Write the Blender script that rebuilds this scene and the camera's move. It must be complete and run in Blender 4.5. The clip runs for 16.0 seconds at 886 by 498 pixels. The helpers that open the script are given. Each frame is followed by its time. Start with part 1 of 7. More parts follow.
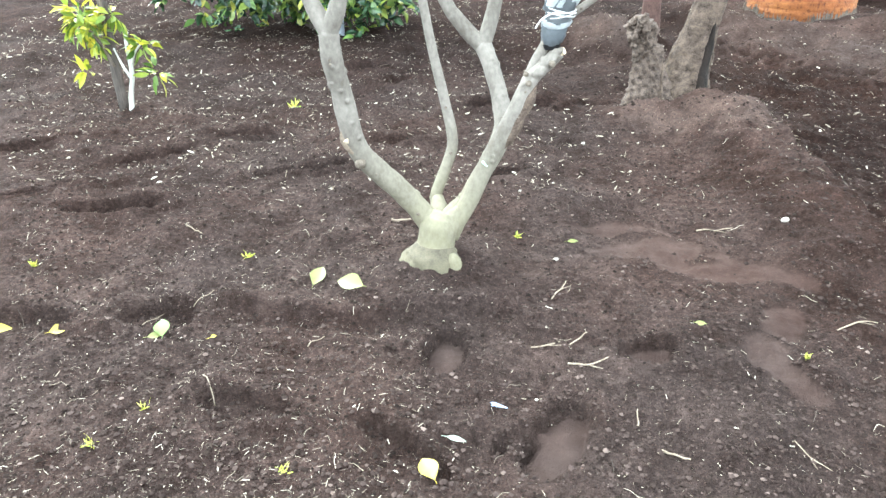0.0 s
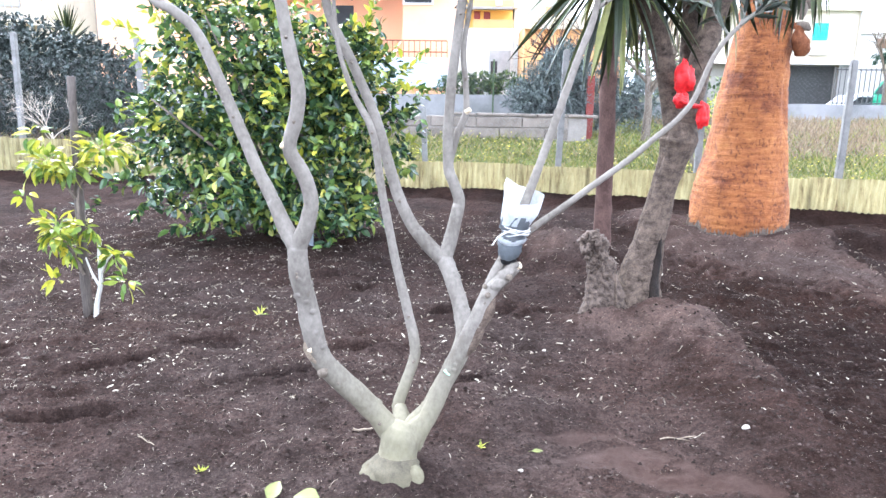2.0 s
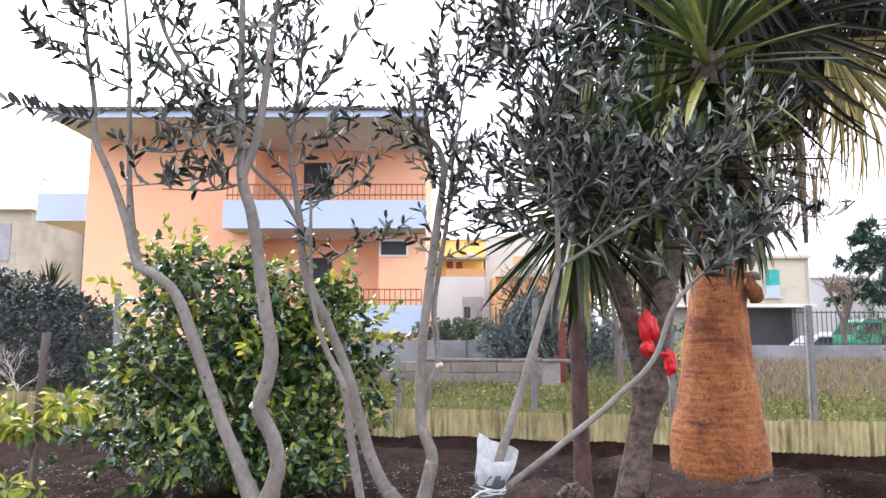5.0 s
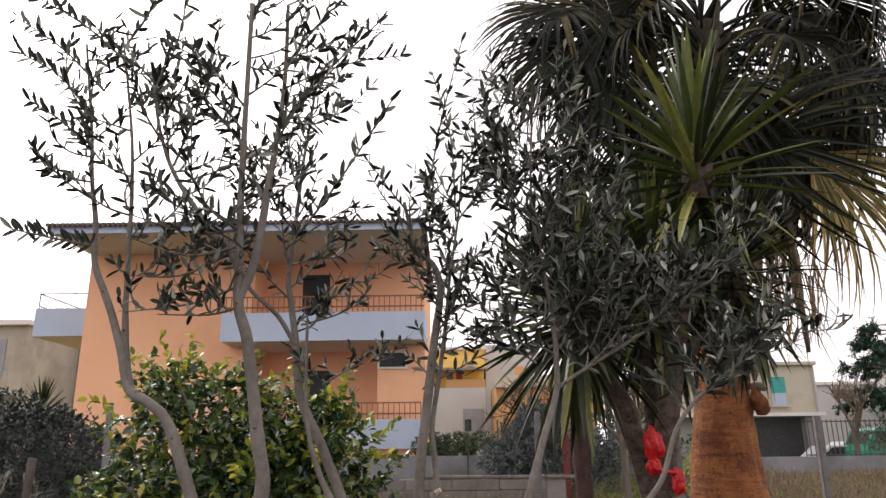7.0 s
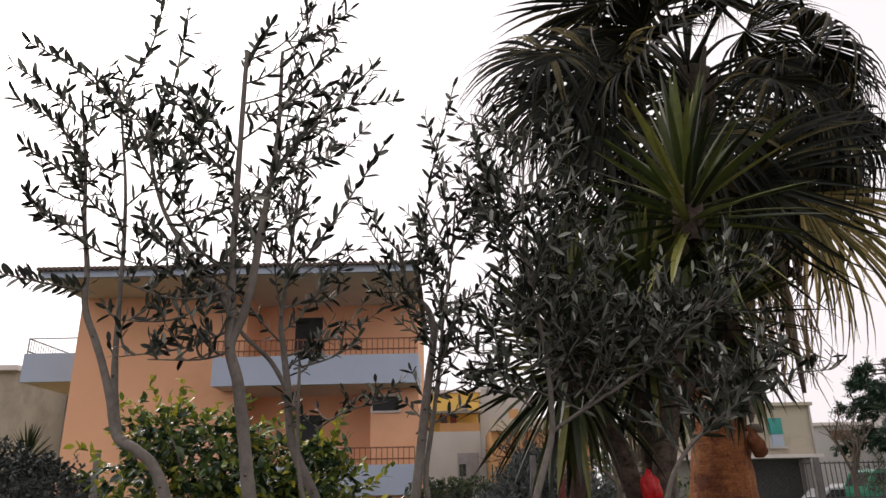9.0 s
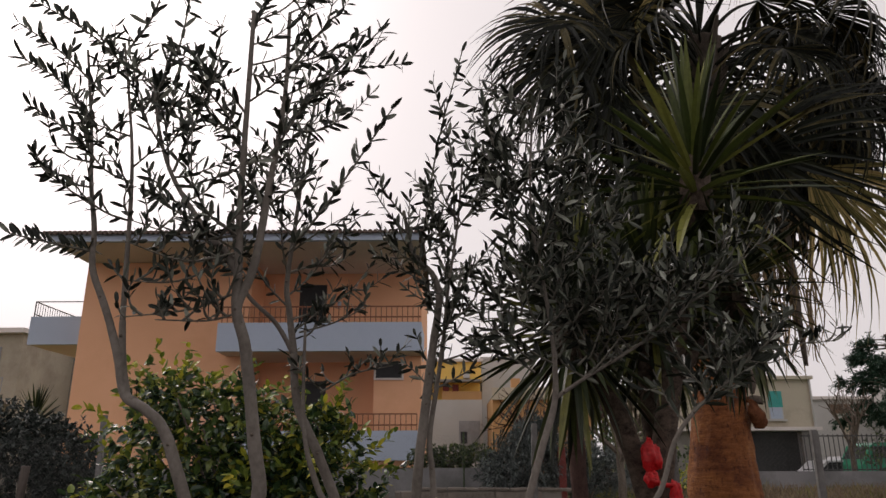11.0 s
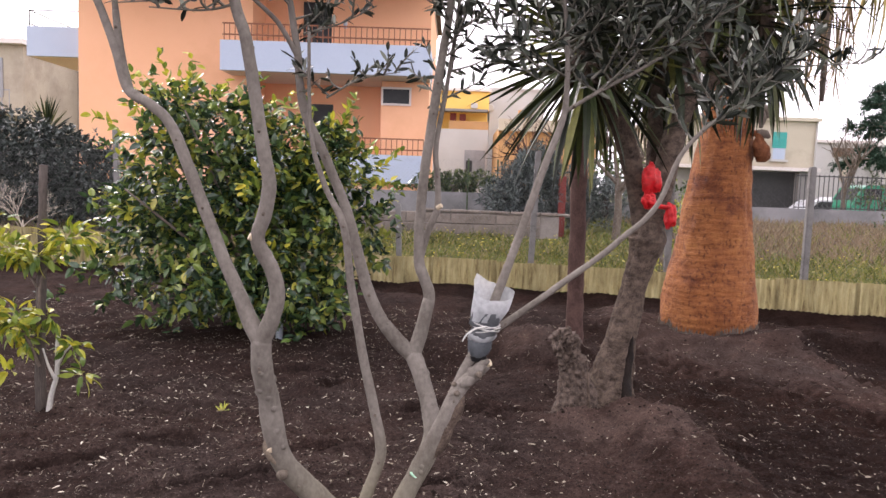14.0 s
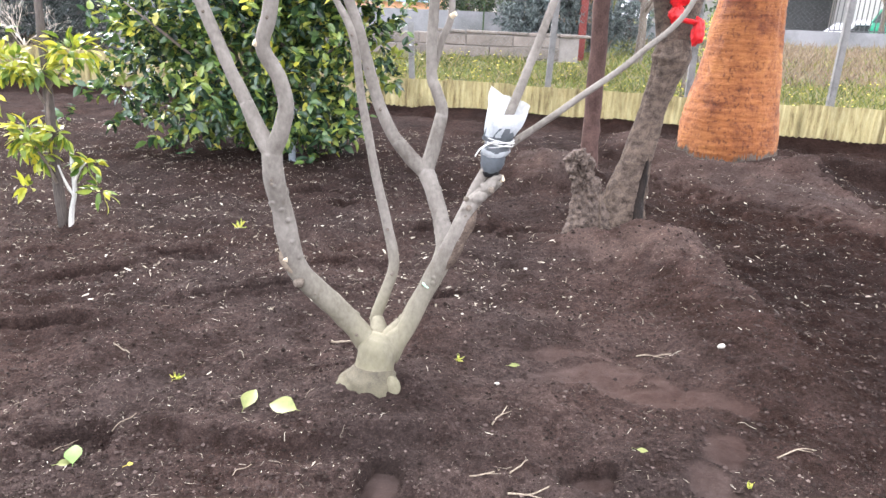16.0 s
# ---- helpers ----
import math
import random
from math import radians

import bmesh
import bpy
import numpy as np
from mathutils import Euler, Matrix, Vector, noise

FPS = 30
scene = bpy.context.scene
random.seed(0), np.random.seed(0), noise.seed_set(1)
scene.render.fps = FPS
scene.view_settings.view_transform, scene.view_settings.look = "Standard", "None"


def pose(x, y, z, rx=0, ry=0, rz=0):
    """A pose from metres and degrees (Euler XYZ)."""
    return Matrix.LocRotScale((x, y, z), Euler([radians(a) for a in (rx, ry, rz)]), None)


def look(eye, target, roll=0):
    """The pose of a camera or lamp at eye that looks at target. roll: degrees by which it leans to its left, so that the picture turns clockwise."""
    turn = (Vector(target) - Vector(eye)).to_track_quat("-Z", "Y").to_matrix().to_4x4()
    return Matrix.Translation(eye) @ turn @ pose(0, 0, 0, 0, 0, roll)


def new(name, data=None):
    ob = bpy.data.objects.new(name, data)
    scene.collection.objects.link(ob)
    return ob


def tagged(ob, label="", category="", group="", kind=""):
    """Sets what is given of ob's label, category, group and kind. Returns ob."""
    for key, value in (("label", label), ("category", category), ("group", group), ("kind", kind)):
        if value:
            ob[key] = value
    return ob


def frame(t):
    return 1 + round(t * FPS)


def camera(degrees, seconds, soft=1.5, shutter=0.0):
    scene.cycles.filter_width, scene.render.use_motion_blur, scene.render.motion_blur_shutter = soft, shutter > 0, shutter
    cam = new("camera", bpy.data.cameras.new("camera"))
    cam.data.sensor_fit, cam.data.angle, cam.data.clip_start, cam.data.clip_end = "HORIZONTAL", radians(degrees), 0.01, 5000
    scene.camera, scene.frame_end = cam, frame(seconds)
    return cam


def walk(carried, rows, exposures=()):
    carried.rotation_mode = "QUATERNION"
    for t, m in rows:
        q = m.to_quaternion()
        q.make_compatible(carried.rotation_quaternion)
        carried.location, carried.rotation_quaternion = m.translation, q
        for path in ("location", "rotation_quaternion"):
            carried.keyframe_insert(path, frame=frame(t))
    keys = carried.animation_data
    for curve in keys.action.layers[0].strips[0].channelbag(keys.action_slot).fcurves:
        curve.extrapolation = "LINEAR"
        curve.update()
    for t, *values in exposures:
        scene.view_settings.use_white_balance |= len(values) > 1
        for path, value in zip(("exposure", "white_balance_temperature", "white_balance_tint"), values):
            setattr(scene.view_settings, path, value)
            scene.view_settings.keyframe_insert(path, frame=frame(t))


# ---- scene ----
cam = camera(64.1, 16.0)
PATH = [
    (0, (0.593, 0.064, 1.47), (0.427, 1.806, 0.5), -0.2),
    (0.5, (0.597, 0.06, 1.485), (0.447, 1.872, 0.652), 0.1),
    (1, (0.599, 0.044, 1.485), (0.461, 1.913, 0.786), 0.2),
    (1.5, (0.599, 0.034, 1.492), (0.494, 1.947, 0.917), 0.8),
    (2, (0.608, 0.03, 1.505), (0.52, 1.98, 1.068), 0.8),
    (2.5, (0.614, 0.051, 1.513), (0.544, 2.026, 1.208), 0.2),
    (3, (0.615, 0.038, 1.521), (0.541, 2.028, 1.335), 0.1),
    (3.5, (0.618, 0.028, 1.524), (0.555, 2.026, 1.438), 0.1),
    (4, (0.623, 0.021, 1.535), (0.573, 2.02, 1.539), -0.1),
    (4.5, (0.623, 0.019, 1.546), (0.582, 2.016, 1.649), 0.1),
    (5, (0.624, 0.004, 1.551), (0.597, 1.989, 1.792), 0.1),
    (5.2, (0.621, -0.004, 1.56), (0.601, 1.975, 1.852), 0.1),
    (7.5, (0.636, -0.002, 1.595), (0.615, 1.904, 2.201), -0.9),
    (8, (0.635, -0.009, 1.599), (0.62, 1.879, 2.258), -1.2),
    (10.5, (0.634, 0.01, 1.582), (0.65, 1.911, 2.202), -0.7),
    (11, (0.626, 0.005, 1.58), (0.612, 1.921, 2.154), -0.2),
    (11.5, (0.623, 0.022, 1.577), (0.628, 1.971, 2.025), 0.3),
    (12, (0.624, 0.015, 1.577), (0.629, 1.982, 1.938), 0.7),
    (12.5, (0.622, 0.029, 1.571), (0.605, 2.013, 1.819), 0.7),
    (13, (0.632, 0.028, 1.552), (0.613, 2.025, 1.671), 1.0),
    (13.5, (0.631, 0.04, 1.523), (0.613, 2.04, 1.484), 1.8),
    (14, (0.624, 0.058, 1.502), (0.601, 2.051, 1.331), 2.0),
    (14.5, (0.626, 0.061, 1.495), (0.615, 2.042, 1.217), 2.1),
    (15, (0.629, 0.07, 1.484), (0.623, 2.033, 1.101), 2.2),
    (15.5, (0.625, 0.082, 1.463), (0.606, 2.021, 0.973), 2.2),
    (16, (0.63, 0.079, 1.445), (0.589, 1.972, 0.803), 2.4),
]
EXPOSURES = [(0.0, 3.16, 5700, -3), (1.0, 3.15, 5550, 0), (1.5, 3.11, 5450, 7), (2.5, 2.68, 5450, 12), (3.5, 2.28, 5650, 15), (5.0, 1.85, 5950, 18), (7.5, 0.5, 6900, 19), (8.0, 0.45, 6900, 19), (10.5, -0.48, 6900, 19), (11.0, -0.40, 7000, 19), (12.0, -0.15, 7250, 24), (12.5, 0.45, 7250, 28), (13.0, 0.92, 7200, 28), (13.5, 1.1, 7000, 28), (14.0, 1.42, 6600, 24), (14.5, 1.75, 6420, 19), (15.5, 2.33, 6120, 14), (16.0, 2.65, 6050, 14)]
walk(cam, [(t, look(eye, aim, roll)) for t, eye, aim, roll in PATH], EXPOSURES)

# ---- overcast daylight ----
world = bpy.data.worlds.new("overcast_sky")
scene.world = world
world.use_nodes = True
wn, wl = world.node_tree.nodes, world.node_tree.links
sky = wn.new("ShaderNodeTexSky")
sky.sky_type, sky.sun_disc = "NISHITA", False
sky.sun_elevation, sky.sun_rotation = radians(38), radians(-35)
sky.dust_density = 9.0
grey = wn.new("ShaderNodeHueSaturation")
grey.inputs["Saturation"].default_value = 0.12
veil = wn.new("ShaderNodeMix")
veil.data_type, veil.blend_type = "RGBA", "MIX"
veil.inputs["Factor"].default_value = 0.78
veil.inputs["B"].default_value = (8.9, 9.0, 9.3, 1)
wl.new(sky.outputs["Color"], grey.inputs["Color"])
wl.new(grey.outputs["Color"], veil.inputs["A"])
wl.new(veil.outputs["Result"], wn["Background"].inputs["Color"])
wn["Background"].inputs["Strength"].default_value = 0.12
sun = new("sun", bpy.data.lights.new("sun", "SUN"))
sun.data.energy, sun.data.angle, sun.data.color = 1.0, radians(24), (1.0, 0.96, 0.90)
sun.matrix_world = look((-4.520, 9.455, 6.157), (0.0, 3.0, 0.0))


# ---- building helpers ----
def world_of(ob):
    m = ob.matrix_basis.copy()
    return world_of(ob.parent) @ ob.matrix_parent_inverse @ m if ob.parent else m


class Geo:
    """Collects vertices and faces in world coordinates."""

    def __init__(self):
        self.v, self.f, self.n = [], [], 0

    def add(self, v, f):
        self.v.append(np.asarray(v, float).reshape(-1, 3))
        self.f += (f + self.n).tolist() if isinstance(f, np.ndarray) else [[i + self.n for i in q] for q in f]
        self.n += len(self.v[-1])
        return self

    def box(self, x0, x1, y0, y1, z0, z1):
        v = [(x, y, z) for z in (z0, z1) for y in (y0, y1) for x in (x0, x1)]
        return self.add(v, [(0, 2, 3, 1), (4, 5, 7, 6), (0, 1, 5, 4), (2, 6, 7, 3), (0, 4, 6, 2), (1, 3, 7, 5)])

    def tube(self, pts, radii, segs=8, sub=4, lump=0.0, flat=1.0, cap=True, carve=None):
        p, r = spline(pts, radii, sub)
        d = np.gradient(p, axis=0)
        d /= np.linalg.norm(d, axis=1)[:, None] + 1e-9
        up = np.array((0.0, 1.0, 0.0)) if abs(d[0][1]) < 0.8 else np.array((1.0, 0.0, 0.0))
        rings, a = [], np.linspace(0, 2 * np.pi, segs, endpoint=False)
        for k in range(len(p)):
            up = up - d[k] * (up @ d[k])
            up /= np.linalg.norm(up)
            side = np.cross(d[k], up)
            wob = np.ones(segs)
            if lump:
                wob += lump * np.array([noise.noise(Vector(p[k] * 14 + np.array((np.cos(t), np.sin(t), 0)) * 0.9)) for t in a])
            out = np.outer(np.cos(a), side) + np.outer(np.sin(a), up * flat)
            if carve:
                wob = wob * np.array([carve(p[k], e, p[k] + e * r[k]) for e in out])
            rings.append(p[k] + out * (r[k] * wob)[:, None])
        n = len(p)
        q = np.arange(segs)
        f = [(k * segs + i, k * segs + (i + 1) % segs, (k + 1) * segs + (i + 1) % segs, (k + 1) * segs + i) for k in range(n - 1) for i in q]
        v = np.concatenate(rings)
        if cap:
            v = np.vstack([v, p[0], p[-1]])
            f += [(i, n * segs, (i + 1) % segs, (i + 1) % segs) for i in q] + [((n - 1) * segs + i, (n - 1) * segs + (i + 1) % segs, n * segs + 1, n * segs + 1) for i in q]
        return self.add(v, f)


def spline(pts, radii, sub):
    """A smooth line through the points, with sub steps between two of them."""
    p = np.asarray(pts, float)
    r = np.full(len(p), radii) if np.isscalar(radii) else np.interp(np.linspace(0, 1, len(p)), np.linspace(0, 1, len(radii)), radii)
    if sub < 2:
        return p, r
    e = np.vstack([2 * p[0] - p[1], p, 2 * p[-1] - p[-2]])
    out, rad = [], []
    for k in range(len(p) - 1):
        a, b, c, d = e[k : k + 4]
        for t in np.arange(sub) / sub:
            out.append(0.5 * (2 * b + (c - a) * t + (2 * a - 5 * b + 4 * c - d) * t * t + (3 * b - a - 3 * c + d) * t**3))
            rad.append(r[k] + (r[k + 1] - r[k]) * t)
    return np.array(out + [p[-1]]), np.array(rad + [r[-1]])


def mesh_of(name, geo, material, smooth=False):
    me = bpy.data.meshes.new(name)
    faces = [f if len(set(f)) == len(f) else tuple(dict.fromkeys(f)) for f in map(tuple, geo.f)]
    me.from_pydata(np.concatenate(geo.v).tolist(), [], faces)
    me.materials.append(material)
    if smooth:
        me.polygons.foreach_set("use_smooth", np.ones(len(me.polygons), bool))
    me.update()
    return me


def thing(name, at, label, category, group="", kind=""):
    ob = new(name)
    ob.empty_display_size = 0.1
    ob.matrix_basis = Matrix.Translation(at)
    return tagged(ob, label, category, group, kind)


def part(name, geo, material, parent, label="", smooth=False, kind=""):
    """One mesh object, given in world coordinates, under a thing or a part."""
    ob = new(name, geo if isinstance(geo, bpy.types.Mesh) else mesh_of(name, geo, material, smooth))
    ob.parent = parent
    ob.matrix_parent_inverse = world_of(parent).inverted()
    return tagged(ob, label, kind=kind)


def solo(name, geo, material, label, category, group="", kind="", smooth=False):
    """A thing that is one mesh, with its origin at its base."""
    v = np.concatenate(geo.v)
    base = Vector(((v[:, 0].min() + v[:, 0].max()) / 2, (v[:, 1].min() + v[:, 1].max()) / 2, v[:, 2].min()))
    geo.v = [v - np.array(base)]
    ob = new(name, mesh_of(name, geo, material, smooth))
    ob.matrix_basis = Matrix.Translation(base)
    return tagged(ob, label, category, group, kind)


def unit(v):
    v = np.asarray(v, float)
    return v / (np.linalg.norm(v, axis=-1, keepdims=True) + 1e-9)


def leaf_geo(geo, pos, way, face, length, width, droop=0.15, fold=0.25, profile=(0.18, 0.9, 1.0, 0.7, 0.04)):
    """Many leaves at once: where they grow, which way, which side is up, how long and wide."""
    pos, way, face = np.asarray(pos, float), unit(way), np.asarray(face, float)
    n, k = len(pos), len(profile)
    length, width = np.broadcast_to(length, n)[:, None], np.broadcast_to(width, n)[:, None]
    side = unit(np.cross(way, face))
    face = np.cross(side, way)
    rows = []
    for j, w in enumerate(profile):
        u = j / (k - 1)
        mid = pos + way * length * u - face * length * droop * u * u
        rows += [mid - side * width * 0.5 * w + face * width * 0.5 * w * fold, mid, mid + side * width * 0.5 * w + face * width * 0.5 * w * fold]
    v = np.stack(rows, 1)
    f = []
    for j in range(k - 1):
        a = 3 * j
        f += [(a, a + 1, a + 4, a + 3), (a + 1, a + 2, a + 5, a + 4)]
    f = (np.array(f)[None] + (np.arange(n) * 3 * k)[:, None, None]).reshape(-1, 4)
    return geo.add(v.reshape(-1, 3), f)


# ---- materials ----
def nodes_of(name):
    m = bpy.data.materials.new(name)
    m.use_nodes = True
    return m, m.node_tree.nodes, m.node_tree.links, m.node_tree.nodes["Principled BSDF"]


def ramp_node(n, stops):
    r = n.new("ShaderNodeValToRGB")
    while len(r.color_ramp.elements) < len(stops):
        r.color_ramp.elements.new(0.5)
    for e, (p, c) in zip(r.color_ramp.elements, stops):
        e.position, e.color = p, (*c, 1)
    return r


def noise_node(n, l, coord, scale, detail=6, rough=0.6, stretch=None):
    t = n.new("ShaderNodeTexNoise")
    t.inputs["Scale"].default_value, t.inputs["Detail"].default_value, t.inputs["Roughness"].default_value = scale, detail, rough
    if stretch:
        mp = n.new("ShaderNodeMapping")
        mp.inputs["Scale"].default_value = stretch
        l.new(coord, mp.inputs["Vector"])
        coord = mp.outputs["Vector"]
    l.new(coord, t.inputs["Vector"])
    return t.outputs["Fac"]


def blend(n, l, fac, a, b, mode="MIX"):
    m = n.new("ShaderNodeMix")
    m.data_type, m.blend_type = "RGBA", mode
    for key, val in (("Factor", fac), ("A", a), ("B", b)):
        if isinstance(val, (int, float)):
            m.inputs[key].default_value = val
        elif isinstance(val, tuple):
            m.inputs[key].default_value = (*val, 1)
        else:
            l.new(val, m.inputs[key])
    return m.outputs["Result"]


def bumped(n, l, p, height, strength, distance=0.01):
    b = n.new("ShaderNodeBump")
    b.inputs["Strength"].default_value, b.inputs["Distance"].default_value = strength, distance
    l.new(height, b.inputs["Height"])
    l.new(b.outputs["Normal"], p.inputs["Normal"])


def surface(name, dark, light, scale=6.0, fine=60.0, rough=0.8, bump=0.3, dist=0.01, stretch=None, stain=None, metal=0.0, vary=0.0):
    """Two scales of variation between two colours, an optional stain colour, and relief."""
    m, n, l, p = nodes_of(name)
    co = n.new("ShaderNodeTexCoord").outputs["Object"]
    big, small = noise_node(n, l, co, scale, 5, 0.6, stretch), noise_node(n, l, co, fine, 4, 0.65, stretch)
    mixed = n.new("ShaderNodeMath")
    mixed.operation = "MULTIPLY_ADD"
    mixed.inputs[1].default_value = 0.55
    l.new(big, mixed.inputs[0])
    half = n.new("ShaderNodeMath")
    half.operation, half.inputs[1].default_value = "MULTIPLY", 0.45
    l.new(small, half.inputs[0])
    l.new(half.outputs[0], mixed.inputs[2])
    r = ramp_node(n, [(0.36, dark), (0.64, light)])
    l.new(mixed.outputs[0], r.inputs["Fac"])
    col = r.outputs["Color"]
    if stain:
        s = ramp_node(n, [(0.5, (0, 0, 0)), (0.68, (1, 1, 1))])
        l.new(noise_node(n, l, co, scale * 0.45, 6, 0.7, stretch), s.inputs["Fac"])
        col = blend(n, l, s.outputs["Color"], col, stain)
    if vary:
        info = n.new("ShaderNodeObjectInfo")
        v = ramp_node(n, [(0.0, (1 - vary,) * 3), (1.0, (1 + vary,) * 3)])
        l.new(info.outputs["Random"], v.inputs["Fac"])
        col = blend(n, l, 1.0, col, v.outputs["Color"], "MULTIPLY")
    l.new(col, p.inputs["Base Color"])
    p.inputs["Roughness"].default_value, p.inputs["Metallic"].default_value = rough, metal
    p.inputs["Specular IOR Level"].default_value = 0.12 if rough > 0.85 else 0.4
    if bump:
        bumped(n, l, p, mixed.outputs[0], bump, dist)
    return m


def foliage(name, stops, rough=0.5, thin=0.3, by_object=False, gloss=0.4):
    """Leaves: each island or piece takes its own colour from the row, and lets some light through."""
    m, n, l, p = nodes_of(name)
    if by_object:
        rnd = n.new("ShaderNodeObjectInfo").outputs["Random"]
    else:
        rnd = n.new("ShaderNodeNewGeometry").outputs["Random Per Island"]
    r = ramp_node(n, stops)
    l.new(rnd, r.inputs["Fac"])
    co = n.new("ShaderNodeTexCoord").outputs["Object"]
    v = ramp_node(n, [(0.3, (0.75, 0.75, 0.75)), (0.7, (1.15, 1.15, 1.1))])
    l.new(noise_node(n, l, co, 25, 3), v.inputs["Fac"])
    col = blend(n, l, 1.0, r.outputs["Color"], v.outputs["Color"], "MULTIPLY")
    l.new(col, p.inputs["Base Color"])
    p.inputs["Roughness"].default_value, p.inputs["Specular IOR Level"].default_value = rough, gloss
    t = n.new("ShaderNodeBsdfTranslucent")
    l.new(col, t.inputs["Color"])
    mx = n.new("ShaderNodeMixShader")
    mx.inputs[0].default_value = thin
    l.new(p.outputs[0], mx.inputs[1])
    l.new(t.outputs[0], mx.inputs[2])
    l.new(mx.outputs[0], n["Material Output"].inputs["Surface"])
    return m


def soil_material():
    m, n, l, p = nodes_of("garden_soil")
    co = n.new("ShaderNodeTexCoord").outputs["Object"]
    a, b, c = noise_node(n, l, co, 1.6, 4, 0.55), noise_node(n, l, co, 40, 6, 0.80), noise_node(n, l, co, 230, 4, 0.8)
    r = ramp_node(n, [(0.34, (0.02129, 0.01452, 0.01254)), (0.50, (0.0479, 0.03339, 0.02881)), (0.66, (0.09047, 0.06484, 0.05575))])
    s = n.new("ShaderNodeMath")
    s.operation, s.inputs[1].default_value = "MULTIPLY_ADD", 0.68
    l.new(b, s.inputs[0])
    h = n.new("ShaderNodeMath")
    h.operation, h.inputs[1].default_value = "MULTIPLY", 0.32
    l.new(a, h.inputs[0])
    l.new(h.outputs[0], s.inputs[2])
    l.new(s.outputs[0], r.inputs["Fac"])
    press = n.new("ShaderNodeAttribute")
    press.attribute_name = "pressed"
    dry = n.new("ShaderNodeAttribute")
    dry.attribute_name = "dry"
    col = blend(n, l, press.outputs["Fac"], r.outputs["Color"], (0.056, 0.039, 0.0335))
    col = blend(n, l, dry.outputs["Fac"], col, blend(n, l, 1.0, col, (2.0, 2.0, 2.0), "MULTIPLY"))
    col = blend(n, l, blend(n, l, 1.0, dry.outputs["Fac"], (0.6, 0.6, 0.6), "MULTIPLY"), col, (0.094, 0.072, 0.062))
    # painted light falloff on right and far soil, plus dark soil along the fence
    shade_soil_tone = n.new("ShaderNodeAttribute")
    shade_soil_tone.attribute_name = "shade_soil_tone"
    col = blend(n, l, shade_soil_tone.outputs["Fac"], col, blend(n, l, 1.0, col, (0.38, 0.285, 0.255), "MULTIPLY"))
    patch = ramp_node(n, [(0.36, (0.76, 0.72, 0.71)), (0.5, (1, 1, 1)), (0.66, (1.26, 1.25, 1.25))])
    tone = ramp_node(n, [(0.40, (0.98, 1.0, 1.02)), (0.60, (1.07, 0.99, 0.96))])
    l.new(noise_node(n, l, co, 0.9, 4, 0.6), tone.inputs["Fac"])
    col = blend(n, l, 1.0, col, tone.outputs["Color"], "MULTIPLY")
    l.new(noise_node(n, l, co, 5.5, 5, 0.62), patch.inputs["Fac"])
    col = blend(n, l, 1.0, col, patch.outputs["Color"], "MULTIPLY")
    cells = n.new("ShaderNodeTexVoronoi")
    cells.inputs["Scale"].default_value = 210
    l.new(co, cells.inputs["Vector"])
    grain = n.new("ShaderNodeSeparateColor")
    l.new(cells.outputs["Color"], grain.inputs["Color"])
    spk = ramp_node(n, [(0.0, (0.80, 0.80, 0.80)), (0.6, (1, 1, 1)), (0.95, (1.15, 1.14, 1.13)), (1.0, (1.9, 1.85, 1.8))])
    l.new(grain.outputs["Red"], spk.inputs["Fac"])
    loose = n.new("ShaderNodeMath")
    loose.operation, loose.inputs[0].default_value = "SUBTRACT", 1.0
    l.new(press.outputs["Fac"], loose.inputs[1])
    l.new(blend(n, l, loose.outputs[0], col, blend(n, l, 1.0, col, spk.outputs["Color"], "MULTIPLY")), p.inputs["Base Color"])
    p.inputs["Roughness"].default_value = 0.95
    p.inputs["Specular IOR Level"].default_value = 0.04
    hh = n.new("ShaderNodeMath")
    hh.operation = "ADD"
    bump_cells = n.new("ShaderNodeMath")
    bump_cells.operation, bump_cells.inputs[1].default_value = "MULTIPLY", -0.55
    l.new(cells.outputs["Distance"], bump_cells.inputs[0])
    clod = n.new("ShaderNodeMath")
    clod.operation, clod.inputs[1].default_value = "MULTIPLY_ADD", 0.55
    l.new(c, clod.inputs[0])
    l.new(b, clod.inputs[2])
    l.new(clod.outputs[0], hh.inputs[0])
    l.new(bump_cells.outputs[0], hh.inputs[1])
    inv = n.new("ShaderNodeMath")
    inv.operation, inv.inputs[0].default_value = "SUBTRACT", 1.35
    l.new(press.outputs["Fac"], inv.inputs[1])
    mul = n.new("ShaderNodeMath")
    mul.operation = "MULTIPLY"
    l.new(hh.outputs[0], mul.inputs[0])
    l.new(inv.outputs[0], mul.inputs[1])
    bumped(n, l, p, mul.outputs[0], 1.0, 0.016)
    return m


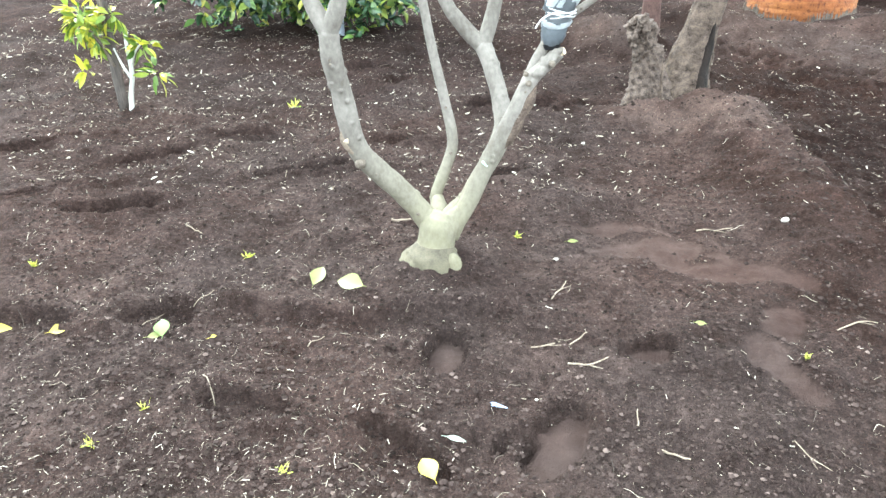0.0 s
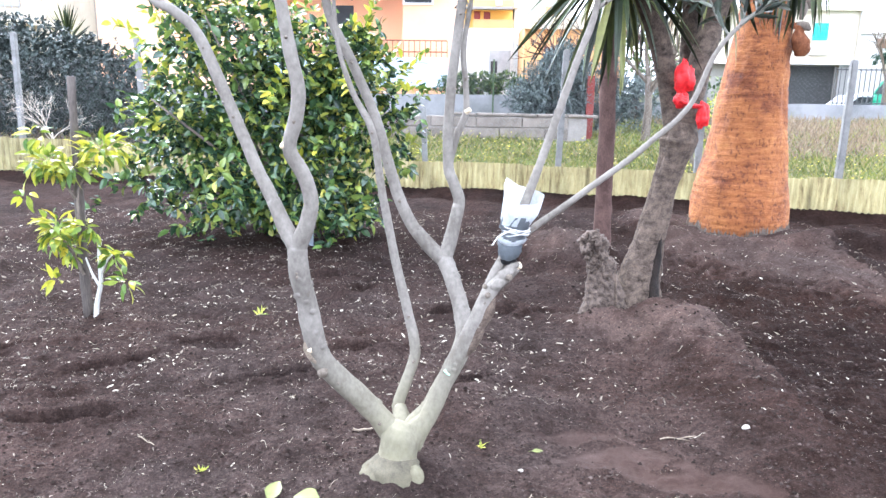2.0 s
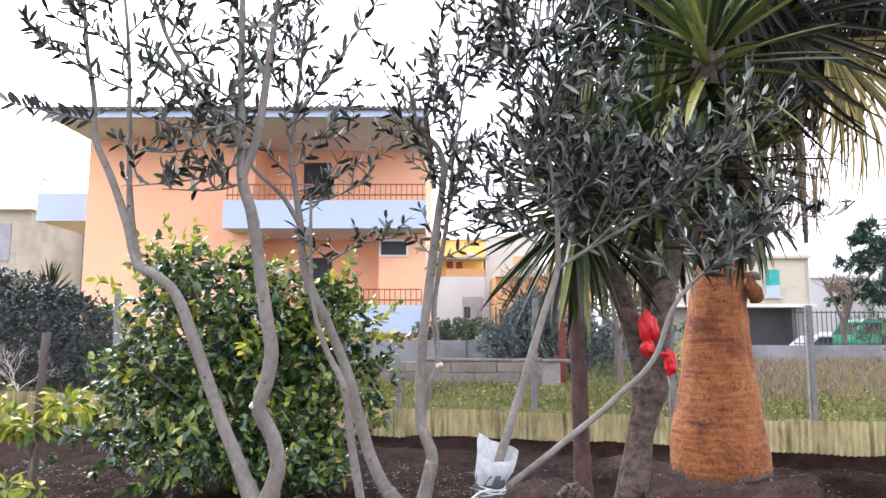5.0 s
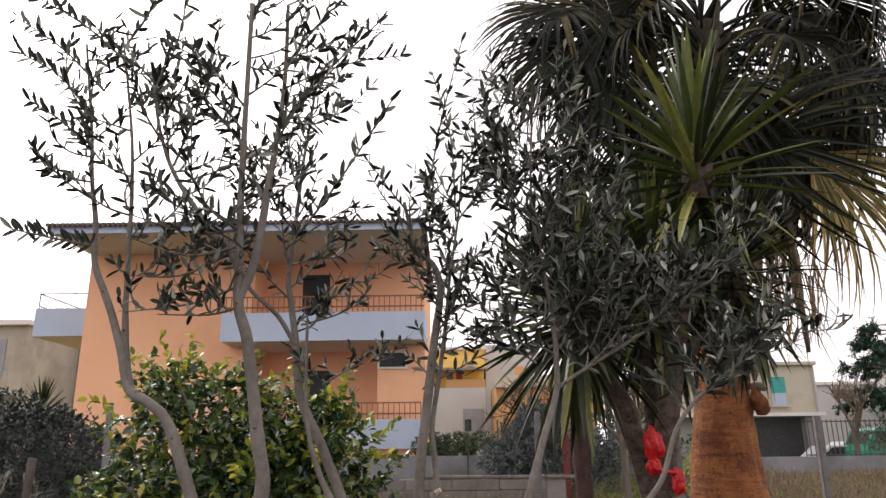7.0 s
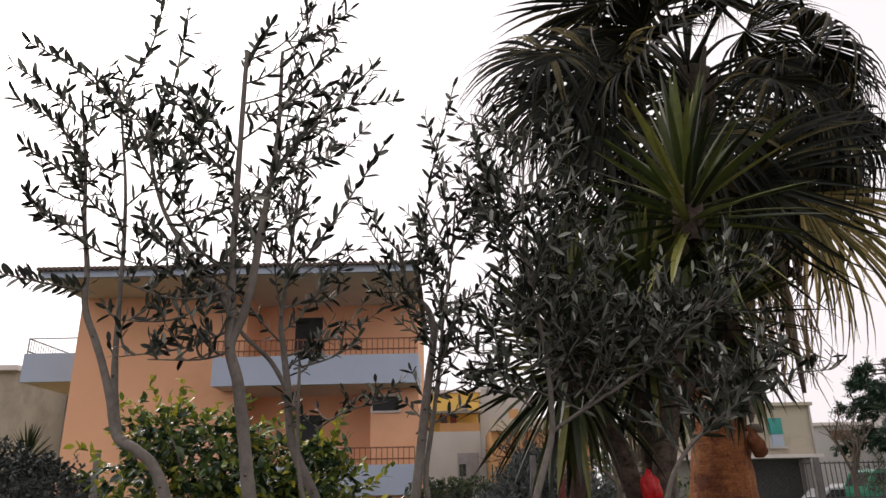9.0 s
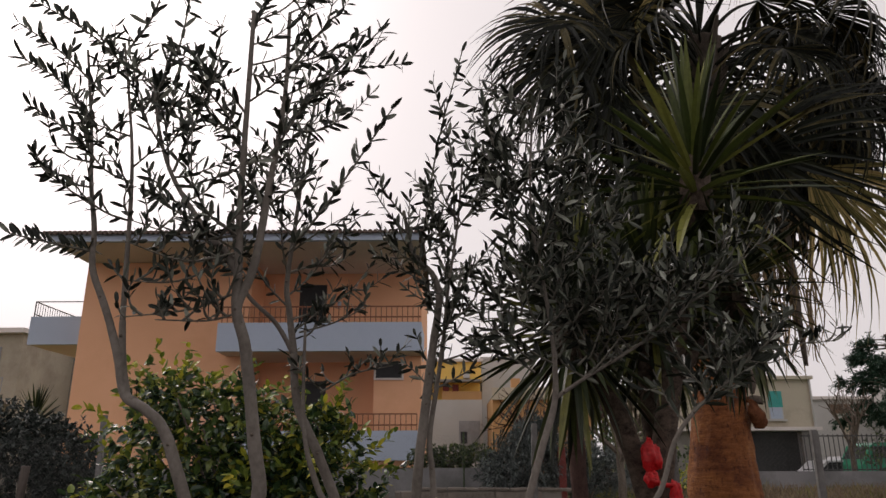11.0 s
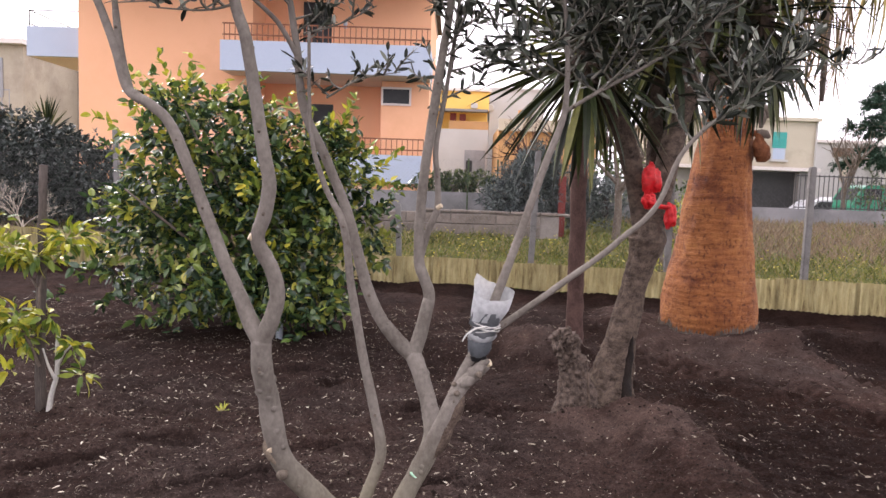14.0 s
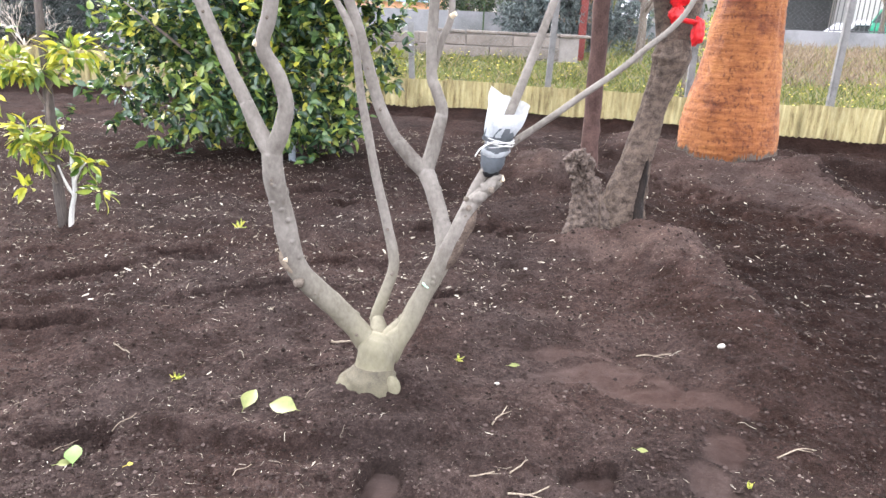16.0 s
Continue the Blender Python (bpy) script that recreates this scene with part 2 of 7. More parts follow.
def fibreglass_material():
    m, n, l, p = nodes_of("yellowed_fibreglass")
    co = n.new("ShaderNodeTexCoord").outputs["Object"]
    streak = noise_node(n, l, co, 13, 7, 0.75, (1.0, 1.0, 0.16))
    blot = noise_node(n, l, co, 3, 5, 0.6)
    r = ramp_node(n, [(0.34, (0.1237, 0.08925, 0.0419)), (0.46, (0.3051, 0.255, 0.13)), (0.72, (0.4782, 0.425, 0.2456))])
    l.new(streak, r.inputs["Fac"])
    b = ramp_node(n, [(0.35, (0.75, 0.75, 0.7)), (0.65, (1.05, 1.05, 1.0))])
    l.new(blot, b.inputs["Fac"])
    col = blend(n, l, 1.0, r.outputs["Color"], b.outputs["Color"], "MULTIPLY")
    l.new(col, p.inputs["Base Color"])
    p.inputs["Roughness"].default_value = 0.45
    t = n.new("ShaderNodeBsdfTranslucent")
    l.new(col, t.inputs["Color"])
    mx = n.new("ShaderNodeMixShader")
    mx.inputs[0].default_value = 0.45
    l.new(p.outputs[0], mx.inputs[1])
    l.new(t.outputs[0], mx.inputs[2])
    l.new(mx.outputs[0], n["Material Output"].inputs["Surface"])
    return m


def film_material(name, colour, clear, rough=0.35):
    """Thin plastic film: part see-through, part coloured."""
    m, n, l, p = nodes_of(name)
    co = n.new("ShaderNodeTexCoord").outputs["Object"]
    r = ramp_node(n, [(0.3, tuple(c * 0.75 for c in colour)), (0.7, tuple(min(1, c * 1.1) for c in colour))])
    l.new(noise_node(n, l, co, 40, 4), r.inputs["Fac"])
    l.new(r.outputs["Color"], p.inputs["Base Color"])
    p.inputs["Roughness"].default_value = rough
    t = n.new("ShaderNodeBsdfTranslucent")
    l.new(r.outputs["Color"], t.inputs["Color"])
    c = n.new("ShaderNodeBsdfTransparent")
    mx, my = n.new("ShaderNodeMixShader"), n.new("ShaderNodeMixShader")
    mx.inputs[0].default_value, my.inputs[0].default_value = 0.45, clear
    l.new(p.outputs[0], mx.inputs[1])
    l.new(t.outputs[0], mx.inputs[2])
    l.new(mx.outputs[0], my.inputs[1])
    l.new(c.outputs[0], my.inputs[2])
    l.new(my.outputs[0], n["Material Output"].inputs["Surface"])
    bumped(n, l, p, noise_node(n, l, co, 60, 5), 0.6, 0.004)
    return m


def bark_material(name, dark, light, moss=None, scale=10.0, stretch=(1, 1, 0.3), bump=0.5, low=0.6):
    """Bark, with a greenish film on the lower stem where moss is given."""
    m, n, l, p = nodes_of(name)
    co = n.new("ShaderNodeTexCoord").outputs["Object"]
    a, b = noise_node(n, l, co, scale, 6, 0.65, stretch), noise_node(n, l, co, scale * 9, 4, 0.6, stretch)
    s = n.new("ShaderNodeMath")
    s.operation, s.inputs[1].default_value = "MULTIPLY_ADD", 0.4
    l.new(b, s.inputs[0])
    h = n.new("ShaderNodeMath")
    h.operation, h.inputs[1].default_value = "MULTIPLY", 0.6
    l.new(a, h.inputs[0])
    l.new(h.outputs[0], s.inputs[2])
    r = ramp_node(n, [(0.36, dark), (0.62, light)])
    l.new(s.outputs[0], r.inputs["Fac"])
    col = r.outputs["Color"]
    if moss:
        sep = n.new("ShaderNodeSeparateXYZ")
        l.new(n.new("ShaderNodeNewGeometry").outputs["Position"], sep.inputs[0])
        mr = n.new("ShaderNodeMapRange")
        mr.inputs["From Min"].default_value, mr.inputs["From Max"].default_value = low, 0.0
        l.new(sep.outputs["Z"], mr.inputs["Value"])
        fac = n.new("ShaderNodeMath")
        fac.operation = "MULTIPLY"
        l.new(mr.outputs["Result"], fac.inputs[0])
        l.new(a, fac.inputs[1])
        fac.use_clamp = True
        film = n.new("ShaderNodeMath")
        film.operation, film.inputs[1].default_value, film.use_clamp = "MULTIPLY", 1.35, True
        l.new(fac.outputs[0], film.inputs[0])
        col = blend(n, l, film.outputs[0], col, moss)
    l.new(col, p.inputs["Base Color"])
    p.inputs["Roughness"].default_value = 0.8
    p.inputs["Specular IOR Level"].default_value = 0.15
    bumped(n, l, p, s.outputs[0], bump, 0.008)
    return m


def palm_material():
    """Shaved trunk: pale orange wood in fine level rings, with small rusty pits and a darker foot."""
    m, n, l, p = nodes_of("shaved_palm_trunk")
    co = n.new("ShaderNodeTexCoord").outputs["Object"]
    rings = noise_node(n, l, co, 8, 7, 0.78, (0.7, 0.7, 5.5))
    pits, blot = noise_node(n, l, co, 24, 4, 0.7, (1.0, 1.0, 0.8)), noise_node(n, l, co, 2.2, 6, 0.7, (1, 1, 1.5))
    r = ramp_node(n, [(0.30, (0.1643, 0.04763, 0.01082)), (0.46, (0.2381, 0.07912, 0.01869)), (0.58, (0.2793, 0.1011, 0.02606)), (0.72, (0.345, 0.1428, 0.04178))])
    l.new(rings, r.inputs["Fac"])
    k = ramp_node(n, [(0.36, (0.34, 0.22, 0.16)), (0.46, (0.94, 0.92, 0.90)), (0.66, (1.12, 1.14, 1.16))])
    l.new(pits, k.inputs["Fac"])
    b = ramp_node(n, [(0.36, (0.50, 0.37, 0.30)), (0.50, (0.95, 0.93, 0.90)), (0.66, (1.15, 1.25, 1.36))])
    l.new(blot, b.inputs["Fac"])
    col = blend(n, l, 1.0, blend(n, l, 0.8, r.outputs["Color"], k.outputs["Color"], "MULTIPLY"), b.outputs["Color"], "MULTIPLY")
    l.new(col, p.inputs["Base Color"])
    p.inputs["Roughness"].default_value = 0.85
    h = n.new("ShaderNodeMath")
    h.operation = "ADD"
    l.new(rings, h.inputs[0])
    l.new(pits, h.inputs[1])
    bumped(n, l, p, h.outputs[0], 0.9, 0.012)
    return m


SOIL = soil_material()
FOOT_BARK = bark_material("olive_foot_bark", (0.044, 0.03696, 0.02992), (0.1188, 0.1021, 0.08096), (0.1012, 0.08976, 0.05104), 22, (1, 1, 0.9), 0.9, 0.3)
GRASS_GROUND = surface("field_turf", (0.06, 0.062, 0.018), (0.11, 0.13, 0.03), 0.7, 9, 0.95, 0.8, 0.05, stain=(0.20, 0.16, 0.11))
OLIVE_BARK = bark_material("olive_bark", (0.1067, 0.09234, 0.07768), (0.2048, 0.1827, 0.1596), (0.1409, 0.1283, 0.05879), 7, (1, 1, 0.7), 0.3, 0.6)
CUT_WOOD = surface("cut_wood", (0.45, 0.36, 0.24), (0.62, 0.52, 0.38), 30, 120, 0.8, 0.2)
# near-black stops paint the shade among the leaves; pale stops are silvery leaves
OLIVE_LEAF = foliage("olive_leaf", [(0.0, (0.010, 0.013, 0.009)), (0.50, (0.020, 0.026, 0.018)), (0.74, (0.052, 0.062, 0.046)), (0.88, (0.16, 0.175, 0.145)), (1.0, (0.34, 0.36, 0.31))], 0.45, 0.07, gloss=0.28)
TWIG = surface("olive_twig", (0.09, 0.08625, 0.0675), (0.18, 0.1688, 0.1425), 20, 90, 0.8, 0.2)
CITRUS_LEAF = foliage("citrus_leaf", [(0.0, (0.018, 0.040, 0.022)), (0.38, (0.040, 0.080, 0.034)), (0.68, (0.11, 0.18, 0.045)), (0.90, (0.24, 0.29, 0.055)), (1.0, (0.42, 0.39, 0.07))], 0.25, 0.22, gloss=0.6)
SAPLING_LEAF = foliage("chlorotic_leaf", [(0.0, (0.0575, 0.115, 0.0184)), (0.35, (0.1725, 0.23, 0.0276)), (0.75, (0.391, 0.391, 0.0368)), (1.0, (0.598, 0.5175, 0.0575))], 0.4, 0.30)
BUD_SCAR = surface("bud_scar", (0.075, 0.06, 0.047), (0.18, 0.15, 0.12), 60, 200, 0.9, 0.2)
BROWN_BARK = bark_material("brown_bark", (0.07, 0.055, 0.045), (0.20, 0.165, 0.135), None, 14, (1, 1, 0.25), 0.8)
YUCCA_BARK = bark_material("yucca_bark", (0.016, 0.011, 0.0085), (0.135, 0.100, 0.077), None, 18, (1, 1, 1.3), 1.0)
ROTTED = bark_material("rotted_wood", (0.0055, 0.00385, 0.0033), (0.022, 0.0154, 0.0121), None, 20, (1, 1, 0.3), 1.0)
STUMP_BARK = bark_material("crusted_stump_bark", (0.01232, 0.0088, 0.00704), (0.154, 0.1162, 0.09416), None, 34, (1, 1, 1), 1.0)
RED_BARK = bark_material("reddish_stem_bark", (0.03888, 0.02088, 0.01728), (0.1089, 0.0648, 0.05472), None, 12, (1, 1, 0.6), 0.7)
PALM_BARK = palm_material()
# green taken near black, so the crown's backlit shade is in the colour
PALM_SHADE_LEAF = foliage("palm_leaf", [(0.0, (0.004464, 0.006138, 0.003906)), (0.55, (0.01004, 0.01339, 0.006696)), (0.78, (0.03348, 0.03348, 0.01339)), (1.0, (0.1786, 0.1395, 0.0558))], 0.55, 0.08, gloss=0.25)
PALM_YELLOW = foliage("yellowing_palm_leaf", [(0.0, (0.0726, 0.07502, 0.02662)), (0.4, (0.242, 0.2118, 0.0726)), (1.0, (0.605, 0.4598, 0.1936))], 0.6, 0.25, gloss=0.3)
DRY_LEAF = foliage("dry_palm_leaf", [(0.0, (0.20, 0.14, 0.08)), (1.0, (0.42, 0.30, 0.15))], 0.7, 0.2)
# one leaf in two tones: darkened for shaded crowns, brighter for the top-lit crown
YUCCA_SHADED = foliage("shaded_yucca_leaf", [(0.0, (0.006502, 0.0104, 0.003902)), (0.4, (0.02081, 0.03251, 0.009104)), (0.78, (0.06178, 0.07803, 0.01951)), (1.0, (0.1561, 0.1561, 0.03902))], 0.42, 0.08, by_object=True, gloss=0.4)
YUCCA_LIT = foliage("lit_yucca_leaf", [(0.0, (0.0105, 0.018, 0.006)), (0.35, (0.03375, 0.0525, 0.01275)), (0.75, (0.1013, 0.1237, 0.027)), (1.0, (0.2175, 0.2175, 0.0525))], 0.42, 0.12, by_object=True, gloss=0.4)
FIBREGLASS = fibreglass_material()
CONCRETE = surface("concrete_post", (0.1591, 0.1538, 0.1485), (0.2546, 0.2493, 0.2387), 8, 70, 0.9, 0.4, stain=(0.1273, 0.122, 0.1167))
BLOCK = surface("concrete_block", (0.1663, 0.1394, 0.1215), (0.2622, 0.2252, 0.1951), 5, 60, 0.92, 0.5, vary=0.16, stain=(0.1087, 0.09594, 0.08315))
STUCCO = surface("peach_stucco", (0.81, 0.4404, 0.2621), (0.86, 0.48, 0.2974), 0.5, 40, 0.9, 0.15, stain=(0.76, 0.4057, 0.2369))
BLUEWHITE = surface("pale_blue_paint", (0.3877, 0.4558, 0.5635), (0.4383, 0.5074, 0.6171), 0.7, 30, 0.8, 0.1)
SOFFIT = surface("pale_soffit", (0.62, 0.57, 0.54), (0.70, 0.65, 0.62), 1, 20, 0.9, 0.1)
ROOF_TILE = surface("roof_tile", (0.10, 0.075, 0.065), (0.20, 0.15, 0.13), 4, 30, 0.9, 0.4)
DARK_GLASS = surface("dark_window", (0.010, 0.011, 0.013), (0.022, 0.024, 0.028), 2, 9, 0.5, 0.0)
RAILING = surface("rusty_rail", (0.18, 0.065, 0.035), (0.32, 0.13, 0.07), 8, 50, 0.7, 0.2)
IRON = surface("dark_iron", (0.03, 0.03, 0.032), (0.07, 0.07, 0.07), 8, 50, 0.6, 0.2)

# ---- ground ----
# hollows: place, angle, half length, half width, depth, how pressed the bottom is
HOLLOWS = [
    (0.785, 1.635, 66, 0.165, 0.080, 0.038, 0.85), (0.655, 1.605, 35, 0.08, 0.036, 0.018, 0.1), (0.42, 2.00, 85, 0.11, 0.065, 0.032, 0.8), (-0.17, 1.66, -12, 0.15, 0.055, 0.034, 0.3),
    (0.34, 1.53, -38, 0.16, 0.05, 0.040, 0.2), (1.10, 2.05, 25, 0.11, 0.065, 0.030, 0.8), (-0.66, 2.11, 10, 0.12, 0.085, 0.035, 0.1),
    (-1.12, 2.04, 5, 0.18, 0.07, 0.030, 0.1), (-0.46, 3.49, 20, 0.22, 0.055, 0.055, 0.0), (-1.41, 3.62, 35, 0.24, 0.06, 0.045, 0.0),
    (-1.02, 4.02, 22, 0.20, 0.055, 0.050, 0.0), (-1.25, 2.97, 18, 0.22, 0.06, 0.035, 0.0), (-1.70, 3.12, 25, 0.25, 0.05, 0.035, 0.0),
    (-0.13, 4.06, 10, 0.22, 0.07, 0.060, 0.0), (-0.24, 5.17, 30, 0.12, 0.12, 0.060, 0.0), (0.62, 4.70, 20, 0.30, 0.09, 0.050, 0.0),
    (-0.45, 5.60, 25, 0.30, 0.07, 0.045, 0.0), (-2.20, 3.70, 30, 0.30, 0.06, 0.040, 0.0), (0.55, 3.55, 15, 0.13, 0.05, 0.030, 0.0),
]
PRESSED = [(1.62, 2.27, 70, 0.10, 0.075), (1.50, 2.06, 95, 0.12, 0.065), (1.55, 1.90, 115, 0.10, 0.045), (1.22, 2.80, 15, 0.24, 0.10), (1.42, 2.64, -20, 0.20, 0.07), (1.66, 2.62, -35, 0.20, 0.06), (1.05, 2.98, 5, 0.2, 0.05)]
FENCE_LINE = [(-30.0, 13.7), (-7.5, 11.75), (0.0, 10.95), (5.8, 9.55), (30.0, 3.7)]


def fence_y(x):
    return np.interp(x, [a for a, _ in FENCE_LINE], [b for _, b in FENCE_LINE])


def fbm(x, y, scale, octaves=4, seed=0.0):
    flat = [noise.fractal(Vector((a * scale + seed, b * scale, seed)), 0.6, 2.0, octaves) for a, b in zip(x.ravel(), y.ravel())]
    return np.array(flat).reshape(x.shape)


def oval(x, y, cx, cy, turn, a, b):
    c, s = math.cos(radians(turn)), math.sin(radians(turn))
    u, v = (x - cx) * c + (y - cy) * s, (y - cy) * c - (x - cx) * s
    return np.sqrt((u / a) ** 2 + (v / b) ** 2)


def smooth(t):
    t = np.clip(t, 0, 1)
    return t * t * (3 - 2 * t)


def relief(x, y):
    """Height, how pressed and how dry the ground is at x, y."""
    garden = smooth((fence_y(x) + 0.1 - y) / 0.35)
    z = garden * ((0.030 + 0.035 * smooth((y - 3.0) / 1.5)) * fbm(x, y, 1.1, 3) + 0.030 * fbm(x, y, 4.2, 4, 3.0) + 0.0055 * fbm(x, y, 18.0, 2, 9.0))
    press, dry = np.zeros_like(x), np.zeros_like(x)
    rough = 0.20 * fbm(x, y, 11.0, 3, 7.0)
    for cx, cy, turn, a, b, deep, flat in HOLLOWS:
        d = oval(x, y, cx, cy, turn, a, b) + rough
        z -= (1.5 if flat else 2.7) * deep * smooth((1.10 - d) / 0.11)
        z += deep * 0.5 * smooth((1.9 - d) / 0.5) * smooth((d - 1.1) / 0.4)
        press = np.maximum(press, flat * smooth((1.0 - d) / 0.15))
    for cx, cy, turn, a, b in PRESSED:
        d = oval(x, y, cx, cy, turn, a, b) + 1.6 * rough
        press = np.maximum(press, 0.75 * smooth((1.12 - d) / 0.16))
        z -= 0.012 * smooth((1.2 - d) / 0.4)
    z -= 0.8 * press * garden * (0.0055 * fbm(x, y, 18.0, 2, 9.0) + 0.012 * fbm(x, y, 4.2, 4, 3.0))
    z += garden * smooth((y - 2.8) / 1.0) * 0.035 * np.abs(fbm(0.45 * x + 0.2 * y, y, 3.0, 3, 15.0))
    ring = np.hypot(x - 0.31, y - 2.55)
    lip = y - 2.165 - 0.22 * (x + 0.03) ** 2 + 0.08 * rough
    span = smooth((0.66 - np.abs(x - 0.09)) / 0.25)
    z += span * (0.050 * smooth((lip + 0.02) / 0.035) * np.exp(-((np.maximum(lip, 0) / 0.20) ** 2)) - 0.018 * np.exp(-(((lip + 0.05) / 0.04) ** 2)))
    z += 0.035 * smooth((0.42 - ring) / 0.3)
    z += 0.03 * np.exp(-((ring / 0.19) ** 2))
    lump = np.exp(-(((x - 1.92) / 0.34) ** 2 + ((y - 4.38) / 0.36) ** 2)) + 0.55 * np.exp(-(((x - 1.5) / 0.32) ** 2 + ((y - 4.50) / 0.26) ** 2))
    z += 0.17 * lump * (1 + 0.6 * rough) + 0.015 * lump * fbm(x, y, 9.0, 3, 21.0)
    z -= 0.11 * np.exp(-(((x - 2.06) / 0.13) ** 2 + ((y - 4.62) / 0.09) ** 2))
    crest = 2.20 - 0.10 * (y - 2.95) + 0.25 * rough * 0.3
    spur = smooth((x - 1.45) / 0.65) * (1 - smooth((x - crest) / 0.09)) * smooth((4.6 - y) / 0.4) * smooth((y - 2.2) / 0.9)
    z += 0.12 * spur
    dry = np.maximum(dry, 0.75 * smooth((lump - 0.16 + 0.8 * rough) / 0.3))
    dry = np.maximum(dry, 0.35 * smooth((spur - 0.5 + rough) / 0.4) * smooth((y - 2.9) / 0.8))
    bank = np.exp(-(((x - 1.42) / 0.48) ** 2 + ((y - 6.3) / 0.6) ** 2))
    z += 0.27 * bank * (1 + 0.5 * rough)
    dry = np.maximum(dry, 0.62 * smooth((bank - 0.4 + rough) / 0.5))
    palm = np.hypot(x - 3.47, y - 7.79)
    z += 0.02 * smooth((1.35 - palm) / 0.5) * garden
    bed = smooth((4.12 + 0.5 * rough - x) / 0.16) * smooth((x - 1.9) / 0.8) * smooth((x + y - 8.0 + 1.6 * rough) / 1.4) * smooth((8.9 - y) / 0.5)
    z += 0.075 * bed * (1 + 0.8 * rough) - 0.07 * garden * smooth((x - 4.15) / 0.3) * smooth((y - 4.6) / 1.0)
    dry = np.maximum(dry, 0.5 * smooth((bed - 0.35 + 1.2 * rough) / 0.5))
    dry = np.maximum(dry, 0.35 * smooth((1.0 - palm + rough) / 0.4))
    z += 0.20 * np.exp(-(((x - 4.85) / 0.6) ** 2 + ((y - 7.25 + 0.4 * (x - 4.85)) / 0.17) ** 2)) + 0.07 * np.exp(-(((palm - 1.05) / 0.22) ** 2))
    z -= 0.10 * np.exp(-(((y - fence_y(x) + 0.62) / 0.22) ** 2))
    field = (1 - garden) * np.interp(y, [9, 11, 15, 20, 24, 40, 900], [0.06, 0.10, 0.52, 0.80, 0.50, 0.45, 0.45])
    z += field + (1 - garden) * 0.05 * fbm(x, y, 0.6, 3, 5.0)
    return z, press, dry


def steps(a, b, fine, lo, hi, grow):
    core = list(np.arange(a, b, fine))
    d, p, left = fine, a, []
    while p > lo:
        d *= grow
        p -= d
        left.append(p)
    d, p, right = fine, b, []
    while p < hi:
        right.append(p)
        d *= grow
        p += d
    return np.array(left[::-1] + core + right + [hi])


def build_ground():
    xs, ys = steps(-1.7, 2.4, 0.013, -700, 700, 1.04), steps(1.15, 4.4, 0.013, -60, 900, 1.025)
    x, y = np.meshgrid(xs, ys)
    z, press, dry = relief(x, y)
    w, h = len(xs), len(ys)
    k = (np.arange(h - 1)[:, None] * w + np.arange(w - 1)[None]).ravel()
    me = bpy.data.meshes.new("ground")
    me.from_pydata(np.stack([x, y, z], -1).reshape(-1, 3).tolist(), [], np.stack([k, k + 1, k + w + 1, k + w], -1).tolist())
    # right and far soil dimmed in colour as if less lit; fence strip is dark soil
    shade_tone = 0.82 * smooth((x - 1.45 + 0.5 * fbm(x, y, 0.9, 3, 31.0)) / 1.0) * smooth((y - 1.1) / 0.8)
    shade_tone = np.maximum(shade_tone, 0.45 * smooth((y - 4.6 + 0.8 * fbm(x, y, 0.7, 3, 37.0)) / 1.8))
    shade_tone = np.maximum(shade_tone, 0.7 * smooth((y - fence_y(x) + 1.7 + 0.5 * fbm(x, y, 0.8, 3, 33.0)) / 0.9)) * (1 - np.clip(1.3 * dry, 0, 1))
    for name, values in (("pressed", press), ("dry", dry), ("shade_soil_tone", shade_tone)):
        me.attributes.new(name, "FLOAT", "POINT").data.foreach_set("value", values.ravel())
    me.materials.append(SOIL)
    me.materials.append(GRASS_GROUND)
    cx, cy = (x[:-1, :-1] + x[1:, 1:]) / 2, (y[:-1, :-1] + y[1:, 1:]) / 2
    me.polygons.foreach_set("material_index", (cy > fence_y(cx)).astype(int).ravel())
    me.polygons.foreach_set("use_smooth", np.ones(len(me.polygons), bool))
    me.update()
    return tagged(new("ground", me), "dark loose garden soil with footprints and hollows", "ground", kind="structure")


build_ground()


def ground_z(x, y):
    return float(relief(np.array([[float(x)]]), np.array([[float(y)]]))[0][0, 0])


# ---- the olive tree ----
def rand_unit(rng, n):
    return unit(rng.normal(size=(n, 3)))


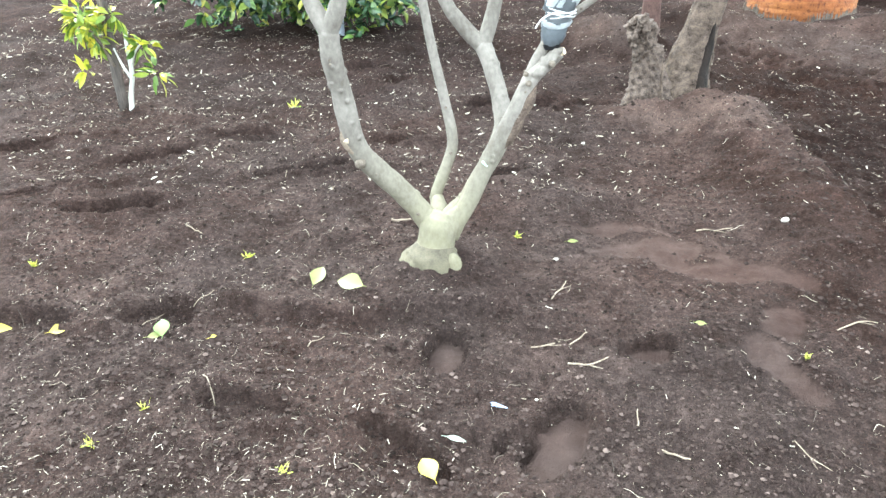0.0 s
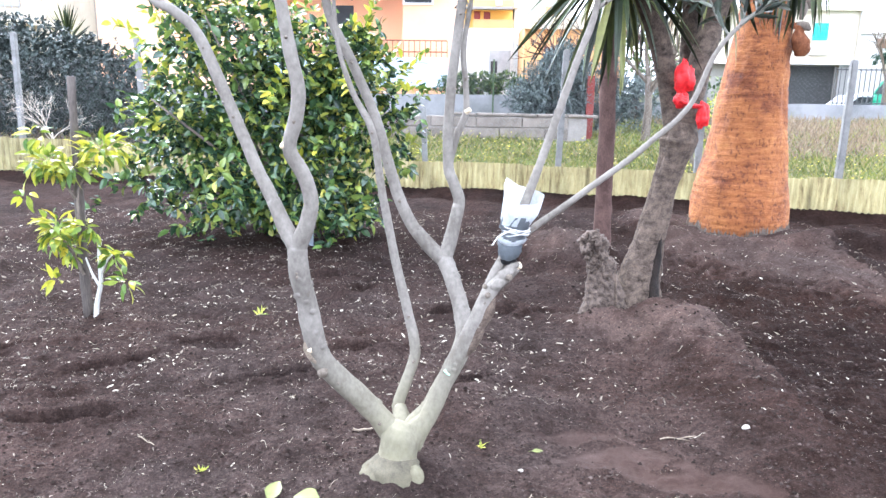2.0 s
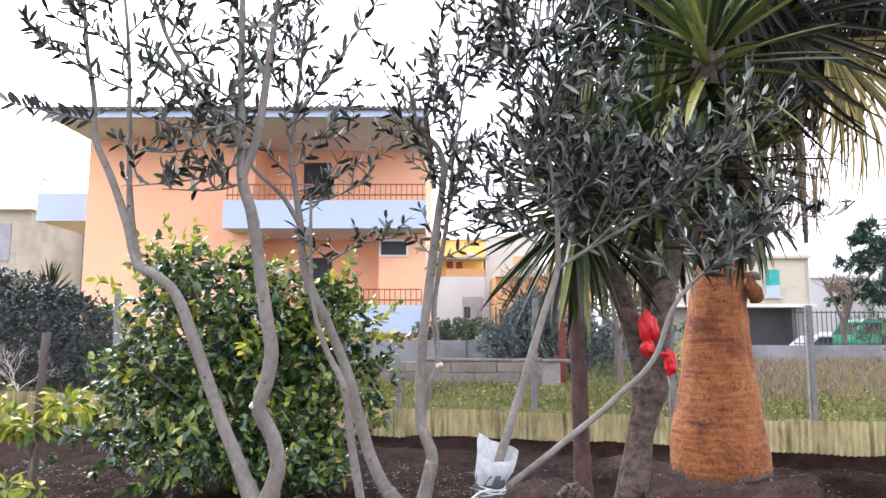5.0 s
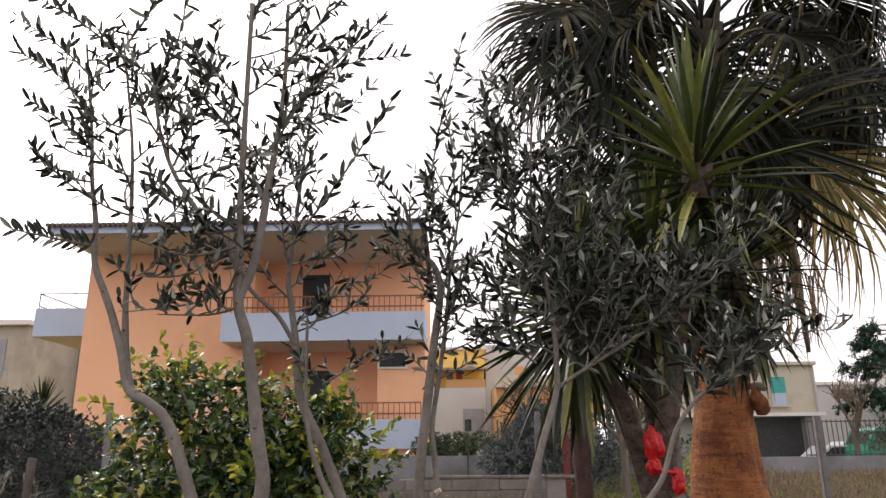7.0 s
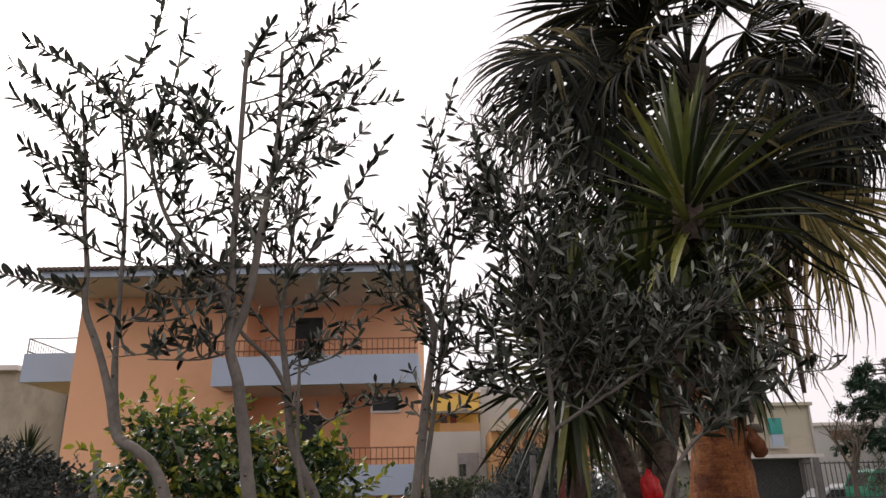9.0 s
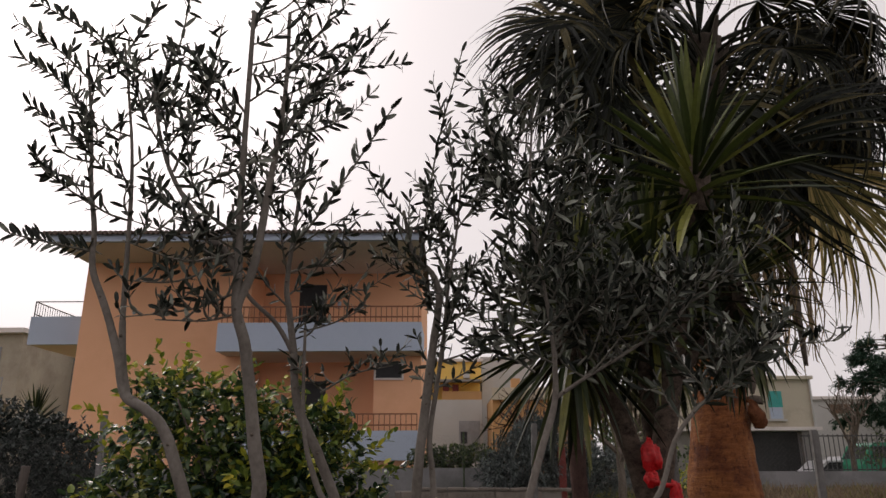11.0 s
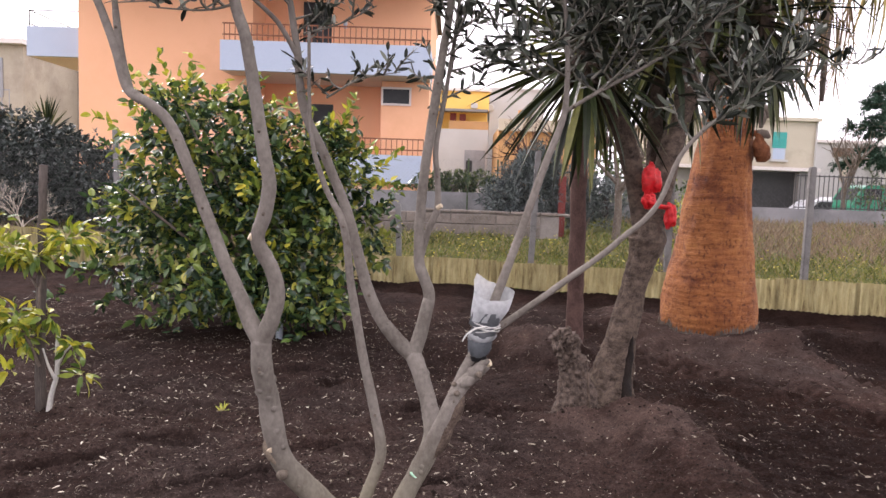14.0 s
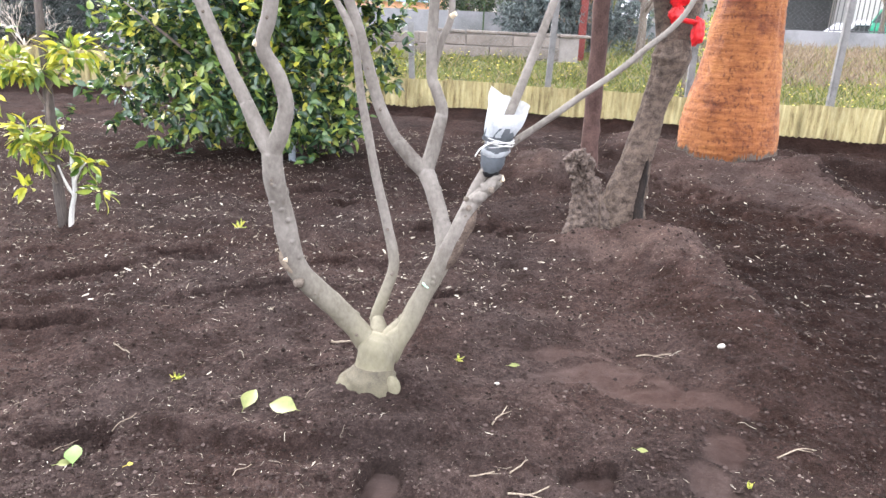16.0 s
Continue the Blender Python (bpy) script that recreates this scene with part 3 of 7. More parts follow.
def grow_twigs(rng, leaders, twigs, leaves, leaf_len=0.068, leaf_wid=0.0170, pair_gap=0.041):
    """leaders: (points, first height, twigs a metre, shortest, longest, lean). Adds thin shoots with leaves in pairs."""
    pos, way, face, size = [], [], [], []

    def dress(line, start=0.12):
        p, _ = spline(line, 1.0, 6)
        seg = np.linalg.norm(np.diff(p, axis=0), axis=1)
        s = np.r_[0, np.cumsum(seg)]
        spin = rng.uniform(0, np.pi)
        for u in np.arange(s[-1] * start, s[-1], pair_gap * rng.uniform(0.85, 1.2)):
            at = np.array([np.interp(u, s, p[:, a]) for a in range(3)])
            d = unit(np.array([np.interp(min(u + 0.02, s[-1]), s, p[:, a]) for a in range(3)]) - np.array([np.interp(max(u - 0.02, 0), s, p[:, a]) for a in range(3)]))
            e = unit(np.cross(d, (math.cos(spin), math.sin(spin), 0.3)))
            spin += np.pi / 2 + rng.normal(0, 0.3)
            for sgn in (-1, 1):
                if rng.random() < 0.14:
                    continue
                w = unit(d * rng.uniform(0.5, 1.1) + sgn * e * rng.uniform(0.6, 1.0) + rng.normal(0, 0.2, 3))
                pos.append(at), way.append(w), face.append(d + rng.normal(0, 0.4, 3)), size.append(rng.uniform(0.65, 1.25))
        pos.append(p[-1]), way.append(unit(p[-1] - p[-2])), face.append(rng.normal(0, 1, 3)), size.append(0.8)

    for pts, first, per_m, lo, hi, lean in leaders:
        p, _ = spline(pts, 1.0, 8)
        seg = np.linalg.norm(np.diff(p, axis=0), axis=1)
        s = np.r_[0, np.cumsum(seg)]
        for u in np.arange(0.02, s[-1], 1.0 / per_m):
            u = min(s[-1], max(0, u + rng.normal(0, 0.25 / per_m)))
            at = np.array([np.interp(u, s, p[:, a]) for a in range(3)])
            if at[2] < first:
                continue
            a = rng.uniform(0, 2 * np.pi)
            out = np.array((math.cos(a), 0.75 * math.sin(a), 0.0)) + np.array(lean)
            rise = rng.uniform(0.25, 1.1)
            d = unit(out + np.array((0, 0, rise)))
            length = rng.uniform(lo, hi) * (1.0 - 0.35 * (u / s[-1]))
            bend = rng.normal(0, 0.18, 3) + np.array((0, 0, 0.25))
            line = [at, at + d * length * 0.35, at + unit(d + 0.5 * bend) * length * 0.7, at + unit(d + bend) * length]
            twigs.tube(line, [0.0050, 0.0022], 4, 3, cap=False)
            dress(line)
            if length > 0.28:
                for k in range(rng.integers(1, 3)):
                    b = line[1] + (line[2] - line[1]) * rng.uniform(0, 1)
                    e = unit(d + rand_unit(rng, 1)[0] * 0.9)
                    ln = length * rng.uniform(0.35, 0.6)
                    sub = [b, b + e * ln * 0.5, b + unit(e + (0, 0, 0.25)) * ln]
                    twigs.tube(sub, [0.0032, 0.0018], 4, 2, cap=False)
                    dress(sub)
    size = np.array(size)
    leaf_geo(leaves, pos, way, face, leaf_len * size, leaf_wid * (0.75 + 0.3 * size), 0.07, 0.3, (0.18, 0.78, 1.0, 1.0, 0.80, 0.12))


def knobs(rng, geo, pts, radii, count, size=0.4):
    """Small bud scars and cut spurs along a stem."""
    p, r = spline(pts, radii, 8)
    for k in rng.choice(np.arange(2, len(p) - 2), count, replace=False):
        e = unit(np.cross(p[k + 1] - p[k], rand_unit(rng, 1)[0]))
        b = p[k] + e * r[k] * 0.75
        geo.tube([b, b + e * r[k] * size], [r[k] * 0.42, r[k] * 0.25], 6, 2)


OLIVE_STEMS = [  # points, radii: the limbs from the base upwards
    ([(0.345, 2.56, 0.13), (0.26, 2.57, 0.25), (0.17, 2.55, 0.36), (0.06, 2.50, 0.50), (0.025, 2.47, 0.63), (0.01, 2.45, 0.76), (-0.005, 2.41, 0.88), (-0.005, 2.40, 0.975)], [0.062, 0.055, 0.050, 0.045]),
    ([(-0.005, 2.40, 0.955), (-0.045, 2.41, 1.03), (-0.09, 2.42, 1.13), (-0.16, 2.45, 1.26), (-0.25, 2.48, 1.46), (-0.35, 2.50, 1.68), (-0.43, 2.51, 1.755), (-0.52, 2.54, 1.81), (-0.575, 2.56, 1.96), (-0.65, 2.58, 2.13), (-0.73, 2.60, 2.29), (-0.755, 2.62, 2.45), (-0.80, 2.63, 2.65), (-0.84, 2.65, 2.88), (-0.91, 2.65, 3.27)], [0.034, 0.029, 0.026, 0.022, 0.017, 0.012, 0.007]),
    ([(-0.52, 2.55, 1.82), (-0.56, 2.57, 1.95), (-0.575, 2.57, 2.08), (-0.595, 2.58, 2.34), (-0.62, 2.60, 2.60), (-0.65, 2.60, 2.85), (-0.73, 2.60, 3.27)], [0.017, 0.014, 0.010, 0.006]),
    ([(-0.005, 2.40, 0.955), (0.03, 2.39, 1.04), (0.05, 2.39, 1.12), (0.035, 2.38, 1.21), (-0.01, 2.36, 1.31), (0.015, 2.35, 1.40), (0.03, 2.34, 1.50), (0.01, 2.33, 1.62), (-0.01, 2.33, 1.74), (-0.04, 2.31, 1.94), (-0.075, 2.30, 2.06), (-0.08, 2.30, 2.20), (-0.09, 2.30, 2.40), (-0.095, 2.30, 2.66), (-0.10, 2.30, 3.20)], [0.035, 0.033, 0.031, 0.027, 0.019, 0.011]),
    ([(-0.08, 2.30, 2.17), (-0.13, 2.33, 2.26), (-0.20, 2.37, 2.33), (-0.38, 2.43, 2.57), (-0.49, 2.50, 2.80), (-0.55, 2.52, 3.05)], [0.016, 0.012, 0.007]),
    ([(-0.07, 2.30, 2.10), (-0.03, 2.31, 2.22), (0.0, 2.33, 2.54), (0.02, 2.37, 2.89), (0.01, 2.40, 3.27)], [0.018, 0.014, 0.009]),
    ([(0.37, 2.60, 0.15), (0.315, 2.68, 0.24), (0.335, 2.71, 0.32), (0.37, 2.74, 0.42), (0.375, 2.75, 0.50), (0.34, 2.77, 0.65), (0.30, 2.78, 0.81), (0.24, 2.80, 1.10), (0.20, 2.82, 1.34), (0.12, 2.85, 1.49), (0.06, 2.88, 1.66), (0.04, 2.90, 1.84), (0.03, 2.92, 2.10)], [0.034, 0.030, 0.028, 0.024, 0.019, 0.012, 0.008]),
    ([(0.36, 2.58, 0.13), (0.43, 2.64, 0.23), (0.50, 2.69, 0.36), (0.565, 2.75, 0.48), (0.57, 2.81, 0.58), (0.53, 2.88, 0.71), (0.485, 2.94, 0.81)], [0.055, 0.050, 0.046, 0.043]),
    ([(0.485, 2.94, 0.80), (0.43, 2.95, 0.85), (0.36, 2.95, 0.93), (0.30, 2.95, 1.04), (0.26, 2.95, 1.16), (0.19, 2.95, 1.40), (0.10, 2.95, 1.61), (0.02, 2.95, 1.77), (-0.01, 2.95, 1.90), (-0.02, 2.95, 2.02), (-0.05, 2.95, 2.20), (-0.065, 2.95, 2.32), (-0.04, 2.95, 2.63), (-0.02, 2.95, 2.88), (0.02, 2.95, 3.22)], [0.040, 0.034, 0.029, 0.025, 0.019, 0.012, 0.007]),
    ([(-0.015, 2.95, 2.00), (-0.09, 2.90, 2.13), (-0.21, 2.85, 2.25), (-0.25, 2.80, 2.40), (-0.28, 2.80, 2.62)], [0.014, 0.011, 0.007]),
    ([(0.485, 2.94, 0.80), (0.51, 2.96, 0.90), (0.54, 2.98, 1.04), (0.515, 2.99, 1.13), (0.49, 3.00, 1.21), (0.495, 3.02, 1.49), (0.54, 3.05, 1.90), (0.565, 3.07, 2.10), (0.585, 3.08, 2.27), (0.555, 3.10, 2.39), (0.47, 3.10, 2.48), (0.42, 3.12, 2.70)], [0.037, 0.032, 0.028, 0.024, 0.018, 0.010]),
    ([(0.495, 3.03, 1.20), (0.525, 3.05, 1.32), (0.56, 3.05, 1.42), (0.555, 3.06, 1.55), (0.545, 3.06, 1.68), (0.58, 3.09, 1.92), (0.61, 3.10, 2.15), (0.63, 3.10, 2.35), (0.67, 3.10, 2.62), (0.70, 3.10, 2.95)], [0.020, 0.018, 0.014, 0.009, 0.006]),
    ([(0.38, 2.57, 0.14), (0.42, 2.58, 0.22), (0.46, 2.60, 0.29), (0.53, 2.63, 0.45), (0.605, 2.65, 0.60), (0.67, 2.68, 0.74), (0.735, 2.70, 0.81), (0.77, 2.70, 0.845)], [0.052, 0.046, 0.042, 0.036, 0.033]),
    ([(0.64, 2.68, 0.69), (0.685, 2.71, 0.80), (0.735, 2.72, 0.90), (0.775, 2.73, 1.02), (0.83, 2.76, 1.17), (0.89, 2.80, 1.34), (0.98, 2.85, 1.61), (1.05, 2.90, 1.80), (1.062, 2.93, 1.95), (1.06, 2.95, 2.08), (1.04, 2.98, 2.30), (1.01, 2.99, 2.50), (1.00, 3.00, 2.78), (1.03, 3.00, 3.20)], [0.028, 0.026, 0.022, 0.018, 0.013, 0.009, 0.006]),
    ([(1.055, 2.91, 1.82), (1.13, 2.92, 1.87), (1.23, 2.93, 1.93), (1.40, 2.92, 2.03), (1.56, 2.92, 2.14), (1.78, 2.90, 2.36)], [0.012, 0.009, 0.006]),
    ([(0.75, 2.71, 0.92), (0.80, 2.735, 0.965), (0.85, 2.75, 1.00), (0.96, 2.76, 1.08), (1.09, 2.77, 1.18), (1.20, 2.79, 1.26), (1.29, 2.80, 1.34), (1.37, 2.81, 1.41), (1.43, 2.82, 1.49), (1.50, 2.85, 1.65), (1.59, 2.87, 1.76), (1.72, 2.90, 1.86), (1.90, 2.90, 2.02)], [0.018, 0.017, 0.015, 0.012, 0.008]),
]


def build_olive():
    rng = np.random.default_rng(4)
    tree = thing("olive_tree", (0.325, 2.52, 0.0), "pale grey multi-stemmed olive tree, pruned low, standing in bare soil", "tree")
    def crust(p, e, q):
        low = smooth((0.14 - p[2]) / 0.07)
        v = Vector(q)
        return float(1 + low * (0.05 * noise.noise(v * 14) + 0.08 * noise.noise(v * 45) + 0.008 * math.sin(5 * math.atan2(e[1], e[0]) + 0.6)) + 0.05 * noise.noise(v * 22))

    trunk = Geo().tube([(0.322, 2.515, 0.05), (0.325, 2.52, 0.085), (0.329, 2.53, 0.115), (0.334, 2.54, 0.15), (0.340, 2.55, 0.185), (0.348, 2.562, 0.215), (0.355, 2.57, 0.24)], [0.100, 0.084, 0.076, 0.075, 0.076, 0.066, 0.040], 48, 6, carve=crust)
    part("trunk", trunk, OLIVE_BARK, tree, "short smooth grey-green trunk", smooth=True)
    foot = Geo().tube([(0.318, 2.505, -0.05), (0.318, 2.505, 0.02), (0.319, 2.507, 0.05), (0.321, 2.51, 0.075), (0.323, 2.515, 0.097), (0.325, 2.52, 0.125)], [0.165, 0.150, 0.134, 0.116, 0.096, 0.073], 56, 7, carve=crust)
    part("root_flare", foot, FOOT_BARK, tree, "swollen crusted foot, greenish grey", smooth=True)
    part("burl", Geo().tube([(0.405, 2.455, 0.035), (0.407, 2.450, 0.062), (0.405, 2.455, 0.095), (0.398, 2.465, 0.115)], [0.026, 0.034, 0.028, 0.010], 20, 6, carve=crust), OLIVE_BARK, tree, "pale yellowish burl at the foot", smooth=True)
    # webs where the limbs part
    for p0, p1, p2 in (((0.335, 2.54, 0.14), (0.30, 2.56, 0.21), (0.25, 2.565, 0.265)), ((0.345, 2.56, 0.15), (0.385, 2.60, 0.21), (0.425, 2.635, 0.27)), ((0.345, 2.55, 0.15), (0.385, 2.565, 0.20), (0.425, 2.585, 0.255)), ((0.34, 2.57, 0.15), (0.335, 2.62, 0.21), (0.325, 2.675, 0.26))):
        part("limb_collar", Geo().tube([p0, p1, p2], [0.058, 0.046, 0.022], 20, 6, carve=crust), OLIVE_BARK, tree, smooth=True)
    # smooth forks
    for up, child in ((0, 1), (0, 3), (7, 8), (7, 10), (13, 15), (1, 2), (3, 4), (3, 5)):
        p, q = np.array(OLIVE_STEMS[up][0]), np.array(OLIVE_STEMS[child][0])
        near = int(np.argmin(np.linalg.norm(p - q[0], axis=1)))
        rp = float(np.interp(near / (len(p) - 1), np.linspace(0, 1, len(OLIVE_STEMS[up][1])), OLIVE_STEMS[up][1])) * 0.76
        rc = OLIVE_STEMS[child][1][0] * 0.76
        back = p[near] + unit(p[near - 1] - p[near]) * 0.05
        part("limb_collar", Geo().tube([back, (p[near] + q[0]) / 2, q[1], q[2]], [rp * 0.93, rp * 0.96, (rp + 2 * rc) / 3, rc * 0.9], 18, 6), OLIVE_BARK, tree, smooth=True)
    for pts, radii in OLIVE_STEMS:
        radii = [r * 0.76 for r in radii]
        g = Geo().tube(pts, radii, 14, 6, lump=0.10)
        knobs(rng, g, pts, radii, 16 if len(pts) > 5 else 5, 0.32)
        limb = part("limb", g, OLIVE_BARK, tree, smooth=True)
        scars, (p, r) = Geo(), spline(pts, radii, 8)
        for k in rng.choice(np.arange(2, len(p) - 2), min(len(p) // 18 + 1, 5), replace=False):
            e = unit(np.cross(p[k + 1] - p[k], rand_unit(rng, 1)[0]) + np.array((0, -0.35, 0)))
            s = rng.uniform(0.005, 0.0095) * (0.6 + 12 * r[k])
            o = p[k] + e * r[k] * 0.86
            scars.tube([o, o + e * s * 0.9, o + e * s * 1.5 + (0, 0, s * 0.3)], [s, s * 0.75, s * 0.3], 7, 2)
        part("bud_scar", scars, BUD_SCAR, limb, "small dark bud scars and cut spurs", smooth=True, kind="stuff")
    for a, b, r in [((0.775, 2.698, 0.845), (0.787, 2.692, 0.852), 0.015), ((0.032, 2.47, 0.565), (0.012, 2.455, 0.585), 0.022), ((-0.02, 2.352, 1.318), (-0.034, 2.345, 1.325), 0.013), ((0.56, 3.04, 1.418), (0.578, 3.03, 1.43), 0.011), ((0.30, 2.52, 0.50), (0.30, 2.52, 0.50), 0.0)]:
        if r:
            part("cut_end", Geo().tube([a, b], [r, r * 0.9], 10, 2), CUT_WOOD, tree, "pale pruning cut", smooth=False)
    torn = surface("torn_bark", (0.10, 0.075, 0.055), (0.24, 0.195, 0.15), 40, 140, 0.9, 0.5)
    part("torn_bark", Geo().tube([(0.050, 2.462, 0.515), (0.024, 2.452, 0.54), (0.006, 2.450, 0.572), (0.004, 2.452, 0.605), (0.012, 2.455, 0.63)], [0.006, 0.012, 0.011, 0.007, 0.002], 10, 5, lump=0.7, flat=0.5), torn, tree, "curl of torn bark at the knee", smooth=True)
    part("knot", Geo().tube([(0.066, 2.468, 0.478), (0.050, 2.452, 0.482), (0.044, 2.446, 0.483)], [0.020, 0.016, 0.006], 10, 3, lump=0.5), BUD_SCAR, tree, "dark split below the knee", smooth=True)
    # dark brown strip: the shade between two limbs, modelled as a part
    part("limb_shade", Geo().tube([(0.560, 2.632, 0.475), (0.592, 2.640, 0.53), (0.630, 2.652, 0.60), (0.672, 2.668, 0.685), (0.692, 2.676, 0.73)], [0.006, 0.024, 0.029, 0.025, 0.006], 14, 6, lump=0.4), surface("limb_shade_brown", (0.045, 0.032, 0.025), (0.12, 0.09, 0.07), 30, 120, 0.9, 0.4), tree, "long dark brown strip standing for the shade between two limbs", smooth=True)
    # knotty end of the cut limb
    for c, r in (((0.70, 2.672, 0.775), 0.030), ((0.735, 2.68, 0.815), 0.032), ((0.66, 2.668, 0.735), 0.026), ((0.715, 2.70, 0.80), 0.036), ((0.755, 2.685, 0.838), 0.026)):
        part("knot", Geo().tube([np.array(c) - (r, 0, r), np.array(c) - (r * 0.4, 0, r * 0.3), np.array(c) + (r * 0.4, 0, r * 0.4), np.array(c) + (r, 0, r)], [r * 0.35, r * 0.66, r * 0.66, r * 0.3], 16, 6, carve=lambda p, e, q: float(1 + 0.35 * noise.noise(Vector(q) * 40) - 0.3 * abs(noise.noise(Vector(q) * 70)))), OLIVE_BARK, tree, smooth=True)
    for o, e, s in (((0.745, 2.655, 0.812), (0.1, -1, 0.1), 0.013), ((0.665, 2.645, 0.742), (-0.2, -1, 0.2), 0.012), ((0.655, 2.66, 0.772), (-0.5, -0.8, 0.3), 0.010)):
        o, e = np.array(o), unit(e)
        part("knot", Geo().tube([o, o + e * s, o + e * s * 1.3], [s, s * 0.9, s * 0.4], 9, 2), BUD_SCAR, tree, "dark knot hole", smooth=True)
    S = [s[0] for s in OLIVE_STEMS]
    none = (0, 0, 0)
    groups = [
        [(S[1], 2.45, 11, 0.25, 0.58, (-0.3, 0, 0)), (S[2], 2.45, 11, 0.2, 0.50, none), (S[3], 2.30, 13, 0.2, 0.55, none), (S[4], 2.36, 15, 0.2, 0.48, none), (S[5], 2.38, 14, 0.25, 0.60, (0.3, 0, 0))],
        [(S[8], 2.08, 17, 0.22, 0.58, (0.2, 0, 0)), (S[9], 2.25, 16, 0.2, 0.45, none), (S[6], 1.75, 9, 0.15, 0.3, none), (S[10], 2.02, 24, 0.2, 0.50, none), (S[11], 1.82, 25, 0.22, 0.52, (0.1, 0, 0))],
        [(S[13], 1.95, 26, 0.28, 0.62, (0.1, 0, 0)), (S[14], 1.88, 31, 0.28, 0.60, (0.05, 0, 0.3)), (S[15], 1.70, 34, 0.25, 0.52, (0.15, 0, 0.2)), ([(1.06, 2.95, 2.0), (1.22, 3.0, 2.3), (1.30, 3.05, 2.7)], 1.9, 22, 0.25, 0.5, none), ([(1.15, 2.9, 1.95), (1.40, 2.95, 2.10), (1.52, 2.95, 2.38)], 1.9, 20, 0.22, 0.42, none), ([(0.95, 2.9, 2.05), (1.08, 3.0, 2.25), (1.12, 3.05, 2.6)], 1.9, 18, 0.22, 0.42, none), ([(0.98, 2.9, 1.9), (0.92, 2.95, 2.3), (0.93, 2.95, 2.75), (0.98, 2.95, 3.2)], 1.9, 20, 0.2, 0.42, (-0.25, 0, 0))],
    ]
    for leaders, size in zip(groups, (0.88, 0.90, 1.04)):
        tw, lv = Geo(), Geo()
        grow_twigs(rng, leaders, tw, lv, 0.068 * size, 0.0170 * size, 0.041 * size)
        part("twigwork", tw, TWIG, tree, kind="stuff")
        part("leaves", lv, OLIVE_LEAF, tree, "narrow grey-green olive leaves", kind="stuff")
    # single long shoots
    tw, lv = Geo(), Geo()
    shoots = [[(-0.08, 2.3, 2.12), (-0.22, 2.28, 2.06), (-0.42, 2.25, 2.03)], [(-0.09, 2.3, 2.32), (-0.24, 2.27, 2.30), (-0.44, 2.25, 2.36)], [(-0.13, 2.33, 2.24), (-0.28, 2.30, 2.16), (-0.46, 2.28, 2.16)], [(-0.07, 2.3, 2.05), (-0.16, 2.27, 2.02), (-0.32, 2.25, 2.02)], [(0.0, 2.95, 2.1), (0.15, 2.9, 2.13), (0.3, 2.88, 2.2)], [(0.1, 2.95, 1.85), (0.24, 2.9, 1.92), (0.40, 2.88, 1.95)], [(-0.08, 2.3, 2.26), (-0.25, 2.26, 2.22), (-0.46, 2.25, 2.29)],
              [(1.75, 2.9, 1.95), (1.95, 2.9, 2.02), (2.22, 2.92, 2.05)]]
    # long shoots round the top, each with one row of paired leaves
    long_shoots = [[(-0.70, 2.60, 3.15), (-0.90, 2.60, 3.33), (-1.14, 2.60, 3.48)], [(-0.78, 2.60, 3.02), (-0.98, 2.60, 3.22), (-1.19, 2.60, 3.37)], [(-0.80, 2.62, 2.88), (-0.96, 2.60, 3.08), (-1.13, 2.60, 3.19)], [(-0.80, 2.63, 2.75), (-0.93, 2.60, 2.88), (-1.08, 2.60, 2.98)], [(-0.72, 2.60, 3.22), (-0.62, 2.60, 3.42), (-0.58, 2.60, 3.71)], [(-0.60, 2.58, 2.95), (-0.50, 2.60, 3.24), (-0.47, 2.60, 3.63)], [(-0.40, 2.45, 2.62), (-0.32, 2.45, 2.90), (-0.27, 2.45, 3.24)],
                   [(-0.10, 2.30, 3.12), (-0.08, 2.34, 3.24), (-0.03, 2.35, 3.36)], [(0.01, 2.36, 2.72), (0.14, 2.40, 2.94), (0.36, 2.40, 3.18)], [(0.02, 2.60, 2.35), (0.22, 2.50, 2.58), (0.41, 2.50, 2.90)], [(0.50, 3.08, 2.46), (0.58, 3.05, 3.00), (0.70, 3.05, 3.50)], [(0.66, 3.10, 2.60), (0.64, 3.06, 3.00), (0.56, 3.05, 3.32)], [(-0.74, 2.62, 2.36), (-0.90, 2.60, 2.39), (-1.07, 2.60, 2.43)]]
    for line in long_shoots:
        tw.tube(line, [0.006, 0.003], 5, 4, cap=False)
        grow_twigs(rng, [(line, 0.0, 7, 0.03, 0.07, none)], tw, lv, pair_gap=0.05)
        pts, _ = spline(line, 1.0, 7)
        ways, spots, sides = [], [], []
        for k in range(1, len(pts)):
            d = unit(pts[k] - pts[k - 1])
            e = unit(np.cross(d, (0.2, 1.0, 0.1) if k % 2 else (0.9, 0.4, 0.0)))
            for sgn in (-1, 1):
                spots.append(pts[k]), ways.append(d * rng.uniform(0.6, 1.1) + sgn * e * rng.uniform(0.5, 0.9)), sides.append(np.array((0, -1, 0.4)) + rng.normal(0, 0.5, 3))
        leaf_geo(lv, spots, ways, sides, 0.066 * rng.uniform(0.75, 1.2, len(spots)), 0.018, 0.07, 0.3, (0.18, 0.78, 1.0, 1.0, 0.80, 0.12))
    for line in shoots:
        tw.tube(line, [0.005, 0.002], 5, 4, cap=False)
        grow_twigs(rng, [(line, 0.0, 24, 0.07, 0.18, none)], tw, lv, 0.052, 0.0145, 0.030)
    part("twigwork", tw, TWIG, tree, kind="stuff")
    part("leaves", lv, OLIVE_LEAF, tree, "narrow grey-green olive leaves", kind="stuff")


build_olive()


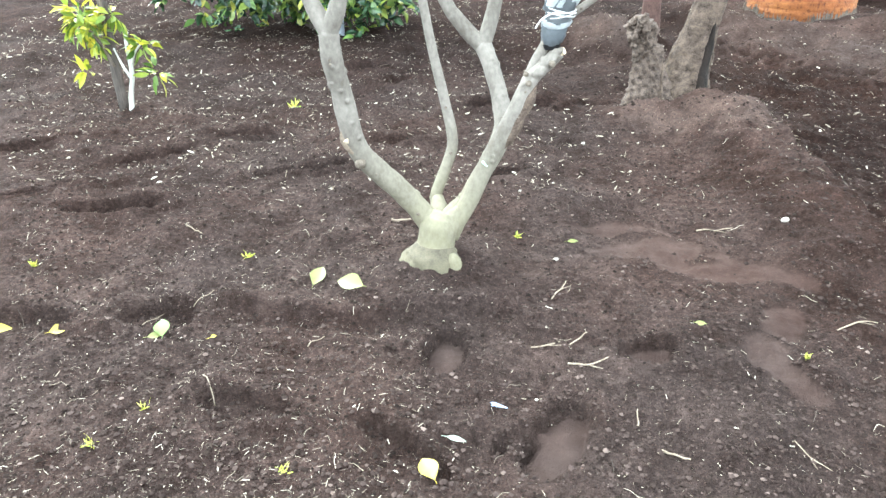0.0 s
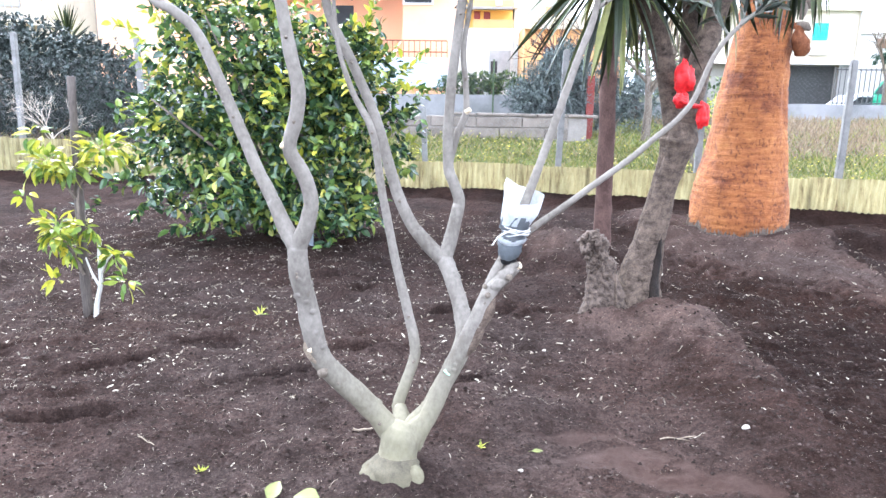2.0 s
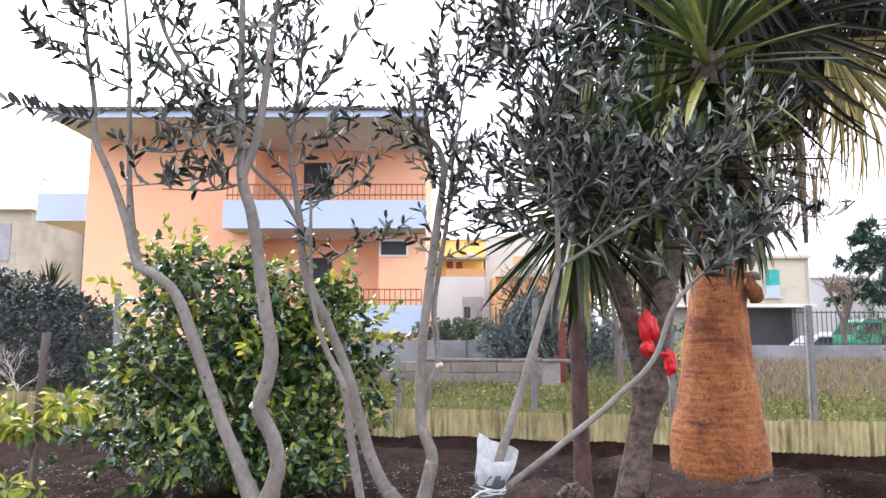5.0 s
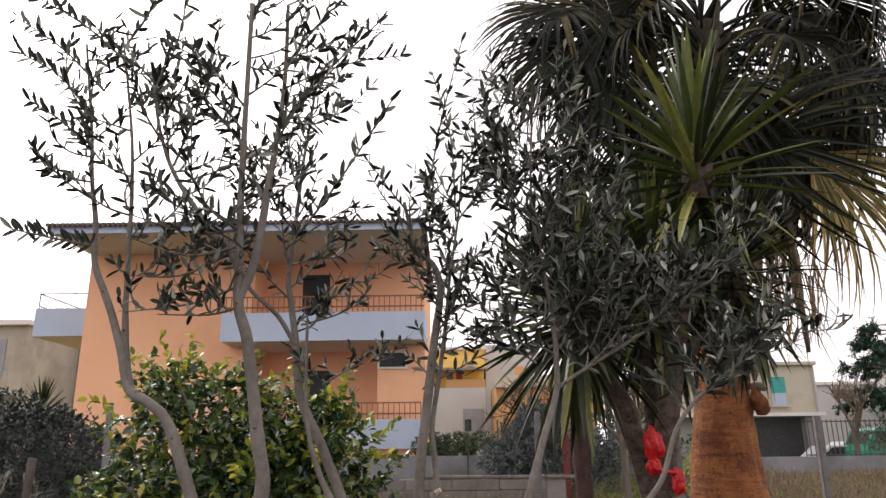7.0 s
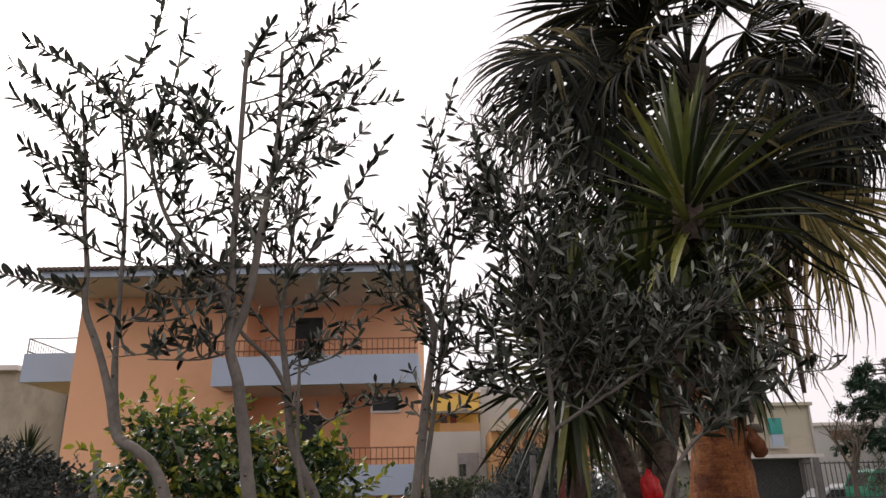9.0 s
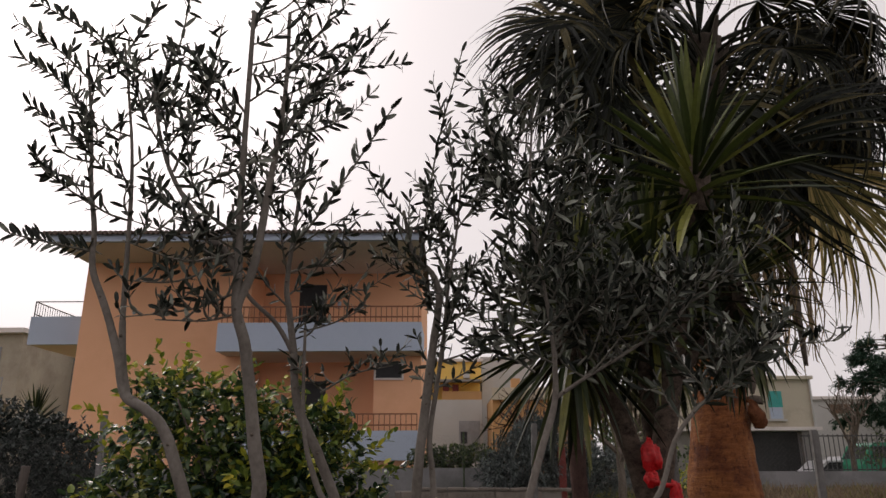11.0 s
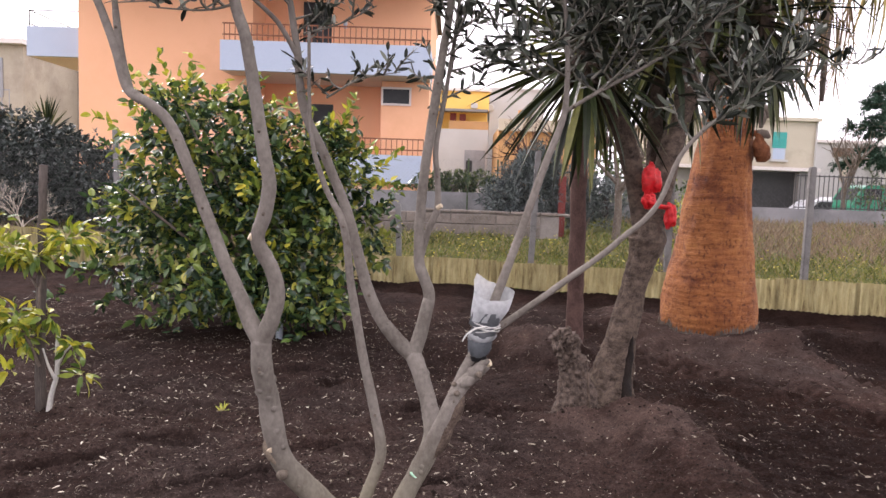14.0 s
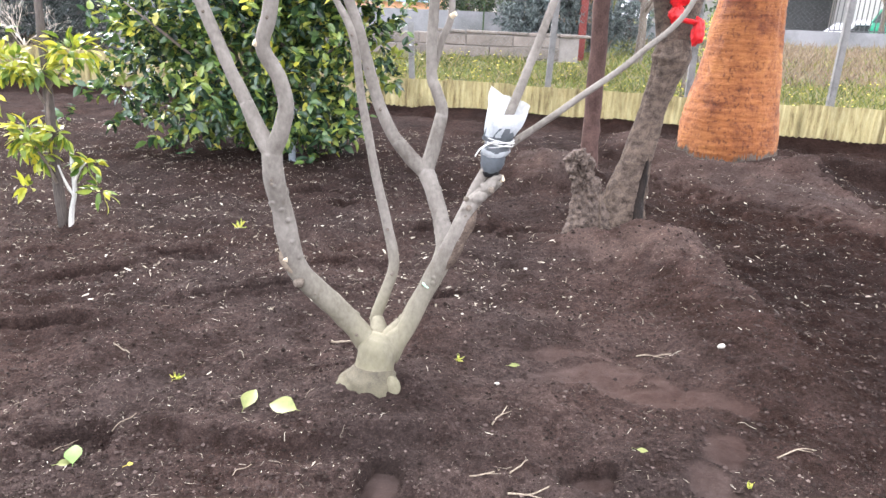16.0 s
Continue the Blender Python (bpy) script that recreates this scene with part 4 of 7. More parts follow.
# ---- plastic sleeve round the graft ----
def build_graft():
    g = thing("graft_wrap", (0.745, 2.72, 0.88), "clouded plastic sleeve tied with string round a grafted olive limb", "plastic sleeve")
    rng = np.random.default_rng(9)
    film = film_material("clouded_film", (0.60, 0.62, 0.63), 0.26)
    tape = film_material("grey_wrap_film", (0.12, 0.13, 0.14), 0.08, 0.3)
    string = surface("white_string", (0.4125, 0.4125, 0.39), (0.5625, 0.555, 0.525), 60, 200, 0.9, 0.2)

    def shell(rows, segs, jag):
        v, f = [], []
        for k, (x, y, z, r) in enumerate(rows):
            for i in range(segs):
                a = 2 * np.pi * i / segs
                rr = r * (1 + 0.10 * math.sin(3 * a + k) + rng.normal(0, 0.05))
                top = jag * math.sin(2 * a + 0.7) * rng.uniform(0.5, 1.2) if k == len(rows) - 1 else 0
                v.append((x + rr * math.cos(a), y + rr * math.sin(a) * 0.9, z + top))
        for k in range(len(rows) - 1):
            for i in range(segs):
                j = (i + 1) % segs
                f.append((k * segs + i, k * segs + j, (k + 1) * segs + j, (k + 1) * segs + i))
        return Geo().add(v, f)

    blue = film_material("blue_grey_film", (0.135, 0.148, 0.16), 0.0, 0.4)
    black = film_material("black_film", (0.02, 0.02, 0.022), 0.0, 0.4)
    # sleeve: an open cup, low at the front lip and torn high at one corner
    v, f, segs = [], [], 28
    rows = [(0.766, 2.725, 1.005, 0.056), (0.772, 2.728, 1.025, 0.061), (0.780, 2.73, 1.050, 0.067), (0.786, 2.732, 1.072, 0.072), (0.790, 2.735, 1.092, 0.076), (0.794, 2.737, 1.112, 0.079)]
    for k, (cx, cy, cz, r) in enumerate(rows):
        for i in range(segs):
            a = 2 * np.pi * i / segs
            u = k / (len(rows) - 1)
            fold = 1 + 0.05 * math.sin(4 * a + 1.2 * k) + 0.04 * noise.noise(Vector((math.cos(a) * 3, math.sin(a) * 3, cz * 60)))
            lift = u * u * (0.022 * math.sin(a) + 0.060 * math.exp(-((math.remainder(a - 2.75, 2 * math.pi) / 0.8) ** 2)))
            v.append((cx + r * fold * math.cos(a), cy + r * fold * math.sin(a) * 0.9, cz + lift + 0.004 * noise.noise(Vector((i, k, 3)) * 1.7)))
    for k in range(len(rows) - 1):
        for i in range(segs):
            j = (i + 1) % segs
            f.append((k * segs + i, k * segs + j, (k + 1) * segs + j, (k + 1) * segs + i))
    part("sleeve", Geo().add(v, f), film, g, "milky open plastic sleeve", smooth=True)
    part("wrap", shell([(0.750, 2.721, 0.945, 0.048), (0.754, 2.722, 0.958, 0.052), (0.758, 2.724, 0.972, 0.050), (0.760, 2.724, 0.980, 0.046), (0.763, 2.725, 0.992, 0.053), (0.768, 2.726, 1.012, 0.058), (0.773, 2.728, 1.040, 0.060)], 22, 0.0), tape, g, "dark creased film filled with soil", smooth=True)
    part("band", shell([(0.748, 2.720, 0.930, 0.046), (0.750, 2.721, 0.938, 0.053), (0.752, 2.722, 0.950, 0.055), (0.754, 2.722, 0.957, 0.051)], 26, 0.006), film, g, "torn pale edge of the film", smooth=True)
    part("bulb", shell([(0.737, 2.717, 0.868, 0.030), (0.740, 2.718, 0.880, 0.039), (0.743, 2.719, 0.900, 0.043), (0.746, 2.72, 0.922, 0.044), (0.749, 2.721, 0.945, 0.044)], 22, 0.0), blue, g, "blue-grey swollen foot of the wrapping", smooth=True)
    part("collar", shell([(0.732, 2.715, 0.852, 0.024), (0.735, 2.716, 0.860, 0.033), (0.738, 2.717, 0.872, 0.034)], 18, 0.0), black, g, "black ring of tape", smooth=True)
    for z0, dz in ((0.972, 0.010), (0.978, -0.008), (0.985, 0.006), (0.991, -0.010)):
        rr = 0.053 + 0.03 * (z0 - 0.97)
        ring = [(0.757 + (z0 - 0.95) * 0.3 + rr * math.cos(a), 2.724 + rr * math.sin(a), z0 + dz * math.cos(a)) for a in np.linspace(0, 2 * np.pi, 15)]
        part("string", Geo().tube(ring, 0.0022, 6, 2), string, g)
    part("string", Geo().tube([(0.765, 2.672, 0.992), (0.73, 2.666, 0.985), (0.70, 2.655, 0.970), (0.685, 2.65, 0.952), (0.678, 2.65, 0.938)], [0.004, 0.0025], 6, 3), string, g)
    green = surface("green_tie", (0.22, 0.42, 0.28), (0.34, 0.55, 0.40), 40, 100, 0.6, 0.1)
    solo("plastic_tie", Geo().tube([(0.505, 2.59, 0.452), (0.515, 2.575, 0.446), (0.525, 2.58, 0.438)], [0.005, 0.003], 6, 3), green, "small scrap of green plastic tie on an olive limb", "tie")


build_graft()


# ---- yucca with the red bag ----
def sword_leaf(length, width, bend, rng):
    g = Geo()
    n = 7
    v, f = [], []
    for k in range(n):
        u = k / (n - 1)
        w = width * (0.55 + 1.2 * u * (1 - u) * 1.6) * (1 - u**6 * 0.98)
        x, z = length * (u - 0.12 * bend * u * u), -length * bend * u**2.2 * 0.55
        v += [(x, -w / 2, z + w * 0.22), (x, 0, z), (x, w / 2, z + w * 0.22)]
    for k in range(n - 1):
        a = 3 * k
        f += [(a, a + 1, a + 4, a + 3), (a + 1, a + 2, a + 5, a + 4)]
    return g.add(v, f)


# thin blades carry the shade-darkened tone, the broad ones the lit tone
THIN_SWORDS = [mesh_of("leaf", sword_leaf(ln, wd, b, None), YUCCA_SHADED) for ln, wd, b in ((0.70, 0.036, 0.02), (0.74, 0.040, 0.06), (0.76, 0.042, 0.12), (0.78, 0.042, 0.28))]
SWORDS = [mesh_of("leaf", sword_leaf(ln, wd, b, None), YUCCA_LIT) for ln, wd, b in ((0.72, 0.042, 0.02), (0.72, 0.047, 0.06), (0.74, 0.048, 0.14), (0.78, 0.046, 0.35))]


def rosette(rng, parent, at, count, scale=1.0, tilt=(0, 0), low=-70, blades=SWORDS):
    core = part("rosette", Geo().tube([np.array(at) - (0, 0, 0.45), np.array(at) - (0, 0, 0.1), np.array(at) + (0, 0, 0.08)], [0.10 * scale, 0.085 * scale, 0.02], 10, 3, lump=0.5), YUCCA_BARK, parent, "crown of stiff sword-shaped leaves")
    for k in range(count):
        u = (k + 0.5) / count
        el = 84 - (84 - low) * u**1.15 + rng.normal(0, 5)
        az = k * 137.5 + rng.normal(0, 8)
        me = blades[0] if u < 0.15 else blades[1] if u < 0.45 else blades[2] if u < 0.75 else blades[3]
        ob = new("leaf", me)
        ob.parent = core
        s = scale * rng.uniform(0.85, 1.1)
        base = Vector(at) - Vector((0, 0, 0.34 * u * scale))
        ob.matrix_basis = Matrix.Translation(base) @ Euler((radians(tilt[0]), radians(tilt[1]), 0)).to_matrix().to_4x4() @ Euler((rng.normal(0, 0.25), radians(-el), radians(az)), "XYZ").to_matrix().to_4x4() @ Matrix.Scale(s, 4)
    return core


def build_yucca():
    rng = np.random.default_rng(12)
    y = thing("yucca", (1.74, 4.75, 0.12), "old gnarled yucca with forked grey trunk and sword-leaved crowns", "yucca")

    def gnarl(p, e, q):
        """Long fissures between ridges, knots, and a rotted slit low on the outer side."""
        a, z = math.atan2(e[1], e[0]), p[2]
        w = a + 0.5 * math.sin(1.7 * z + 1) + 0.35 * noise.noise(Vector((e[0] * 2, e[1] * 2, z * 2.5)))
        k = 1 + 0.10 * noise.noise(Vector((e[0] * 1.5, e[1] * 1.5, z * 2.2))) + 0.06 * noise.noise(Vector(q) * 16)
        k -= 0.06 * max(0.0, 1 - abs(noise.noise(Vector((e[0] * 4, e[1] * 4, z * 14)))) / 0.14) - 0.03 * noise.noise(Vector(q) * 45)
        k -= 0.05 * max(0.0, 1 - abs(math.sin(2.5 * w)) / 0.25)
        slit = abs(math.remainder(a + 0.98, 2 * math.pi)) / 0.26
        depth = float(smooth((0.62 - z) / 0.25))
        k -= 0.55 * depth * max(0.0, 1 - slit * slit) + 0.25 * float(smooth((0.22 - z) / 0.15)) * max(0.0, 1 - (slit / 1.8) ** 2)
        k += 0.16 * depth * math.exp(-(((slit - 1.55) / 0.45) ** 2)) * (0.6 + noise.noise(Vector(q) * 9))
        return k

    def crust(p, e, q):
        v, up = Vector(q), float(smooth((p[2] - 0.30) / 0.2))
        return float(1 + 0.20 * noise.noise(v * 5) + (0.20 + 0.30 * up) * (noise.noise(v * 12) - abs(noise.noise(v * 24)) * 1.3 + 0.5 * noise.noise(v * 50)) + 0.16 * up)

    trunk = Geo().tube([(1.70, 4.74, -0.05), (1.72, 4.75, 0.12), (1.74, 4.77, 0.28), (1.79, 4.79, 0.52), (1.86, 4.80, 0.87), (1.91, 4.80, 1.08), (1.935, 4.80, 1.20), (1.94, 4.80, 1.32)], [0.23, 0.185, 0.142, 0.106, 0.086, 0.094, 0.122, 0.10], 110, 22, carve=gnarl)
    part("trunk", trunk, YUCCA_BARK, y, "fissured grey-brown trunk with a rotted slit", smooth=True)
    rot = Geo().tube([(1.80, 4.62, 0.08), (1.797, 4.64, 0.18), (1.812, 4.68, 0.32), (1.832, 4.71, 0.46), (1.848, 4.722, 0.58)], [0.085, 0.064, 0.042, 0.030, 0.010], 14, 6, lump=0.5)
    part("rotted_slit", rot, ROTTED, y, "dark rotted wood in the slit", smooth=True)
    stump = Geo().tube([(1.52, 4.69, -0.05), (1.50, 4.68, 0.14), (1.475, 4.67, 0.30), (1.44, 4.66, 0.42), (1.405, 4.65, 0.50), (1.375, 4.65, 0.57), (1.37, 4.65, 0.615)], [0.215, 0.150, 0.100, 0.075, 0.072, 0.065, 0.030], 80, 16, carve=crust)
    part("stump", stump, STUMP_BARK, y, "knobbly crusted cut stump", smooth=True)
    for c, r in (((1.345, 4.585, 0.515), 0.036), ((1.425, 4.575, 0.565), 0.034), ((1.40, 4.60, 0.61), 0.034), ((1.46, 4.575, 0.47), 0.030), ((1.33, 4.61, 0.58), 0.028)):
        part("burl", Geo().tube([np.array(c) - (0, 0, r), np.array(c) - (r * 0.3, 0, r * 0.5), c, np.array(c) + (0.3 * r, 0, r * 0.8)], [r * 0.6, r, r * 0.9, r * 0.4], 18, 6, carve=lambda p, e, q: float(1.05 + 0.6 * noise.noise(Vector(q) * 30) - 0.9 * abs(noise.noise(Vector(q) * 48)))), STUMP_BARK, y, smooth=True)
    shoot = Geo().tube([(1.545, 4.52, 0.05), (1.535, 4.50, 0.2), (1.525, 4.51, 0.36)], [0.014, 0.008], 7, 3, lump=0.3)
    part("root_shoot", shoot, YUCCA_BARK, y, smooth=True)
    arms = [([(1.93, 4.80, 1.20), (1.88, 4.80, 1.42), (1.81, 4.81, 1.68), (1.72, 4.82, 1.95), (1.61, 4.83, 2.2), (1.50, 4.83, 2.5)], [0.085, 0.068, 0.064, 0.06]),
            ([(1.95, 4.80, 1.22), (1.99, 4.81, 1.45), (2.05, 4.83, 1.75), (2.12, 4.85, 2.05), (2.20, 4.88, 2.4), (2.32, 4.9, 2.9), (2.40, 4.9, 3.42)], [0.090, 0.076, 0.072, 0.07]),
            ([(2.12, 4.85, 2.05), (2.30, 4.95, 2.25), (2.52, 5.04, 2.45), (2.66, 5.08, 2.75)], [0.055, 0.05, 0.05]),
            ([(1.93, 4.82, 1.24), (1.97, 4.9, 1.55), (2.0, 5.0, 1.85), (2.03, 5.1, 2.2), (2.10, 5.15, 2.75)], [0.055, 0.05, 0.05])]
    for pts, r in arms:
        part("arm", Geo().tube(pts, r, 28, 8, carve=lambda p, e, q: float(1 + 0.10 * noise.noise(Vector((e[0] * 2, e[1] * 2, p[2] * 3))) + 0.05 * noise.noise(Vector((e[0] * 6, e[1] * 6, p[2] * 6))))), YUCCA_BARK, y, smooth=True)
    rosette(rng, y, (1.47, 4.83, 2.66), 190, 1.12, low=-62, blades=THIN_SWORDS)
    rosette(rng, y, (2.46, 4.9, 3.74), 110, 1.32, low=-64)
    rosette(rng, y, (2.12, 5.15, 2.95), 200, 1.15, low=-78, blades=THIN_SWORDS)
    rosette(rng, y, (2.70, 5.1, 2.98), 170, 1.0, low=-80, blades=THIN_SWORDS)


def build_slim_yucca():
    rng = np.random.default_rng(13)
    y = thing("slim_yucca", (1.74, 6.3, 0.1), "slim reddish-brown yucca stem with drooping sword leaves", "yucca")
    part("trunk", Geo().tube([(1.76, 6.3, -0.05), (1.745, 6.3, 0.4), (1.735, 6.3, 1.03), (1.72, 6.3, 1.92), (1.78, 6.3, 2.6), (1.85, 6.3, 3.1)], [0.085, 0.075, 0.07, 0.072, 0.07], 14, 6, lump=0.15), RED_BARK, y, smooth=True)
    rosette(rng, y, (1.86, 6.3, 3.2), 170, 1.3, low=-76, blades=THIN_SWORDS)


build_yucca()
build_slim_yucca()


def build_bag():
    b = thing("plastic_bag", (1.94, 4.64, 1.30), "bright red crumpled plastic bag tied to the yucca trunk", "plastic bag")
    red = film_material("red_film", (0.78, 0.03, 0.035), 0.04, 0.3)

    def blob(c, size, seed, segs=36):
        v, f = [], []
        for i in range(segs + 1):
            for j in range(segs):
                t, a = np.pi * i / segs, 2 * np.pi * j / segs
                d = Vector((math.sin(t) * math.cos(a), math.sin(t) * math.sin(a), math.cos(t)))
                k = 0.90 + 0.35 * noise.noise(d * 1.6 + Vector((seed, 0, 0))) + 0.30 * abs(noise.noise(d * 3.0 + Vector((0, seed, 0)))) + 0.10 * abs(noise.noise(d * 7 + Vector((0, 0, seed))))
                v.append((c[0] + d.x * size[0] * k, c[1] + d.y * size[1] * k, c[2] + d.z * size[2] * k))
        for i in range(segs):
            for j in range(segs):
                f.append((i * segs + j, (i + 1) * segs + j, (i + 1) * segs + (j + 1) % segs, i * segs + (j + 1) % segs))
        return Geo().add(v, f)

    part("bag_body", blob((1.895, 4.66, 1.60), (0.062, 0.05, 0.10), 1.0), red, b, smooth=True)
    part("bag_knot", blob((1.885, 4.64, 1.47), (0.045, 0.04, 0.05), 5.0), red, b, smooth=True)
    part("bag_tail", blob((2.035, 4.66, 1.375), (0.040, 0.03, 0.085), 9.0), red, b, smooth=True)
    part("bag_strap", Geo().tube([(1.885, 4.64, 1.46), (1.93, 4.64, 1.44), (1.99, 4.645, 1.43), (2.03, 4.66, 1.43)], [0.018, 0.012, 0.018], 8, 4, lump=0.5), red, b, smooth=True)


build_bag()


# ---- fan palm ----
def fan_blade(rng, radius, spread, droop, segs=40):
    """A fan of narrow folded segments, joined near the stalk and hanging free at their tips."""
    g = Geo()
    for k in range(segs):
        u = (k + 0.5) / segs * 2 - 1
        a = radians(spread) * u
        ln = radius * (1.0 - 0.25 * u * u) * rng.uniform(0.88, 1.08)
        w = 2.0 * radius * 0.45 * math.sin(radians(spread) / segs) * 1.08
        v, f, n = [], [], 8
        d, s = np.array((math.cos(a), math.sin(a), 0.0)), np.array((-math.sin(a), math.cos(a), 0.0))
        sway = rng.normal(0, 0.09)
        limp = droop * rng.uniform(0.7, 1.4)
        for j in range(n):
            t = j / (n - 1)
            wide = w * 0.5 * (t / 0.45 if t < 0.45 else max(0.04, 1 - ((t - 0.45) / 0.55) ** 1.2))
            hang = limp * ln * max(0, t - 0.36) ** 2 * 1.6
            c = d * ln * (t - 0.30 * limp * max(0, t - 0.4) ** 2) + s * sway * ln * t * t + np.array((0, 0, 0.16 * abs(u) * ln * t - hang))
            v += [c - s * wide + (0, 0, wide * 0.6), c, c + s * wide + (0, 0, wide * 0.6)]
        for j in range(n - 1):
            b = 3 * j
            f += [(b, b + 1, b + 4, b + 3), (b + 1, b + 2, b + 5, b + 4)]
        g.add(v, f)
    return g


def build_palm():
    rng = np.random.default_rng(21)
    palm = thing("fan_palm", (3.47, 7.79, 0.0), "tall fan palm with a thick shaved orange-brown trunk", "palm tree")
    zs = [-0.25, -0.12, -0.06, 0.04, 0.13, 0.22, 0.39, 0.57, 0.78, 1.0, 1.43, 1.85, 2.19, 2.7, 3.1, 4.35, 5.8, 6.6]
    xs = [3.465, 3.465, 3.465, 3.467, 3.467, 3.468, 3.463, 3.463, 3.472, 3.485, 3.485, 3.512, 3.54, 3.57, 3.60, 3.66, 3.78, 3.83]
    rs = [0.38, 0.43, 0.46, 0.49, 0.503, 0.506, 0.496, 0.470, 0.430, 0.396, 0.350, 0.305, 0.271, 0.255, 0.250, 0.245, 0.235, 0.21]
    trunk = Geo()
    segs, rows = 72, 420
    v, f = [], []
    for k in range(rows + 1):
        z = zs[0] + (zs[-1] - zs[0]) * (k / rows) ** 1.25
        cx, r = np.interp(z, zs, xs), np.interp(z, zs, rs)
        for i in range(segs):
            a = 2 * np.pi * i / segs
            d = Vector((math.cos(a), math.sin(a), 0))
            ridge = 0.006 * noise.noise(Vector((d.x * 1.2, d.y * 1.2, z * 26))) + 0.014 * noise.noise(Vector((d.x * 4, d.y * 4, z * 4.0))) + 0.007 * noise.noise(Vector((d.x * 16, d.y * 16, z * 9)))
            if z > 2.9:
                ridge += 0.05 * abs(noise.noise(Vector((d.x * 6, d.y * 6, z * 7))))
            v.append((cx + d.x * (r + ridge), 7.79 + d.y * (r + ridge), z))
    for k in range(rows):
        for i in range(segs):
            j = (i + 1) % segs
            f.append((k * segs + i, k * segs + j, (k + 1) * segs + j, (k + 1) * segs + i))
    cut = next(k for k in range(rows) if v[k * segs][2] > 2.75)
    part("trunk", trunk.add(v[: (cut + 1) * segs], f[: cut * segs]), PALM_BARK, palm, "orange-brown shaved trunk", smooth=True)
    upper = np.array(v[cut * segs :])
    part("upper_trunk", Geo().add(upper, [[i - cut * segs for i in q] for q in f[cut * segs :]]), BROWN_BARK, palm, "dark fibrous upper trunk", smooth=True)
    collar = Geo()
    for k in range(1000):
        a = rng.uniform(0, 2 * np.pi)
        r, top, w = 0.502 + rng.normal(0, 0.006), 0.015 + 0.07 * rng.random() ** 2.2, rng.uniform(0.002, 0.006)
        b = a + rng.normal(0, 0.03)
        low = max(ground_z(3.47 + 0.56 * math.cos(a), 7.79 + 0.56 * math.sin(a)), 0.0)
        collar.tube([(3.47 + (r + 0.02) * math.cos(b), 7.79 + (r + 0.02) * math.sin(b), low - 0.05), (3.47 + (r + 0.006) * math.cos(a), 7.79 + (r + 0.006) * math.sin(a), low + 0.4 * top), (3.47 + r * math.cos(a), 7.79 + r * math.sin(a), low + top)], [w, w * 0.9, w * 0.3], 5, 2)
    part("root_collar", collar, BROWN_BARK, palm, "dark frayed roots at the foot", kind="stuff")
    # old leaf bases under the crown
    boot = Geo().add([(-0.05, -0.02, 0), (0.05, -0.02, 0), (0.05, 0.02, 0), (-0.05, 0.02, 0), (-0.02, 0.14, 0.30), (0.02, 0.14, 0.30), (0.02, 0.16, 0.30), (-0.02, 0.16, 0.30)], [(0, 1, 5, 4), (1, 2, 6, 5), (2, 3, 7, 6), (3, 0, 4, 7), (4, 5, 6, 7), (3, 2, 1, 0)])
    boot_mesh = mesh_of("leaf_base", boot, BROWN_BARK)
    for k in range(60):
        z, a = 3.3 + 3.2 * k / 60, k * 2.4
        ob = part("leaf_base", boot_mesh, BROWN_BARK, palm)
        ob.matrix_parent_inverse = Matrix.Identity(4)
        r = float(np.interp(z, zs, rs))
        ob.matrix_basis = Matrix.Translation((float(np.interp(z, zs, xs)) - 3.47 - r * math.sin(a), r * math.cos(a), z)) @ Matrix.Rotation(a, 4, "Z")
    # hanging stub low on the trunk
    husk = bark_material("orange_husk", (0.075, 0.026, 0.012), (0.21, 0.080, 0.036), None, 22, (1, 1, 0.6), 1.0)
    ragged = lambda p, e, q: float(1 + 0.45 * noise.noise(Vector(q) * 11) - 0.3 * abs(noise.noise(Vector(q) * 26)))
    part("leaf_base", Geo().tube([(3.73, 7.60, 2.20), (3.78, 7.55, 2.16), (3.80, 7.55, 2.06), (3.83, 7.55, 1.96), (3.83, 7.55, 1.89)], [0.03, 0.05, 0.075, 0.095, 0.05], 24, 6, carve=ragged), husk, palm, "dry orange hanging leaf base", smooth=True)
    for line in ([(3.72, 7.6, 2.45), (3.78, 7.55, 2.40), (3.80, 7.54, 2.32), (3.79, 7.54, 2.24)], [(3.75, 7.58, 2.5), (3.83, 7.55, 2.44), (3.86, 7.55, 2.34)], [(3.76, 7.55, 2.20), (3.84, 7.52, 2.17), (3.88, 7.5, 2.14)]):
        part("leaf_base", Geo().tube(line, [0.03, 0.05, 0.02], 14, 5, carve=ragged), BROWN_BARK, palm, "dark withered leaf base", smooth=True)
    # dead leaves hanging in strands under the crown
    strands = Geo()
    for k in range(90):
        px, py, top = rng.uniform(3.75, 4.55), rng.uniform(7.1, 7.8), rng.uniform(3.0, 4.4)
        ln = rng.uniform(0.5, 1.25)
        strands.tube([(px, py, top), (px + rng.normal(0, 0.05), py, top - ln * 0.5), (px + rng.normal(0, 0.09), py, max(2.3 + 0.3 * rng.random(), top - ln))], [0.010, 0.008, 0.002], 4, 3, cap=False)
    part("dead_strand", strands, DRY_LEAF, palm, "grey-brown dead leaf strands hanging down", kind="stuff")
    part("dead_stalk", Geo().tube([(4.12, 7.4, 5.2), (4.25, 7.32, 4.2), (4.27, 7.3, 3.3), (4.28, 7.3, 2.5)], [0.04, 0.05, 0.045, 0.02], 9, 5, lump=0.4), BROWN_BARK, palm, "grey dead leaf stalk hanging down", smooth=True)
